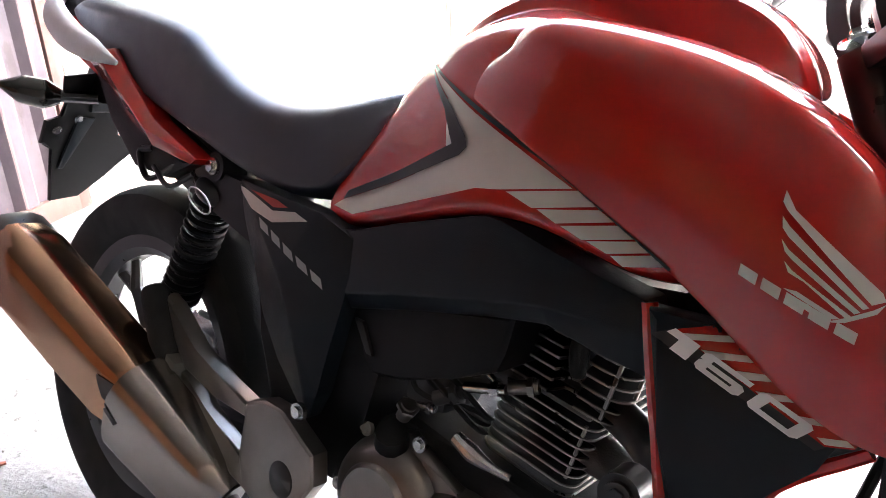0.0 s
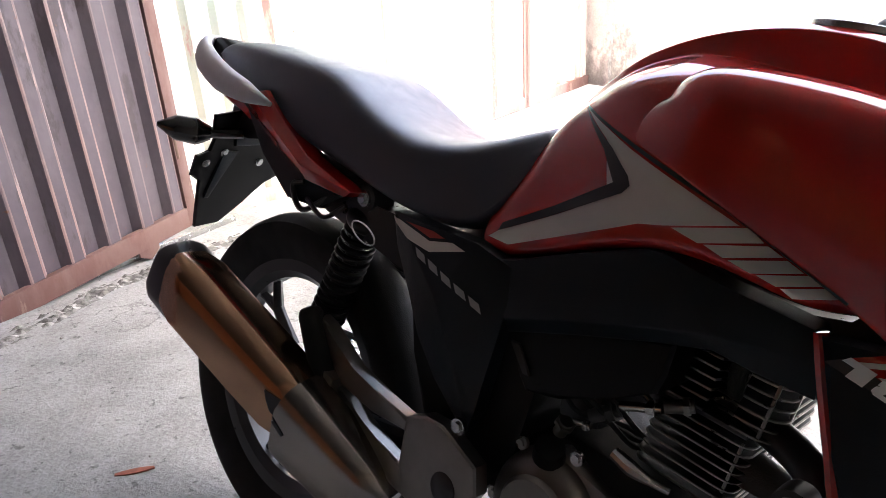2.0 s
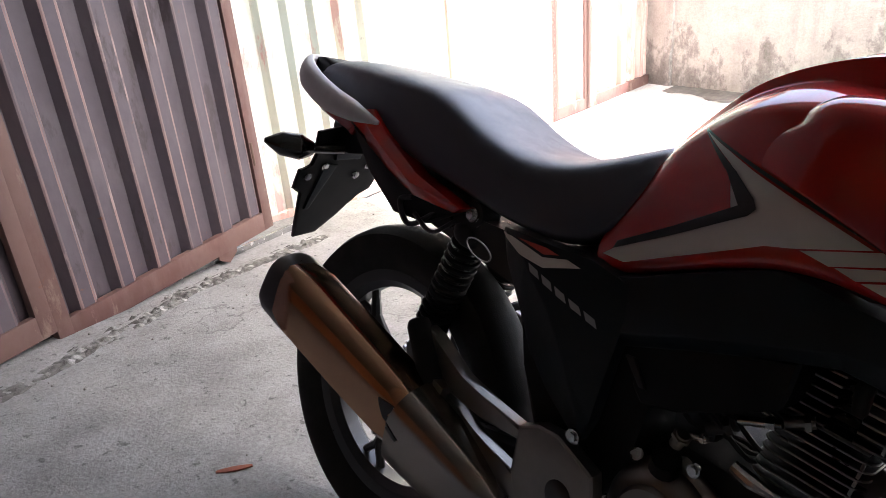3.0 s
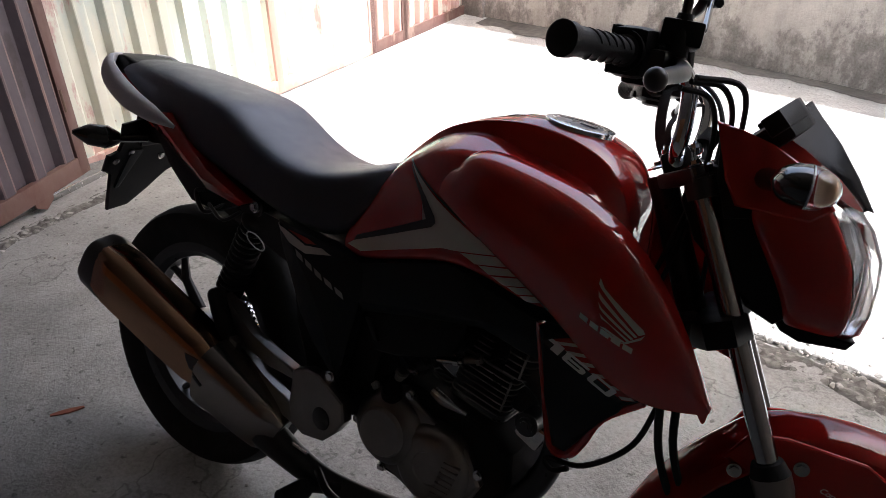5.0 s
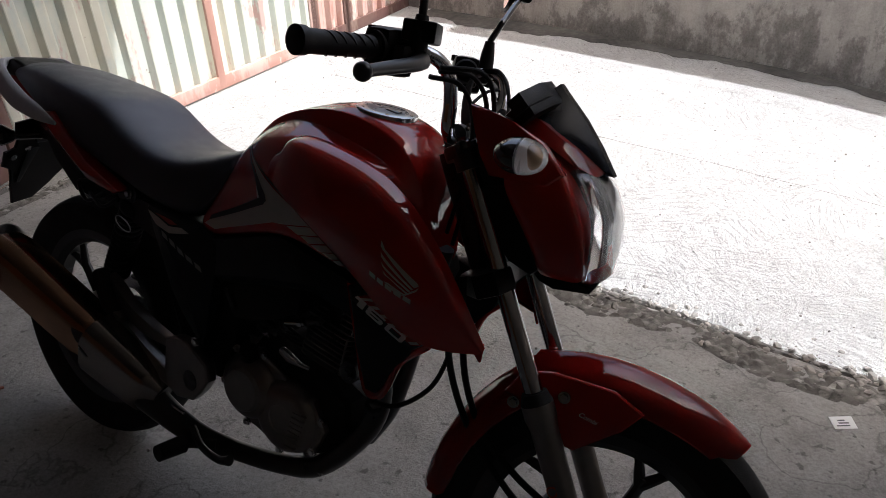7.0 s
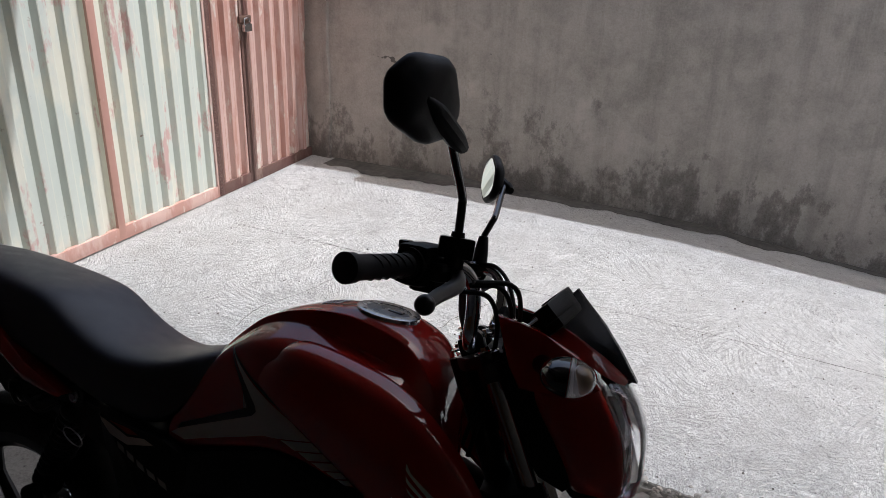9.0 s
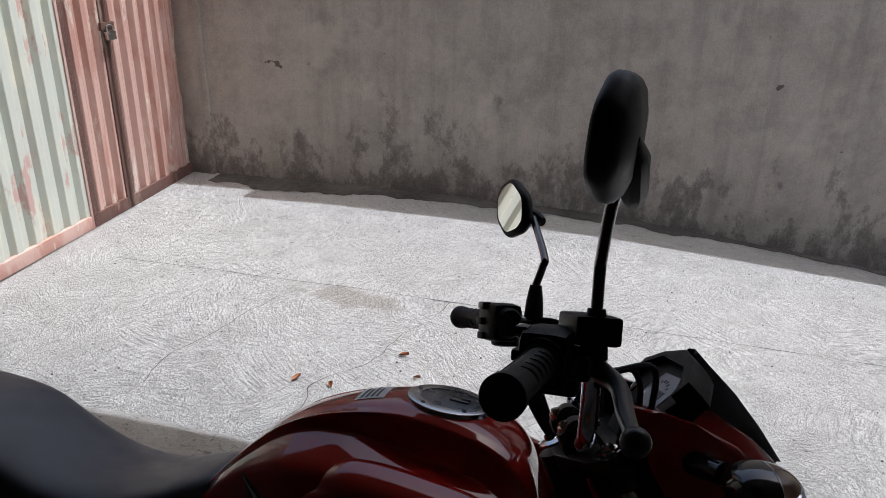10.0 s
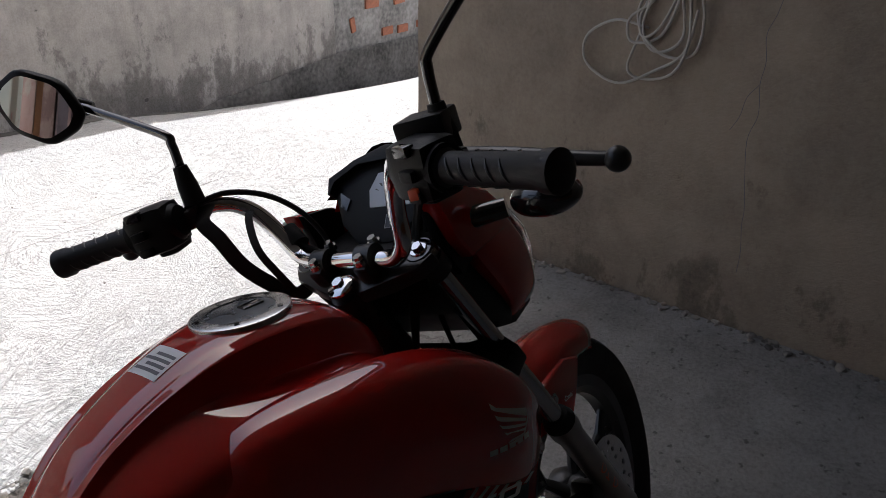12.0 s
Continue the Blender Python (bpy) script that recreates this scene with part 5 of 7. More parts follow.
for y in (-0.037, 0.037):
    bm = bmesh.new()
    box(bm, (1.06, y, 0.956), (0.044, 0.024, 0.036), Matrix.Rotation(-RAKE, 4, "Y"), 0.009)
    tube(bm, [(1.06, y - 0.012, 0.966), (1.06, y + 0.012, 0.966)], 0.0175, 18, smooth=False)
    clamp = fpart("bar_clamp", bm, BLACK_METAL, "black handlebar clamp", bridge)
    for x, z in ((1.043, 0.990), (1.074, 1.004)):
        bm = bmesh.new()
        x, z = (1.044, 0.971) if x < 1.05 else (1.079, 0.981)
        tube(bm, [(x, y, z - 0.006), (x - 0.0012, y, z)], 0.0088, 16, smooth=False)
        tube(bm, [(x - 0.0012, y, z), (x - 0.0035, y, z + 0.006)], [0.0066, 0.0058], 6, smooth=False)
        fpart("bolt", bm, CHROME, "", bridge)

# handlebar: chrome tube, a little lower on the right
BAR = [(1.06, 0.0, 0.965), (1.064, 0.045, 0.966), (1.074, 0.088, 0.974), (1.078, 0.115, 1.006), (1.074, 0.140, 1.042), (1.056, 0.165, 1.066), (1.02, 0.188, 1.073), (0.959, 0.226, 1.068), (0.911, 0.336, 1.060)]
BAR_RIGHT = [(1.06, 0.0, 0.965), (1.06, -0.045, 0.963), (1.060, -0.075, 0.962), (1.060, -0.095, 0.980), (1.060, -0.102, 1.020), (1.054, -0.118, 1.060), (1.030, -0.152, 1.082), (0.985, -0.232, 1.077), (0.941, -0.365, 1.067)]
def bar_side(sg):
    return BAR_RIGHT if sg < 0 else BAR
bm = tube(bmesh.new(), bar_side(-1)[::-1] + bar_side(1)[1:], 0.0112, 16, 7)
bars = fpart("handlebar", bm, CHROME, "chrome tubular handlebar")
for sg in (-1, 1):
    P = [Vector(p) for p in bar_side(sg)]
    e0, e1 = P[7], P[8]
    dg = (e1 - e0).normalized()
    bm = bmesh.new()
    tube(bm, [e0, e0 + dg * 0.008, e0 + dg * 0.012, e1 - dg * 0.012, e1 - dg * 0.008, e1 + dg * 0.006, e1 + dg * 0.009], [0.019, 0.019, 0.0158, 0.0165, 0.019, 0.0195, 0.013], 24, 1, smooth=False)
    grip = fpart("grip", bm, GRIP_RUBBER, "black ribbed rubber grip", bars)
    s = dg.orthogonal().normalized()
    u = dg.cross(s)
    for k in range(5):
        for q in range(3):
            bm = bmesh.new()
            c0 = e0 + dg * (0.02 + 0.0175 * k)
            a = q * math.tau / 3 + 0.4
            pts = [c0 + dg * 0.012 * f + 0.0164 * (s * math.cos(a + 1.3 * f) + u * math.sin(a + 1.3 * f)) for f in (0, 0.33, 0.66, 1)]
            tube(bm, pts, [0.0008, 0.0016, 0.0016, 0.0008], 6, 3)
            fpart("groove", bm, DECAL_BLACK, "", grip)
    # switch housing
    c = P[7] + (P[7] - P[8]).normalized() * 0.026
    bm = bmesh.new()
    rot = dg.to_track_quat("X", "Z").to_matrix().to_4x4()
    box(bm, c, (0.062, 0.052, 0.060), rot, 0.014)
    tube(bm, [c - dg * 0.036, c - dg * 0.030, c + dg * 0.034], [0.020, 0.024, 0.024], 20, 1, smooth=False)
    box(bm, c + Vector((0.012, 0, -0.012)), (0.03, 0.045, 0.05), rot, 0.008)
    sw = fpart("switch_housing", bm, BLACK_PLASTIC, "black switch housing", bars)
    for k, (dx, dz, m) in enumerate(((-0.018, 0.024, GLOSS_BLACK), (-0.02, 0.0, BLACK_PLASTIC), (-0.016, -0.022, BLACK_PLASTIC))):
        bm = bmesh.new()
        box(bm, c + Vector((dx - 0.008, 0, dz)), (0.02, 0.014, 0.012), rot, 0.003)
        fpart("switch_button", bm, m, "", bars)
    if sg < 0:
        bm = bmesh.new()
        box(bm, c + Vector((-0.028, 0.0, -0.018)), (0.012, 0.012, 0.012), None, 0.003)
        fpart("start_button", bm, ORANGE, "small red start button", bars)
        bm = bmesh.new()
        box(bm, c + Vector((0.042, 0.012, 0.030)), (0.05, 0.055, 0.03), Matrix.Rotation(0.2, 4, "Z"), 0.005)
        fpart("fluid_reservoir", bm, BLACK_PLASTIC, "black brake fluid reservoir", bars)
    # lever with a ball end
    tip = Vector((1.043, -0.379, 1.042)) if sg < 0 else e1 + Vector((0.10, 0.012, -0.028))
    root = c + Vector((0.05, -0.005 * sg, -0.008))
    bm = bmesh.new()
    tube(bm, [root, root.lerp(tip, 0.3) + Vector((0.012, 0, 0)), root.lerp(tip, 0.7) + Vector((0.004, 0, 0)), tip], [0.012, 0.009, 0.0075, 0.0065], 12, 5, flat=1.25)
    ellipsoid(bm, tip, (0.0125, 0.0125, 0.0125))
    fpart("lever", bm, BLACK_METAL, "black hand lever with a ball end", bars)
    bm = bmesh.new()
    box(bm, root.lerp(c, 0.4), (0.06, 0.035, 0.026), rot, 0.006)
    fpart("lever_perch", bm, BLACK_METAL, "", bars)

# mirrors
def mirror(boot, knee, joint, centre, normal, along, wide, high, outline=None):
    boot, knee, joint, centre, nrm = (Vector(v) for v in (boot, knee, joint, centre, normal))
    nrm.normalize()
    u = Vector(along)
    u = (u - nrm * u.dot(nrm)).normalized()
    v = nrm.cross(u)
    hexa = outline or [(-1.0, -0.35), (-0.95, 0.2), (-0.5, 0.95), (0.35, 1.0), (0.9, 0.45), (1.0, -0.1), (0.65, -0.85), (-0.35, -1.0)]
    for _ in range(2):
        hexa = [(0.84 * p[0] + 0.16 * q[0], 0.84 * p[1] + 0.16 * q[1]) if h else (0.16 * p[0] + 0.84 * q[0], 0.16 * p[1] + 0.84 * q[1]) for p, q in zip(hexa, hexa[1:] + hexa[:1]) for h in (1, 0)]
    def ring(k, d):
        return [centre + u * a * wide * k + v * b * high * k + nrm * d for a, b in hexa]
    bm = loft(bmesh.new(), [ring(0.98, 0.004), ring(1.03, 0.0), ring(1.03, -0.006), ring(0.97, -0.012), ring(0.84, -0.017), ring(0.55, -0.022), ring(0.2, -0.024)])
    head = fpart("mirror", bm, BLACK_PLASTIC, "black angular rear-view mirror", smooth=60)
    back = centre - nrm * 0.020
    hinge = joint - nrm * 0.016
    bm = tube(bmesh.new(), [hinge, hinge.lerp(back, 0.25), hinge.lerp(back, 0.8), back + (back - hinge) * 0.1], [0.008, 0.013, 0.013, 0.005], 10, 4)
    fpart("mirror_socket", bm, BLACK_PLASTIC, "", head)
    bm = bmesh.new()
    bm.faces.new([bm.verts.new(p) for p in ring(0.85, 0.0055)])
    fpart("mirror_glass", bm, MIRROR, "clear mirror glass", head, smooth=0)
    bm = tube(bmesh.new(), [boot, knee - (knee - boot).normalized() * 0.012, knee + (joint - knee).normalized() * 0.012, joint, hinge.lerp(back, 0.3)], 0.0062, 12, 5)
    fpart("mirror_stem", bm, GLOSS_BLACK, "", head)
    low = boot - Vector((0.0, 0.0, 0.05))
    fpart("stem_boot", tube(bmesh.new(), [low, boot.lerp(low, 0.5), boot], [0.0145, 0.0130, 0.0090], 14, smooth=False), RUBBER, "", head)
    return head


HEXR = [(-0.98, 1.27), (0.29, 1.27), (1.0, 0.1), (0.94, -0.73), (0.1, -0.96), (-1.02, -0.12), (-1.31, 0.69)]
mirror((1.038, -0.211, 1.131), (1.037, -0.216, 1.177), (1.028, -0.302, 1.236), (0.998, -0.402, 1.268), (-0.93, 0.315, 0.17), (0.35, -0.75, 0.55), 0.055, 0.054,
       HEXR[::-1])
mirror((1.018, 0.177, 1.133), (1.031, 0.192, 1.172), (1.022, 0.318, 1.237), (0.985, 0.362, 1.258), (-0.905, -0.42, 0.07), (0.15, 0.75, 0.45), 0.062, 0.045)

# headlight fairing as horizontal slices
def slice_ring(z, xf, hw, xm, xr):
    half = [(xf, 0.0), (xf - 0.001, hw * 0.4), (xf - 0.004, hw * 0.76), (xf - 0.008, hw * 0.97), (xf - 0.022, hw), (xm, hw * 1.02), (xr, hw * 0.97), (xr + 0.012, hw * 0.7)]
    return [(x, -y, z) for x, y in half] + [(x, y, z) for x, y in half[:0:-1]]


FAIR0 = [(0.988, 1.185, 0.09, 1.168, 1.155), (0.975, 1.215, 0.113, 1.172, 1.15), (0.945, 1.258, 0.122, 1.175, 1.145), (0.915, 1.288, 0.124, 1.18, 1.138), (0.88, 1.312, 0.122, 1.20, 1.162), (0.85, 1.320, 0.119, 1.22, 1.184), (0.81, 1.328, 0.112, 1.235, 1.212), (0.785, 1.328, 0.10, 1.245, 1.218), (0.772, 1.31, 0.08, 1.25, 1.23)]
FAIR = [(z, xf - (0.002 if z < 0.93 else -0.010), hw, xm + 0.02, xr + 0.02) for z, xf, hw, xm, xr in FAIR0]
fairing = fpart("headlight_fairing", loft(bmesh.new(), [slice_ring(*f) for f in FAIR]), RED, "glossy red headlight fairing", smooth=60)
subsurf(fairing)
for sg in (-1, 1):
    bm = prism(bmesh.new(), [(1.092, 1.022), (1.125, 1.016), (1.165, 1.006), (1.215, 0.984), (1.255, 0.942), (1.23, 0.92), (1.14, 0.92), (1.120, 0.95), (1.105, 0.99)], 0.100, 0.128, 0.008, seg=3)
    bmesh.ops.translate(bm, vec=(0.008, 0, 0), verts=bm.verts)
    fpart("wing_lining", (lambda b: b if sg > 0 else flip_y(b))(prism(bmesh.new(), [(1.106, 1.018), (1.16, 1.010), (1.215, 0.986), (1.255, 0.942), (1.23, 0.92), (1.14, 0.90), (1.118, 0.95)], 0.094, 0.1075, 0.003)), BLACK_PLASTIC, "", fairing)
    fpart("fairing_ear", bm if sg > 0 else flip_y(bm), RED, "pointed red side wing", fairing)
bm = bmesh.new()
LEN = [(0.95, 1.297, 0.06), (0.944, 1.308, 0.085), (0.925, 1.327, 0.1), (0.89, 1.346, 0.104), (0.86, 1.351, 0.103), (0.82, 1.353, 0.097), (0.79, 1.35, 0.086), (0.779, 1.342, 0.07)]
def lens_ring(z, xf, hw, inset):
    half = [(xf - inset, 0.0), (xf - 0.004 - inset, hw * 0.5), (xf - 0.011 - inset, hw * 0.88), (xf - 0.019 - inset, hw * 1.03), (xf - 0.034, hw * 1.05)]
    return [(x, -y, z) for x, y in half] + [(x, y, z) for x, y in half[:0:-1]]
bm = loft(bmesh.new(), [lens_ring(z, x, w, 0) for z, x, w in LEN])
bmesh.ops.recalc_face_normals(bm, faces=bm.faces)
bmesh.ops.solidify(bm, geom=bm.faces, thickness=0.003)
lens = fpart("headlight_lens", bm, LENS_OPTIC, "clear headlight lens", fairing, 60)
fpart("reflector", loft(bmesh.new(), [lens_ring(z, x - 0.026, w * 0.55, 0.0) for z, x, w in LEN[2:-1]]), REFLECTOR, "bright headlight reflector", fairing, 20)
fpart("lamp_backing", loft(bmesh.new(), [lens_ring(z, x - 0.050, w * 0.93, 0.0) for z, x, w in LEN[1:-1]]), REFLECTOR, "white lamp backing", fairing, 20)
fpart("headlight_rim", prism(bmesh.new(), [(1.230, 0.785), (1.272, 0.776), (1.337, 0.779), (1.329, 0.766), (1.272, 0.760), (1.247, 0.768)], -0.08, 0.08, 0.004), BLACK_PLASTIC, "", fairing)
fpart("headlight_bucket", prism(bmesh.new(), [(1.085, 0.965), (1.20, 0.968), (1.24, 0.90), (1.26, 0.80), (1.235, 0.775), (1.195, 0.79), (1.165, 0.83), (1.11, 0.86), (1.08, 0.91)], -0.096, 0.096, 0.01), BLACK_PLASTIC, "black headlight bucket", fairing)
# black wind screen, a folded plate
bm = bmesh.new()
rows = []
for mid, fold, edge in (((1.199, 0, 1.075), (1.176, 0.056, 1.046), (1.152, 0.090, 1.020)), ((1.216, 0, 1.058), (1.194, 0.058, 1.028), (1.176, 0.084, 1.011)), ((1.250, 0, 1.026), (1.224, 0.057, 1.008), (1.212, 0.074, 1.000)), ((1.284, 0, 0.986), (1.262, 0.048, 0.984), (1.256, 0.056, 0.978)), ((1.313, 0, 0.946), (1.302, 0.026, 0.946), (1.296, 0.032, 0.942))):
    half = [(mid[0] - 0.002, 0.018, mid[2] - 0.002), fold, edge]
    rows.append([(x, -y, z) for x, y, z in half[::-1]] + [mid] + half)
loft(bm, rows, cap=False, closed=False)
bmesh.ops.solidify(bm, geom=bm.faces, thickness=0.004)
bmesh.ops.translate(bm, vec=(0.010, 0.004, 0), verts=bm.verts)
fpart("wind_screen", bm, SCREEN, "small black wind screen", smooth=20)
bm = bmesh.new()
loft(bm, [[(xl, -w - 0.014, zl), (x, -w, z), (x + 0.006, -w * 0.5, z + 0.004), (x + 0.006, 0, z + 0.004), (x + 0.006, w * 0.5, z + 0.004), (x, w, z), (xl, w + 0.014, zl)] for x, z, w, xl, zl in ((1.155, 1.028, 0.072, 1.15, 1.002), (1.20, 1.008, 0.078, 1.20, 0.985), (1.25, 0.978, 0.07, 1.25, 0.958), (1.29, 0.945, 0.05, 1.285, 0.944))], cap=False, closed=False)
bmesh.ops.solidify(bm, geom=bm.faces, thickness=0.005)
bmesh.ops.translate(bm, vec=(0.012, 0, 0), verts=bm.verts)
fpart("visor_panel", bm, RED, "red panel below the screen", fairing, 40)
# instruments
rot = Matrix.Rotation(radians(43), 4, "Y")
DASH = Matrix.Translation((1.127, -0.014, 0.991)) @ rot @ Matrix.Scale(0.90, 4)
def dash_plate(poly, out, deep, m, nm, lab="", bevel=0.0008, parent=None):
    bm = prism(bmesh.new(), poly, -out, -out + deep, bevel, axis=0)
    bmesh.ops.transform(bm, matrix=DASH, verts=bm.verts)
    return fpart(nm, bm, m, lab, parent)
dash = dash_plate([(0.0, 0.118), (0.05, 0.108), (0.100, 0.078), (0.096, 0.05), (0.072, 0.0), (0.03, -0.036), (-0.03, -0.036), (-0.072, 0.0), (-0.096, 0.05), (-0.10, 0.078), (-0.05, 0.108)], 0.0, 0.035, BLACK_PLASTIC, "instrument_panel", "black instrument housing", 0.008)
dash_plate([(0.06, 0.100), (0.106, 0.078), (0.102, 0.05), (0.094, 0.05), (0.095, 0.072), (0.05, 0.096), (-0.05, 0.096), (-0.095, 0.072), (-0.094, 0.05), (-0.102, 0.05), (-0.106, 0.078), (-0.06, 0.108), (0.0, 0.118)], 0.012, 0.03, BLACK_PLASTIC, "dash_hood", "raised black rim", 0.003, dash)
dash_plate([(0.026, 0.050), (0.014, 0.077), (-0.048, 0.080), (-0.066, 0.060), (-0.060, 0.018), (0.020, 0.022)], 0.0015, 0.004, LCD, "display", "liquid-crystal display, paled by a painted sky reflection", 0.0008, dash)
for k in range(3):
    dash_plate([(-0.016 - 0.011 * k, 0.034), (-0.024 - 0.011 * k, 0.034), (-0.024 - 0.011 * k, 0.050), (-0.016 - 0.011 * k, 0.050)], 0.0022, 0.001, PLATE_INK, "display_segment", "", 0, dash)
for k in range(8):
    a = radians(150 - 17 * k)
    dash_plate([(0.036 * math.cos(a) - 0.018 - 0.002, 0.032 + 0.036 * math.sin(a)), (0.036 * math.cos(a) - 0.018 + 0.002, 0.032 + 0.036 * math.sin(a)), (0.030 * math.cos(a) - 0.018 + 0.001, 0.032 + 0.030 * math.sin(a)), (0.030 * math.cos(a) - 0.018 - 0.001, 0.032 + 0.030 * math.sin(a))], 0.0022, 0.001, PLATE_INK, "display_segment", "", 0, dash)
dash_plate([(0.084, 0.055), (0.060, 0.040), (0.064, 0.022), (0.078, 0.030)], 0.003, 0.006, GLOSS_BLACK, "dash_button", "", 0.001, dash)
dash_plate([(-0.038, -0.014), (-0.014, -0.014), (-0.014, 0.008), (-0.038, 0.008)], 0.001, 0.003, DECAL_GREY, "badge_frame", "", 0, dash)
dash_plate([(-0.0368, -0.0128), (-0.0152, -0.0128), (-0.0152, 0.0068), (-0.0368, 0.0068)], 0.0015, 0.003, DECAL_BLACK, "badge_field", "", 0, dash)
for k in range(3):
    dash_plate([(-0.018 - 0.002 * k, 0.004 - 0.003 * k), (-0.033, -0.005 - 0.0015 * k), (-0.032, -0.0064 - 0.0015 * k), (-0.019 - 0.002 * k, 0.002 - 0.003 * k)], 0.002, 0.001, DECAL_WHITE, "badge_mark", "", 0, dash)
# front signals
for sg in (-1, 1):
    bm = bmesh.new()
    tube(bm, [(1.165, sg * 0.10, 0.962), (1.194, sg * 0.165, 0.964)], [0.016, 0.013], 12, smooth=False)
    def pod(x0, k0, k1, steps):
        """Rings of an egg-shaped pod, lying across, from the back at k0 to the front at k1."""
        out = []
        for k in np.linspace(k0, k1, steps):
            r = math.sqrt(max(0.0004, 1 - k * k))
            out.append([(x0 + 0.038 * k, sg * (0.212 + 0.048 * r * math.cos(a)), 0.966 + 0.026 * r * math.sin(a)) for a in np.linspace(0, math.tau, 28, endpoint=False)])
        return out
    loft(bm, pod(1.214, -1, 0.02, 9))
    sig = fpart("front_signal", bm, GLOSS_BLACK, "black front turn signal with a clear front lens", smooth=50)
    fpart("signal_lens", loft(bmesh.new(), pod(1.2145, 0.03, 1, 9)), LENS, "clear signal lens", sig, 50)
    bm = loft(bmesh.new(), [[(x, sg * (0.218 + (y - 0.218) * 0.85), 0.968 + (z - 0.968) * 0.85) for x, y, z in [(p[0], abs(p[1]), p[2]) for p in r]] for r in pod(1.2155, 0.02, 0.06, 2)])
    fpart("signal_reflector", bm, REFLECTOR, "", sig)
    bm = bmesh.new()
    ellipsoid(bm, (1.229, sg * 0.218, 0.968), (0.009, 0.011, 0.009))
    fpart("bulb", bm, SIGNAL_BULB, "", sig)
# front mudguard
def guard_ring(a, r, w, peak):
    c, s = math.cos(radians(a)), math.sin(radians(a))
    prof = [(-0.052, -w), (-0.02, -w * 1.0), (-0.006, -w * 0.72), (0.004, -w * 0.3), (0.006 + peak, 0), (0.004, w * 0.3), (-0.006, w * 0.72), (-0.02, w), (-0.052, w)]
    return [(FRONT.x + (r + d) * c, y, FRONT.z + (r + d) * s) for d, y in prof]
bm = loft(bmesh.new(), [guard_ring(*g) for g in ((176, 0.322, 0.05, 0), (160, 0.328, 0.055, 0), (140, 0.335, 0.058, 0.002), (122, 0.345, 0.062, 0.006), (116, 0.352, 0.063, 0.01), (104, 0.348, 0.064, 0.006), (90, 0.342, 0.062, 0.003), (72, 0.334, 0.056, 0.002), (62, 0.330, 0.046, 0.001), (56, 0.327, 0.032, 0), (54, 0.326, 0.018, 0))], cap=False, closed=False)
bmesh.ops.solidify(bm, geom=bm.faces, thickness=0.004)
guard = fpart("front_mudguard", bm, RED, "glossy red front mudguard", smooth=50)
subsurf(guard, 1)
for sg in (-1, 1):
    bm = prism(bmesh.new(), [(1.225, 0.565), (1.25, 0.61), (1.30, 0.622), (1.40, 0.62), (1.452, 0.595), (1.425, 0.558), (1.355, 0.50), (1.335, 0.505), (1.30, 0.555)], 0.056, 0.068, 0.008, seg=3)
    fpart("guard_stay", bm if sg > 0 else flip_y(bm), RED, "red mudguard side", guard)
    for x, z in ((1.325, 0.588), (1.245, 0.555)):
        bm = bmesh.new()
        bolt(bm, (x, sg * 0.070, z), 0.007, (0, sg, 0))
        fpart("bolt", bm, STEEL, "", guard)
# brake disc on the right, with holes, and its caliper
bm = bmesh.new()
lathe(bm, [(0.06, -0.066), (0.118, -0.066), (0.118, -0.062), (0.06, -0.062), (0.06, -0.066)], FRONT, 56)
disc = fpart("brake_disc", bm, STEEL, "drilled steel brake disc", front_wheel)
for k in range(30):
    a = math.tau * k / 30
    r = 0.082 + 0.011 * (k % 3)
    bm = bmesh.new()
    tube(bm, [(FRONT.x + r * math.cos(a), -0.0668, FRONT.z + r * math.sin(a)), (FRONT.x + r * math.cos(a), -0.0655, FRONT.z + r * math.sin(a))], 0.0042, 8, smooth=False)
    part("disc_hole", steered(bm), DECAL_BLACK, front_wheel)
bm = bmesh.new()
box(bm, (1.335, -0.07, 0.37), (0.05, 0.045, 0.085), Matrix.Rotation(0.5, 4, "Y"), 0.01)
fpart("brake_caliper", bm, BLACK_METAL, "black brake caliper")
# cables and hoses
for k, pts in enumerate((
        [(1.06, -0.17, 1.06), (1.10, -0.13, 1.06), (1.118, -0.09, 1.01), (1.10, -0.05, 0.90), (1.08, -0.03, 0.78)],
        [(1.065, -0.18, 1.065), (1.12, -0.135, 1.065), (1.132, -0.09, 1.00), (1.13, -0.06, 0.88), (1.14, -0.06, 0.76)],
        [(1.05, -0.18, 1.05), (1.085, -0.14, 1.045), (1.10, -0.10, 1.00), (1.095, -0.07, 0.92), (1.07, -0.04, 0.80)],
        [(1.015, 0.185, 1.080), (1.055, 0.150, 1.080), (1.090, 0.105, 1.050), (1.108, 0.07, 0.99), (1.10, 0.04, 0.88)],
        [(1.075, 0.130, 1.010), (1.085, 0.09, 0.985), (1.09, 0.05, 0.95), (1.08, 0.03, 0.86)],
        [(1.13, -0.10, 0.75), (1.145, -0.095, 0.65), (1.160, -0.06, 0.55), (1.20, -0.045, 0.47), (1.27, -0.055, 0.42), (1.33, -0.075, 0.40)],
        [(1.11, -0.105, 0.75), (1.125, -0.10, 0.63), (1.145, -0.06, 0.53), (1.19, -0.045, 0.45), (1.26, -0.055, 0.39), (1.32, -0.075, 0.36)])):
    fpart("cable" if k < 5 else "brake_hose", tube(bmesh.new(), pts, 0.0038 if k < 5 else 0.0062, 8), RUBBER, "black cable" if k < 5 else "black brake hose")
bm = bmesh.new()
rod(bm, (1.084, 0.095, 0.985), (1.09, 0.115, 1.005), 0.0155)
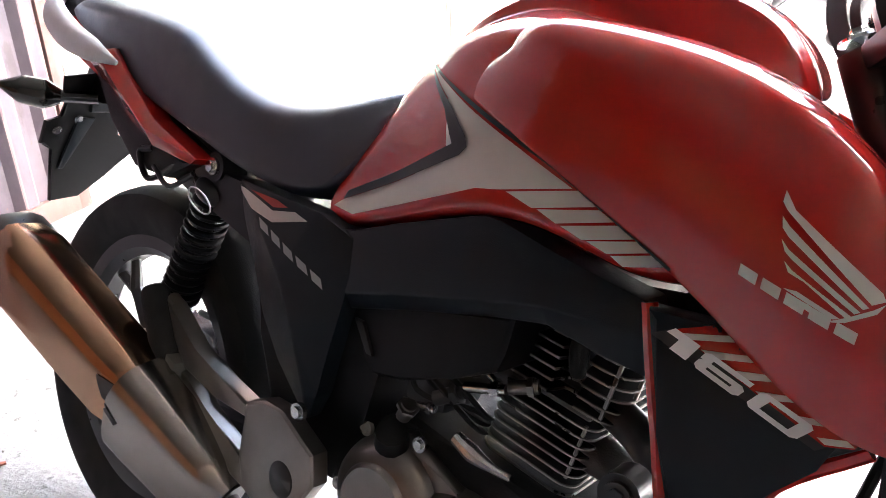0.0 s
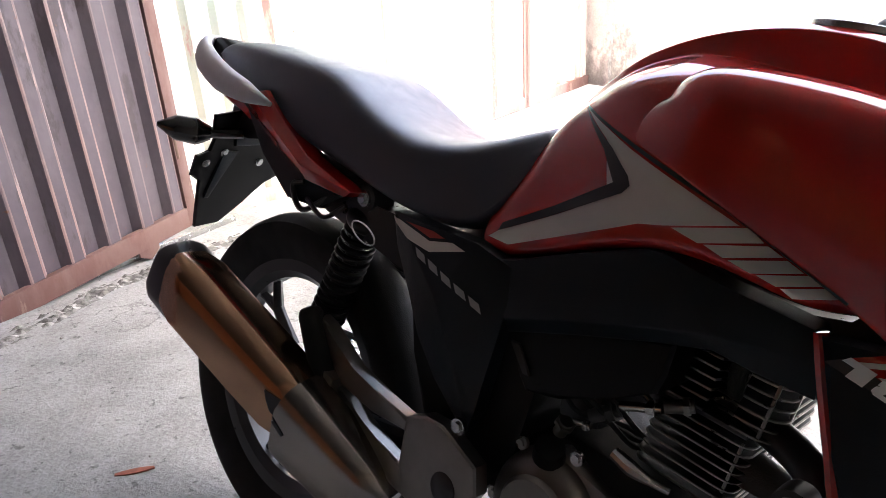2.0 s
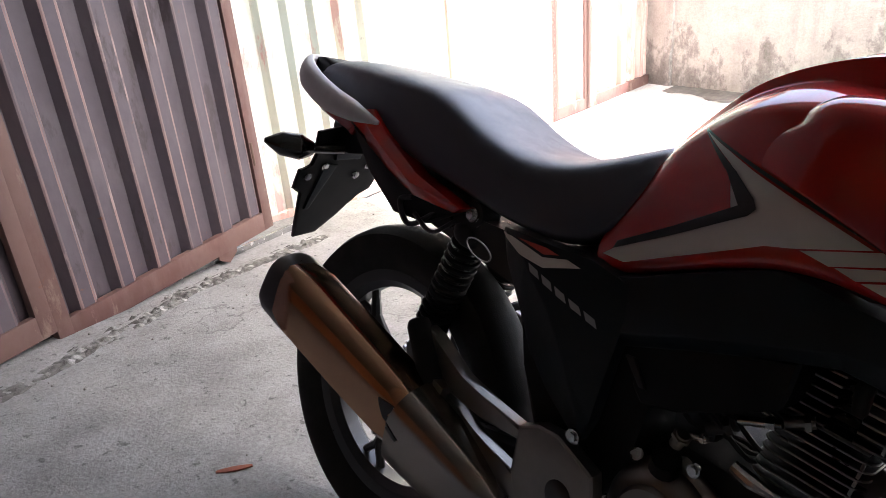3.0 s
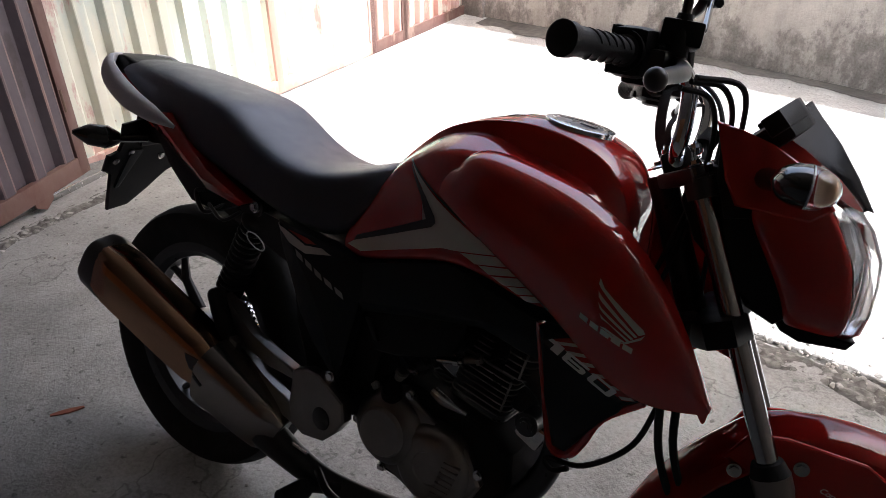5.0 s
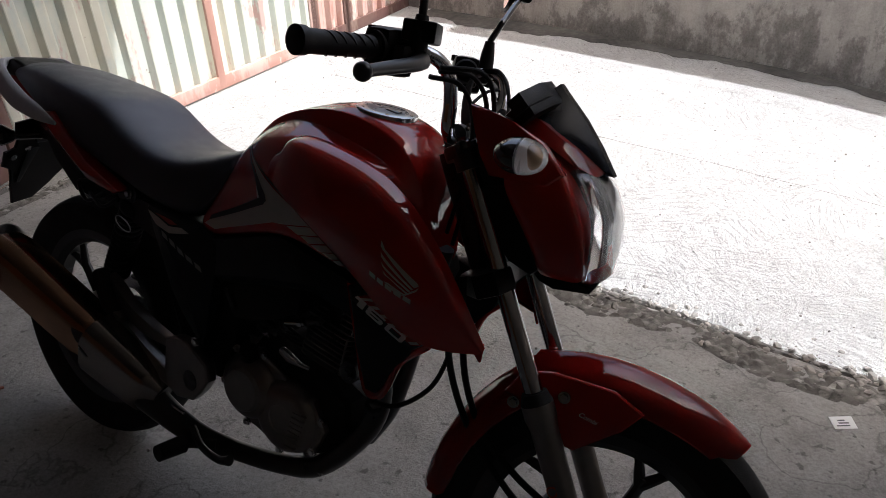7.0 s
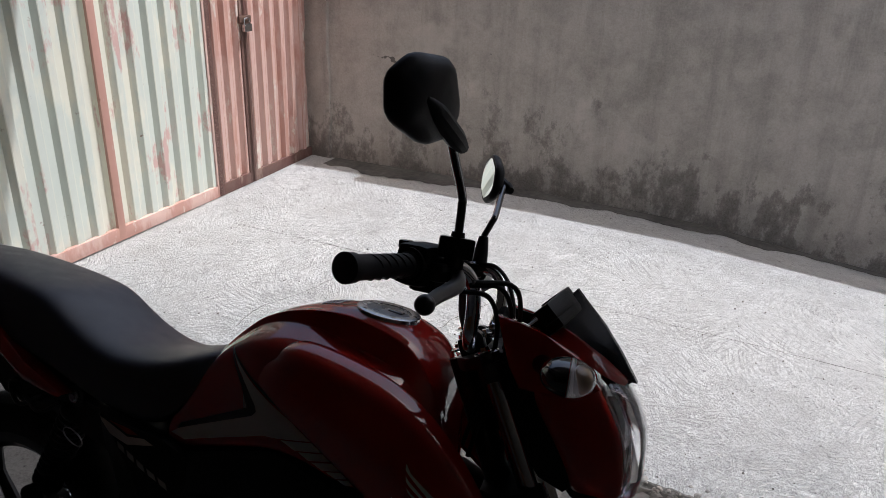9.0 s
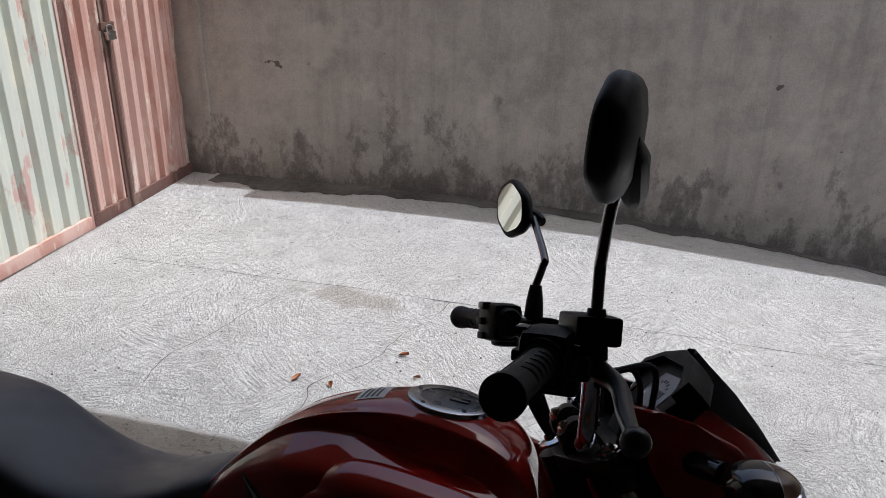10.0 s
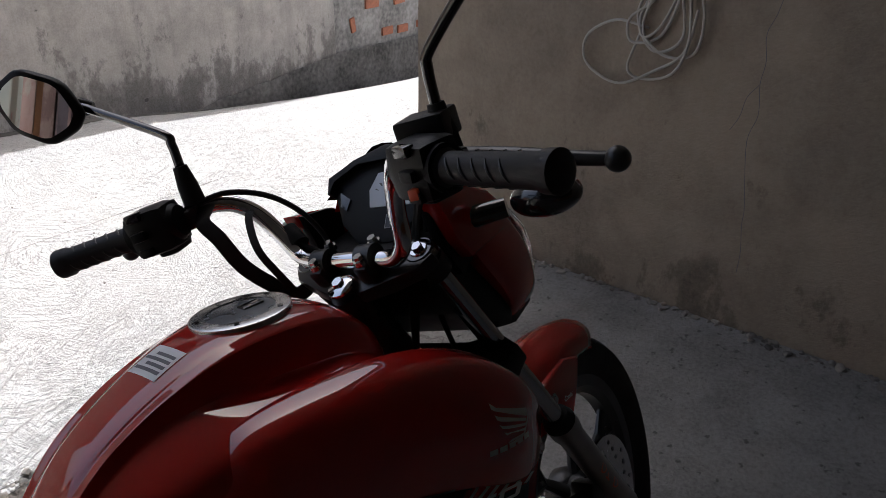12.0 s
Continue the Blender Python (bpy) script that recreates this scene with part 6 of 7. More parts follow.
fpart("cable_tie", bm, RUBBER)
# strap hanging in a loop from the left of the bar
def strap(pts, w, name="strap_loop"):
    path = spline(pts, 10)
    bm, rows = bmesh.new(), []
    for k, p in enumerate(path):
        d = (path[min(k + 1, len(path) - 1)] - path[max(k - 1, 0)]).normalized()
        a = d.cross(Vector((-0.6, -0.6, 0.55))).normalized() * w / 2
        b = a.cross(d).normalized() * 0.0013
        rows.append([p - a - b, p + a - b, p + a + b, p - a + b])
    loft(bm, rows)
    return fpart(name, bm, STRAP, "black woven strap looped on the bar")
strap([(1.03, 0.172, 1.075), (1.004, 0.160, 1.06), (1.003, 0.141, 1.034), (1.010, 0.128, 0.993), (1.028, 0.114, 0.958), (1.051, 0.099, 0.929), (1.072, 0.090, 0.932), (1.091, 0.082, 0.948), (1.095, 0.075, 0.965)], 0.020)
strap([(1.072, 0.142, 1.050), (1.045, 0.125, 1.040), (1.024, 0.104, 1.004), (1.040, 0.098, 0.955), (1.051, 0.099, 0.932)], 0.010, "strap_tail")

# ---- fuel cap, decals and lettering ----
skin = tree_of(tank)
CAPC = skin.ray_cast(Vector((0.898, 0, 1.4)), Vector((0, 0, -1)))[0] + Vector((0, 0, 0.0005))
ct = Matrix.Translation(CAPC) @ Matrix.Rotation(radians(6.0), 4, "Y")
def capper(r0, r1, z0, z1, n=48):
    bm = bmesh.new()
    loft(bm, [[ct @ Vector((r * math.cos(a), r * math.sin(a), z)) for a in np.linspace(0, math.tau, n, endpoint=False)] for r, z in ((r0, z0), (r0, z1 - 0.001), (r0 - 0.002, z1), (r1, z1), (r1, z0))], cap=False)
    return bm
cap = part("fuel_cap", capper(0.056, 0.039, -0.014, 0.001), STEEL, tank, "silver fuel filler ring")
bm = bmesh.new()
loft(bm, [[ct @ Vector((r * math.cos(a), r * math.sin(a), z)) for a in np.linspace(0, math.tau, 40, endpoint=False)] for r, z in ((0.0388, -0.012), (0.0388, 0.0), (0.03, 0.001), (0.001, 0.0015))])
part("cap_lid", bm, CAP_GREY, tank, "grey filler lid")
bm = bmesh.new()
box(bm, ct @ Vector((0.014, 0.0, 0.0015)), (0.026, 0.016, 0.004), ct.to_3x3().to_4x4(), 0.0018)
part("key_flap", bm, GLOSS_BLACK, tank, "dark key flap")
for k in range(5):
    a = k * math.tau / 5 + 0.3
    bm = tube(bmesh.new(), [ct @ Vector((0.0465 * math.cos(a), 0.0465 * math.sin(a), 0.002)), ct @ Vector((0.0465 * math.cos(a), 0.0465 * math.sin(a), 0.0018))], 0.0032, 10, smooth=False)
    part("cap_screw", bm, GLOSS_BLACK, tank)
skin = tree_of(tank, *shrouds)


def decal(name, poly, material, parent, tree, label="", off=0.0014, sides=(-1, 1)):
    for s in sides:
        bm = lay(flat(poly), tree, s, off, 0.006)
        if len(bm.faces):
            part(name, bm, material, parent, label, 60)


# silver flash with a black edge
decal("stripe", [(0.648, 0.870), (0.695, 0.850), (0.732, 0.833), (0.798, 0.806), (0.867, 0.777), (0.789, 0.761), (0.761, 0.757), (0.726, 0.744), (0.579, 0.691), (0.542, 0.694), (0.555, 0.704), (0.640, 0.741), (0.737, 0.785), (0.745, 0.794), (0.740, 0.804), (0.710, 0.830)], DECAL_SILVER, tank, skin, "silver flash")
decal("stripe_edge", [(0.642, 0.874), (0.648, 0.870), (0.710, 0.830), (0.740, 0.804), (0.745, 0.794), (0.737, 0.785), (0.640, 0.741), (0.555, 0.704), (0.559, 0.715), (0.638, 0.752), (0.722, 0.794), (0.727, 0.802), (0.698, 0.827)], DECAL_BLACK, tank, skin, "black edge of the flash", 0.003)
decal("seam_line", [(0.645, 0.874), (0.85, 0.794), (0.979, 0.737), (0.975, 0.732), (0.848, 0.789), (0.647, 0.870)], DECAL_BLACK, tank, skin)
for bar in ([(0.799, 0.761), (0.876, 0.777), (0.892, 0.766), (0.830, 0.752)], [(0.836, 0.752), (0.896, 0.764), (0.911, 0.757), (0.858, 0.744)], [(0.863, 0.743), (0.915, 0.755), (0.931, 0.747), (0.886, 0.736)],
            [(0.891, 0.736), (0.935, 0.746), (0.950, 0.740), (0.911, 0.730)], [(0.915, 0.729), (0.954, 0.739), (0.970, 0.733), (0.926, 0.722)]):
    decal("stripe_bar", bar, DECAL_SILVER, tank, skin)
# plain wing-shaped mark and plain bars in place of the maker's name
for f in ([(1.042, 0.804), (1.042, 0.796), (1.046, 0.791), (1.107, 0.742), (1.114, 0.746), (1.111, 0.751), (1.051, 0.792)], [(1.044, 0.787), (1.046, 0.779), (1.051, 0.774), (1.103, 0.738), (1.106, 0.740), (1.050, 0.781)],
          [(1.047, 0.772), (1.051, 0.764), (1.056, 0.760), (1.099, 0.734), (1.102, 0.736), (1.053, 0.766)], [(1.052, 0.758), (1.056, 0.751), (1.067, 0.747), (1.095, 0.730), (1.098, 0.732), (1.058, 0.753)],
          [(1.055, 0.740), (1.064, 0.740), (1.092, 0.729), (1.088, 0.7275)], [(1.062, 0.733), (1.072, 0.7335), (1.086, 0.7265), (1.082, 0.725)], [(1.084, 0.7245), (1.095, 0.727), (1.111, 0.737), (1.1145, 0.7445), (1.109, 0.7395), (1.096, 0.731)]):
    decal("wing_feather", [(x + 0.005, z + 0.007) for x, z in f], DECAL_SILVER, shrouds[0], skin)
for k in range(5):
    x, z = 1.030 + 0.0165 * k, 0.7560 - 0.0056 * k
    decal("name_bar", [(x, z), (x + 0.013, z - 0.0043), (x + 0.0125, z - 0.0125), (x - 0.0005, z - 0.0080)], DECAL_SILVER, shrouds[0], skin)
pan = tree_of(*lower_panels)
decal("panel_field", [(0.984, 0.688), (1.017, 0.702), (1.128, 0.6495), (1.105, 0.643)], RED, lower_panels[0], pan, "red field", 0.001)
decal("panel_line", [(0.966, 0.679), (0.984, 0.688), (1.107, 0.643), (1.101, 0.638)], DECAL_BLACK, lower_panels[0], pan, "", 0.0014)
for bar in ([(0.986, 0.686), (1.027, 0.697), (1.034, 0.694), (0.997, 0.684)], [(1.009, 0.680), (1.048, 0.688), (1.054, 0.685), (1.018, 0.676)], [(1.031, 0.672), (1.066, 0.680), (1.072, 0.677), (1.040, 0.668)],
            [(1.054, 0.664), (1.086, 0.671), (1.091, 0.669), (1.062, 0.660)], [(1.078, 0.656), (1.105, 0.662), (1.110, 0.659), (1.087, 0.653)], [(1.10, 0.648), (1.118, 0.653), (1.124, 0.650), (1.106, 0.645)]):
    decal("panel_bar", bar, DECAL_SILVER, lower_panels[0], pan, "", 0.0022)
NUM = [Vector(p) for p in ((0.975, 0, 0.676), (1.087, 0, 0.640), (0.983, 0, 0.691), (1.099, 0, 0.654))]


def numeral(strokes):
    """Slanted strokes in a unit band, each a four-cornered plate, laid on the panel."""
    bm = bmesh.new()
    for quad in strokes:
        bm.faces.new([bm.verts.new(NUM[0].lerp(NUM[1], u).lerp(NUM[2].lerp(NUM[3], u), v)) for u, v in quad])
    return lay(bm, pan, -1, 0.003, 0.02)


def hollow(u0, u1, v0, v1, w=0.075, h=0.24):
    """The four strokes of a closed loop with cut corners."""
    c = 0.03
    return [[(u0 + c, v0), (u1 - c, v0), (u1 - w, v0 + h), (u0 + w, v0 + h)], [(u1 - c, v0), (u1, v0 + h * 0.6), (u1, v1 - h * 0.6), (u1 - c, v1), (u1 - w, v1 - h), (u1 - w, v0 + h)],
            [(u1 - c, v1), (u0 + c, v1), (u0 + w, v1 - h), (u1 - w, v1 - h)], [(u0 + c, v1), (u0, v1 - h * 0.6), (u0, v0 + h * 0.6), (u0 + c, v0), (u0 + w, v0 + h), (u0 + w, v1 - h)]]


for strokes in ([[(0.09, 0), (0.22, 0), (0.22, 1), (0.10, 1)], [(0.0, 0.62), (0.10, 0.62), (0.10, 1), (0.03, 1)]],
                hollow(0.27, 0.60, 0.0, 0.60) + [[(0.27, 0.55), (0.345, 0.55), (0.345, 0.76), (0.27, 0.86)], [(0.27, 0.86), (0.345, 0.76), (0.60, 0.76), (0.60, 1), (0.30, 1)]],
                hollow(0.66, 1.0, 0.0, 1.0)):
    part("number_mark", numeral(strokes), DECAL_WHITE, lower_panels[0], "bold white numeral", 60)
cov = tree_of(*covers)
for k in range(5):
    x, z = 0.441 + 0.0262 * k, 0.657 - 0.0098 * k
    decal("name_letter_bar", [(x, z), (x + 0.019, z - 0.0068), (x + 0.025, z - 0.0185), (x + 0.006, z - 0.012)], DECAL_GREY, covers[0], cov)
decal("cover_flash", [(0.362, 0.688), (0.396, 0.686), (0.463, 0.670), (0.505, 0.677), (0.530, 0.671), (0.467, 0.656), (0.42, 0.664)], DECAL_SILVER, covers[0], cov, "silver flash")
decal("cover_flash_red", [(0.41, 0.686), (0.463, 0.674), (0.49, 0.679), (0.466, 0.684)], DECAL_RED, covers[0], cov)
bm = tube(bmesh.new(), [(0.395 + 0.02 * math.cos(a) * 1.2, -0.1795, 0.668 + 0.012 * math.sin(a) - 0.35 * 0.02 * math.cos(a)) for a in np.linspace(0, math.tau, 25)], 0.0012, 6, 1, smooth=False)
part("oval_badge", bm, DECAL_GREY, covers[0])
# warning label on the tank
def label_on_tank(x0, x1, y0, y1, m, nm, up, parent):
    bm = bmesh.new()
    rows = []
    for i in range(7):
        row = []
        for j in range(7):
            x, y = x0 + (x1 - x0) * i / 6, y0 + (y1 - y0) * j / 6
            h = skin.ray_cast(Vector((x, y, 1.4)), Vector((0, 0, -1)))[0]
            row.append(bm.verts.new((x, y, h.z + up)))
        rows.append(row)
    for a, b in zip(rows, rows[1:]):
        for j in range(6):
            bm.faces.new((a[j], a[j + 1], b[j + 1], b[j]))
    return part(nm, bm, m, parent, "", 60)
sticker = label_on_tank(0.775, 0.815, -0.026, 0.03, PAPER, "warning_label", 0.0008, tank)
sticker["label"] = "white printed warning label"
for k in range(4):
    label_on_tank(0.781 + 0.007 * k, 0.785 + 0.007 * k, -0.022, 0.026 - 0.012 * (k % 2), PLATE_INK, "print_bar", 0.0014, tank)


def word_turned(name, text, size, at, turn, material, parent, slant, stretch):
    """Lettering laid in the turned front frame."""
    bm = letters(text, size, at, turn, slant, stretch)
    y = -0.0735
    for v in bm.verts:
        v.co.y = y
    part(name, steered(bm), material, parent)


word_turned("lettering", "Combi", 0.0115, (1.352, 0.566), -13, DECAL_WHITE, guard, 0.35, 1.0)
for k, ch in enumerate("OTO"):
    bm = letters(ch, 0.026, (0, 0), 0, 0, 1.0)
    dn = (Vector((1.412, 0, 0.305)) - Vector((1.272, 0, 0.575))).normalized()
    o = Vector((1.338, -0.1165, 0.455)) + dn * 0.028 * k
    for v in bm.verts:
        v.co = o + dn * v.co.x + Vector((dn.z * -1, 0, dn.x)) * (v.co.z - 0.009) * -1 + Vector((0, -0.0 + 0.006 * ((v.co.z - 0.009) / 0.012) ** 2, 0))
    part("fork_letter", steered(bm), ORANGE, bike)

# ---- small things about the place ----
def on_slab(x, y):
    return slab_z(x, y) + 0.001


def rough_band(name, pts, w0, w1, label):
    """A strip of broken, pebbly concrete along a line of plan points."""
    bm, path = bmesh.new(), spline([(x, y, 0) for x, y in pts], 80)
    rows = []
    for i, p in enumerate(path):
        d = (path[min(i + 1, len(path) - 1)] - path[max(i - 1, 0)]).normalized()
        nrm = Vector((-d.y, d.x, 0))
        ragged = 0.035 * noise.noise((p.x * 3, p.y * 3, 7)) + 0.02 * noise.noise((p.x * 11, p.y * 11, 3))
        row = []
        for k in range(23):
            f = k / 22
            q = p + nrm * ((w0 + ragged) * (1 - f) + (w1 + ragged * 0.4) * f)
            base = slab_z(q.x, q.y) if q.y < edge_line(q.x) else ground_z(q.x, q.y)
            edge = min(1, 6 * f, 6 * (1 - f))
            lump = noise.voronoi((q.x * 26, q.y * 26, 0.3))[0]
            h = 0.012 * noise.noise((q.x * 9, q.y * 9, 1)) + 0.007 * noise.noise((q.x * 40, q.y * 40, 2)) + 0.014 * max(0.0, lump[1] - lump[0] - 0.1) + 0.004
            h -= 0.022 * math.exp(-((f - 0.78 - 0.1 * noise.noise((q.x * 6, 2, 0))) / 0.07) ** 2)
            row.append(bm.verts.new((q.x, q.y, base + h * edge - 0.006 * (1 - edge))))
        rows.append(row)
    for a, b in zip(rows, rows[1:]):
        for k in range(22):
            bm.faces.new((a[k], a[k + 1], b[k + 1], b[k]))
    return thing(name, bm, BROKEN, label, "broken concrete", kind="structure", smooth=30)


# dirt colour, set this dark to deepen the shade by the far wall
ALGAE = mat("soil and algae film", (0.085, 0.08, 0.073), 0.9, var=0.6, scale=25, bump=0.8, bump_scale=80)
BROKEN = mat("broken concrete", (0.21, 0.20, 0.185), 0.95)
n, link, b = nodes_of(BROKEN)
v = stretched(n, link, (1, 1, 1))
grit = n.new("ShaderNodeTexVoronoi")
grit.inputs["Scale"].default_value, grit.inputs["Randomness"].default_value = 42.0, 1.0
link(v, grit.inputs["Vector"])
tone = n.new("ShaderNodeRGBToBW")
link(grit.outputs["Color"], tone.inputs[0])
col = ramp_node(n, link, tone.outputs[0], [(0.25, (0.10, 0.095, 0.085)), (0.5, (0.20, 0.19, 0.175)), (0.72, (0.30, 0.29, 0.27)), (0.85, (0.46, 0.45, 0.42))])
col = mix_node(n, link, 0.75, col, ramp_node(n, link, grit.outputs["Distance"], [(0.35, (1, 1, 1)), (0.75, (0.3, 0.3, 0.3))]), "MULTIPLY")
dirt = ramp_node(n, link, noise_node(n, link, v, 7.0, 8, 0.7), [(0.42, (0, 0, 0)), (0.58, (0.85, 0.85, 0.85))])
col = mix_node(n, link, dirt, col, (0.115, 0.108, 0.098))
link(col, b.inputs["Base Color"])
bump_node(n, link, b, noise_node(n, link, v, 150.0, 6, 0.7), 1.0, 0.004)
rough_band("broken_edge", [(0.18, 1.385), (0.45, 1.37), (1.0, 1.36), (1.5, 1.34), (2.0, 1.36), (2.5, 1.37)], -0.15, 0.05, "crumbling rim of the slab")
rough_band("broken_kerb", [(-1.05, -0.75), (-1.20, -0.42), (-1.36, -0.14), (-1.53, 0.18), (-1.64, 0.52), (-1.74, 0.85)], -0.04, 0.07, "crumbling concrete strip before the gate track")

# steel track under the folded leaf
bm = bmesh.new()
bar_between(bm, (-1.30, -0.76), (-1.985, 0.87), 0.0, 0.03, 0.012)
for v in bm.verts:
    v.co.z += slab_z(v.co.x, v.co.y)
thing("gate_track", bm, STEEL, "thin steel floor track of the folding gate", "track", kind="structure")

# leaf furniture: hinge, foot bracket, padlock
bm = bmesh.new()
rod(bm, (-1.815, 0.59, 0.24), (-1.815, 0.59, 0.34), 0.012)
part("hinge", bm, RUST, folded, "small rusty hinge")
bm = bmesh.new()
prism(bm, [(-0.06, 0.06), (0.06, 0.06), (0.05, -0.02), (0.0, -0.05), (-0.05, -0.02)], -0.006, 0.006, 0.003)
bmesh.ops.transform(bm, matrix=Matrix.Translation((-1.72, 0.36, -0.06)) @ Matrix.Rotation(math.atan2(0.95, -0.388), 4, "Z"), verts=bm.verts)
part("roller_plate", bm, GATE_FRAME, folded, "rust-red roller plate")
lx, ly = on_gate(0.757)
bm = bmesh.new()
box(bm, (lx + 0.075, ly, 0.93), (0.03, 0.075, 0.055), None, 0.006)
lock = thing("padlock", bm, STEEL, "steel padlock hanging on the pink gate", "padlock")
bm = tube(bmesh.new(), [(lx + 0.075, ly - 0.025, 0.95), (lx + 0.075, ly - 0.022, 0.99), (lx + 0.075, ly + 0.022, 0.99), (lx + 0.075, ly + 0.025, 0.95)], 0.005, 8)
part("shackle", bm, STEEL, lock)
bm = bmesh.new()
box(bm, (lx + 0.055, ly + 0.0, 0.985), (0.02, 0.12, 0.05), None, 0.004)
part("hasp", bm, RUST, lock)

# litter on the floor
def chip(x, y, length, turn, z=None):
    bm = bmesh.new()
    n = 5
    loft(bm, [[(length * (k / (n - 1) - 0.5), (0.007 * math.sin(math.pi * (k + 0.6) / n)) * sg, h) for sg, h in ((-1, 0.0), (-1, 0.004), (1, 0.006), (1, 0.0))] for k in range(n)])
    bmesh.ops.transform(bm, matrix=Matrix.Translation((x, y, on_slab(x, y))) @ Matrix.Rotation(radians(turn), 4, "Z"), verts=bm.verts)
    return thing("wood_splinter", bm, WOOD, "reddish wood splinter on the garage floor", "splinter", "wood splinters")
chip(-0.340, -0.231, 0.085, 62)
chip(-0.10, 0.18, 0.035, 20)
bm = bmesh.new()
box(bm, (0, 0, 0.003), (0.062, 0.042, 0.003), None, 0.0008)
bmesh.ops.transform(bm, matrix=Matrix.Translation((1.667, 1.112, on_slab(1.667, 1.112))) @ Matrix.Rotation(radians(38), 4, "Z") @ Matrix.Rotation(radians(5), 4, "X"), verts=bm.verts)
card = thing("paper_card", bm, PAPER, "small printed white card lying on the floor", "paper")
for k in range(3):
    bm = bmesh.new()
    box(bm, (-0.004 + 0.004 * (k % 2), -0.011 + 0.009 * k, 0.005), (0.036 - 0.008 * k, 0.004, 0.0006))
    bmesh.ops.transform(bm, matrix=Matrix.Translation((1.667, 1.112, on_slab(1.667, 1.112))) @ Matrix.Rotation(radians(38), 4, "Z") @ Matrix.Rotation(radians(5), 4, "X"), verts=bm.verts)
    part("print_bar", bm, PLATE_INK, card)


def leaf(x, y, size, turn):
    bm = bmesh.new()
    rows = []
    for k in range(6):
        f = k / 5
        w = size * 0.3 * math.sin(math.pi * min(1, f + 0.05))
        rows.append([(size * (f - 0.5), -w, 0.008 + 0.012 * math.sin(3 * f)), (size * (f - 0.5), 0, 0.003), (size * (f - 0.5), w, 0.012 * f + 0.005)])
    loft(bm, rows, cap=False, closed=False)
    bmesh.ops.transform(bm, matrix=Matrix.Translation((x, y, ground_z(x, y) + 0.002)) @ Matrix.Rotation(radians(turn), 4, "Z"), verts=bm.verts)
    thing("dry_leaf", bm, LEAF, "curled dry brown leaf on the sunlit concrete", "leaf", "dry leaves")
for x, y, s, t in ((0.10, 2.12, 0.045, 20), (-0.26, 1.80, 0.05, 70), (-0.10, 1.79, 0.035, 130), (0.22, 1.95, 0.03, 10)):
    leaf(x, y, s, t)
bm = bmesh.new()
for k in range(260):
    x, y = random.uniform(-2.2, 2.4), random.uniform(-1.0, 4.6)
    z = slab_z(x, y) if y < edge_line(x) else ground_z(x, y)
    vs = bmesh.ops.create_icosphere(bm, subdivisions=1, radius=random.uniform(0.002, 0.006))["verts"]
    bmesh.ops.translate(bm, vec=(x, y, z + 0.002), verts=vs)
thing("grit", bm, STONE, "scattered grit on the concrete", "grit", kind="stuff", smooth=0)

# coil of cable on a hook on the brown wall
def on_wall(y, z, out=0.012):
    return (side_x(y + 0.035) - out, y + 0.035, z + 0.085)
bm = tube(bmesh.new(), [on_wall(0.585, 2.4), on_wall(0.58, 1.8), on_wall(0.582, 1.3), on_wall(0.60, 1.14, 0.02), on_wall(0.605, 1.05, 0.03)], 0.0042, 8)
coil = thing("hanging_cable", bm, CABLE, "loose coil of grey cable hanging on the brown wall", "cable")
loops = [
    [(0.60, 1.10), (0.54, 1.0), (0.50, 0.90), (0.515, 0.80), (0.60, 0.78), (0.67, 0.84), (0.655, 0.95), (0.61, 1.06)],
    [(0.61, 1.08), (0.57, 0.95), (0.555, 0.84), (0.60, 0.79), (0.65, 0.80), (0.70, 0.88), (0.66, 0.98), (0.605, 1.07)],
    [(0.60, 1.05), (0.65, 0.93), (0.72, 0.86), (0.70, 0.80), (0.62, 0.83), (0.58, 0.95), (0.60, 1.04)],
    [(0.66, 0.845), (0.76, 0.85), (0.84, 0.80), (0.862, 0.735), (0.82, 0.69), (0.72, 0.672), (0.62, 0.73), (0.54, 0.80), (0.52, 0.92)],
    [(0.68, 0.83), (0.70, 0.72), (0.64, 0.70), (0.56, 0.74), (0.53, 0.84), (0.56, 0.98)],
    [(0.60, 1.09), (0.585, 0.98), (0.62, 0.86), (0.665, 0.82), (0.69, 0.87), (0.65, 0.97)]]
for k, lp in enumerate(loops):
    part("cable_loop", tube(bmesh.new(), [on_wall(y, z, 0.014 + 0.006 * ((k + i) % 3)) for i, (y, z) in enumerate(lp)], 0.0042, 8, 8), CABLE, coil)
bm = tube(bmesh.new(), [on_wall(0.60, 1.12, -0.01), on_wall(0.60, 1.12, 0.04), on_wall(0.60, 1.15, 0.05)], 0.004, 8)
part("hook", bm, RUST, coil)

# hairline cracks in the brown wall
for run in ([(0.35, 1.62), (0.342, 1.30), (0.356, 1.053), (0.374, 0.973), (0.359, 0.903), (0.36, 0.842), (0.345, 0.76), (0.357, 0.682), (0.332, 0.552), (0.316, 0.48), (0.312, 0.431), (0.296, 0.35), (0.292, 0.28)],
            [(0.36, 0.842), (0.385, 0.80), (0.392, 0.745), (0.41, 0.70)]):
    bm = tube(bmesh.new(), [(side_x(y) + 0.0002, y, z) for y, z in run], 0.0011, 5, 5)
    thing("wall_crack", bm, PLATE_INK, "thin dark crack in the brown render", "crack", kind="structure")

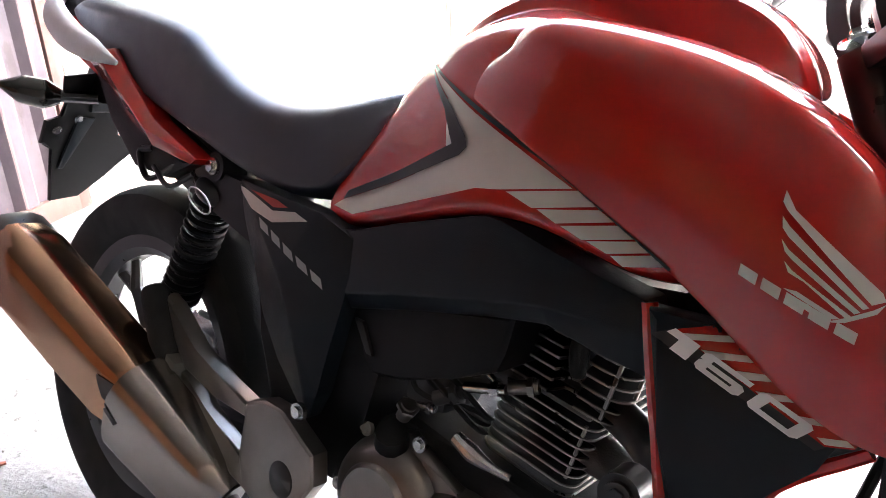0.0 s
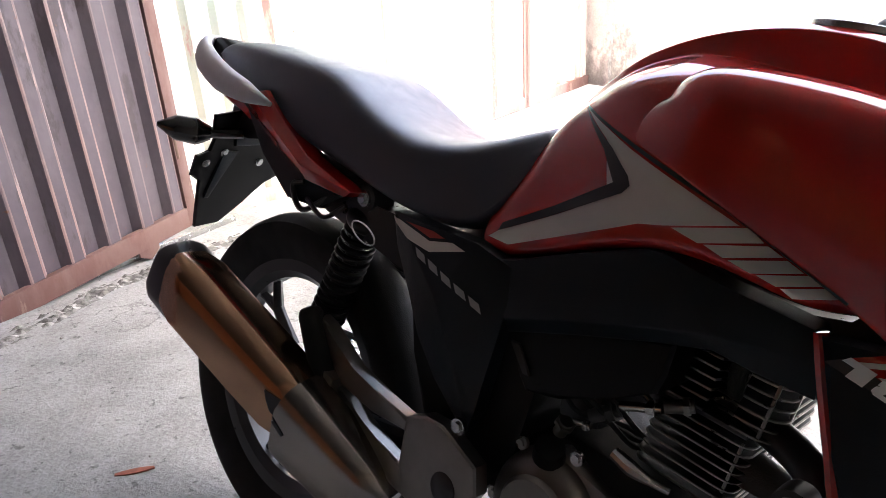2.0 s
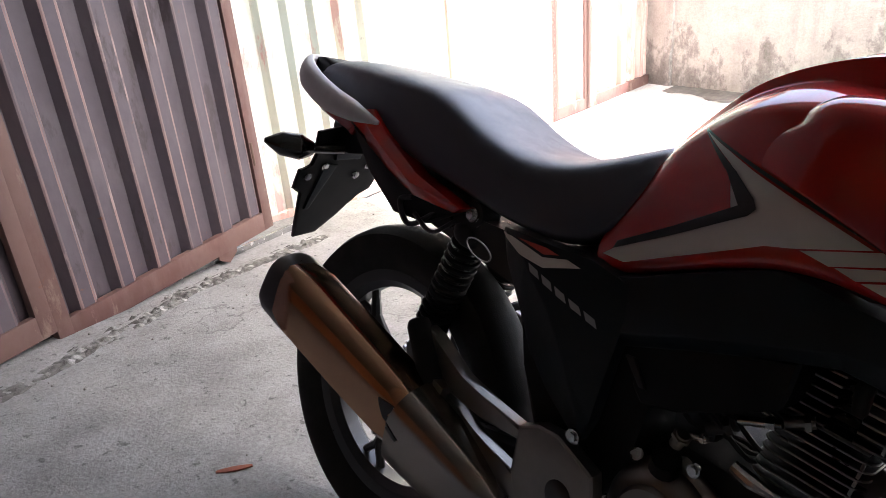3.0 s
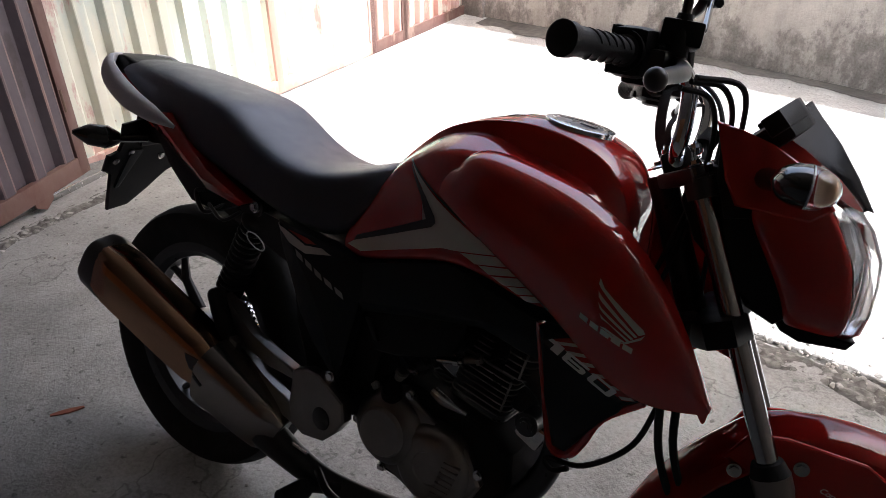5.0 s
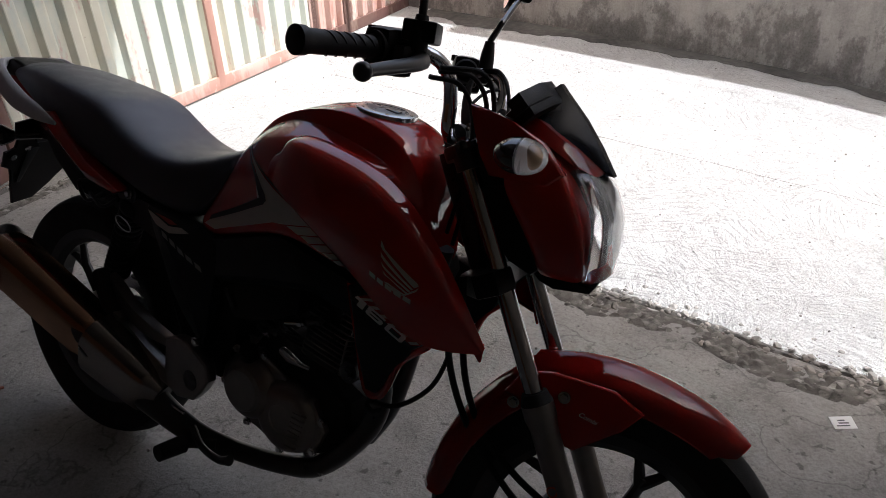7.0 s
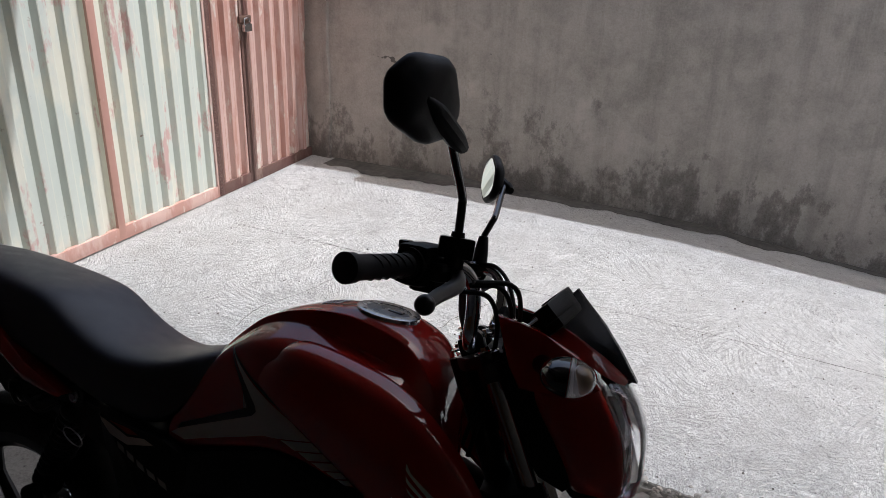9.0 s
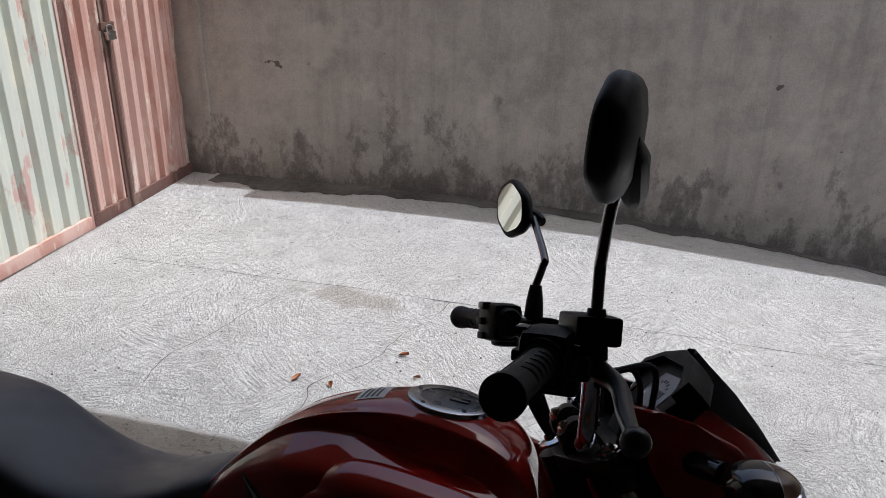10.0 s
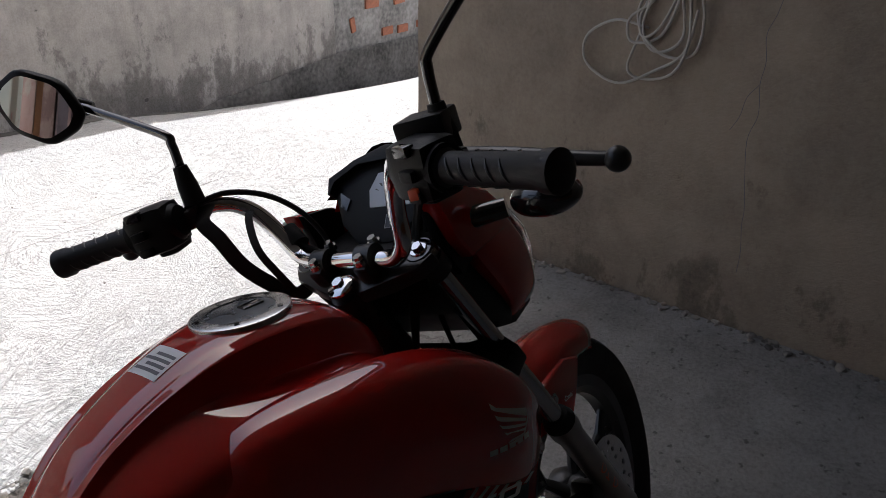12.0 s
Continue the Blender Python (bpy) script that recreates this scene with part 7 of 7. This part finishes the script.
# joint across the yard, half filled with dirt
bm = bmesh.new()
rows = []
for k in range(160):
    x = -1.9 + 0.026 * k
    y = 2.74 + 0.02 * x + 0.02 * noise.noise((x * 1.3, 8, 0)) + 0.006 * noise.noise((x * 9, 2, 0))
    w = 0.0028 * max(0.15, 0.8 + noise.noise((x * 5, 4, 4)))
    rows.append([(x, y - w, ground_z(x, y - w) + 0.0035 + 0.003 * noise.noise((x * 1.5, y * 1.5, 0))), (x, y + w, ground_z(x, y + w) + 0.0035 + 0.003 * noise.noise((x * 1.5, y * 1.5, 0)))])
loft(bm, rows, cap=False, closed=False)
thing("yard_joint", bm, ALGAE, "thin dirty joint between two pours of concrete", "joint", kind="structure")

# wandering cracks in the yard
for run in ([(-0.86, 1.60), (-0.90, 1.82), (-0.83, 2.05), (-0.80, 2.28), (-0.74, 2.52)], [(-0.20, 1.42), (-0.14, 1.62), (-0.17, 1.80), (-0.02, 2.02), (0.02, 2.30), (0.10, 2.52), (0.13, 2.74)]):
    bm, rows = bmesh.new(), []
    for p in spline([(x, y, 0) for x, y in run], 14):
        x = p.x + 0.012 * noise.noise((p.y * 14, p.x * 6, 1))
        w = 0.0018 * max(0.2, 0.9 + noise.noise((p.y * 7, 3, 2)))
        z = ground_z(x, p.y) + 0.0035 + 0.003 * noise.noise((x * 1.5, p.y * 1.5, 0))
        rows.append([(x - w, p.y, z), (x + w, p.y, z)])
    loft(bm, rows, cap=False, closed=False)
    thing("yard_crack", bm, ALGAE, "thin dark crack wandering across the concrete yard", "crack", kind="structure")

# bent reinforcing bars at the foot of the corner
def zfoot(y):
    return slab_z(2.4, y) - 0.02
bm = tube(bmesh.new(), [(2.275, 1.44, zfoot(1.44)), (2.285, 1.435, 0.10), (2.295, 1.425, 0.195), (2.32, 1.41, 0.21), (2.355, 1.385, 0.17), (2.365, 1.38, 0.08), (2.365, 1.375, zfoot(1.4))], 0.0065, 8)
thing("rebar_loop", bm, RUST, "bent rusty reinforcing bar at the wall's foot", "rebar", "rebars")
bm = tube(bmesh.new(), [(2.40, 1.32, zfoot(1.3)), (2.405, 1.33, 0.06), (2.41, 1.33, 0.17)], 0.0065, 8)
thing("rebar_stub", bm, RUST, "straight rusty reinforcing bar stub by the wall", "rebar", "rebars")
# crumbled footing along the brown wall and below the corner
def at_wall_foot(k):
    y = -1.6 + 3.1 * random.random()
    return side_x(y) - abs(random.gauss(0, 0.02)), y, slab_z(2.45, y) + 0.003
rubble("wall_rubble", 380, at_wall_foot, (0.003, 0.016), MORTAR, "crumbs of mortar along the wall's foot")
def at_corner(k):
    x, y = 2.40 + random.gauss(0, 0.06), 1.50 + random.gauss(0, 0.06)
    return x, y, ground_z(x, y) + 0.004
rubble("corner_rubble", 60, at_corner, (0.006, 0.03), BROKEN, "broken mortar lumps at the chipped corner")

# film of soil and algae along the far wall's foot, also painting its shade darker
bm = bmesh.new()
rows = []
for i in range(330):
    x = -2.25 + i * 0.025
    reach = 0.20 + 0.16 * noise.noise((x * 0.9, 3.3, 0)) + 0.09 * noise.noise((x * 3.7, 8.1, 0)) + 0.04 * noise.noise((x * 15, 1.2, 0))
    rows.append([bm.verts.new((x, wall_y(x) + 0.01 - max(0.04, reach) * f, ground_z(x, wall_y(x) + 0.01 - max(0.04, reach) * f) + 0.008 - 0.005 * f)) for f in (0, 0.25, 0.5, 0.75, 1)])
for a, b2 in zip(rows, rows[1:]):
    for k in range(4):
        bm.faces.new((a[k], a[k + 1], b2[k + 1], b2[k]))
bmesh.ops.recalc_face_normals(bm, faces=bm.faces)
thing("soil_film", bm, ALGAE, "film of soil and algae, darkened to deepen the shade at the wall's foot", "dirt", kind="stuff")

# rubble footing that widens towards the street, below the far wall
bm = bmesh.new()
rows = []
for i in range(60):
    x = 3.38 + i * 0.09
    f = wall_foot(x)
    top = f + 0.02 + 0.235 * min(x - 3.38, 1.9) + 0.10 * max(0, x - 5.28)
    rows.append([(x, wall_y(x) - 0.03 - 0.06 * k / 7 * (1 - k / 9) + 0.015 * noise.noise((x * 6, k, 0)), f - 0.05 + (top - f + 0.05) * (1 - k / 7) + 0.02 * noise.noise((x * 5, k * 2, 3))) for k in range(8)])
loft(bm, rows, cap=False, closed=False)
bmesh.ops.solidify(bm, geom=bm.faces, thickness=0.1)
thing("wall_footing", bm, STONE, "rough rubble footing at the base of the far wall", "footing", kind="structure", smooth=25)
# bare bricks that show through the mortar
BX = bpy.data.meshes.new("brick")
bm = bmesh.new()
box(bm, (0, 0, 0), (0.19, 0.03, 0.085), None, 0.006)
bm.to_mesh(BX)
bm.free()
BX.materials.append(BRICK)
for x, z, w, turn in ((5.50, -0.545, 0.8, 1.4), (5.82, -0.375, 1.15, 0.05), (5.79, -0.19, 0.9, 0.1), (6.08, -0.72, 1.0, 0.05), (6.36, -0.75, 1.0, 0.06), (6.72, -0.76, 0.9, 0.06), (6.30, -0.42, 1.0, 0.0), (6.15, 0.05, 1.0, 0.05), (5.77, 0.38, 1.0, 0.0), (5.62, 0.86, 1.1, 0.02), (6.5, 0.5, 1.1, 0.02)):
    o = new("brick", BX)
    o.matrix_world = Matrix.Translation((x, wall_y(x) + 0.004, z)) @ Matrix.Rotation(math.atan(0.179), 4, "Z") @ Matrix.Rotation(turn, 4, "Y") @ Matrix.Scale(w, 4)
    o.parent = brick_wall
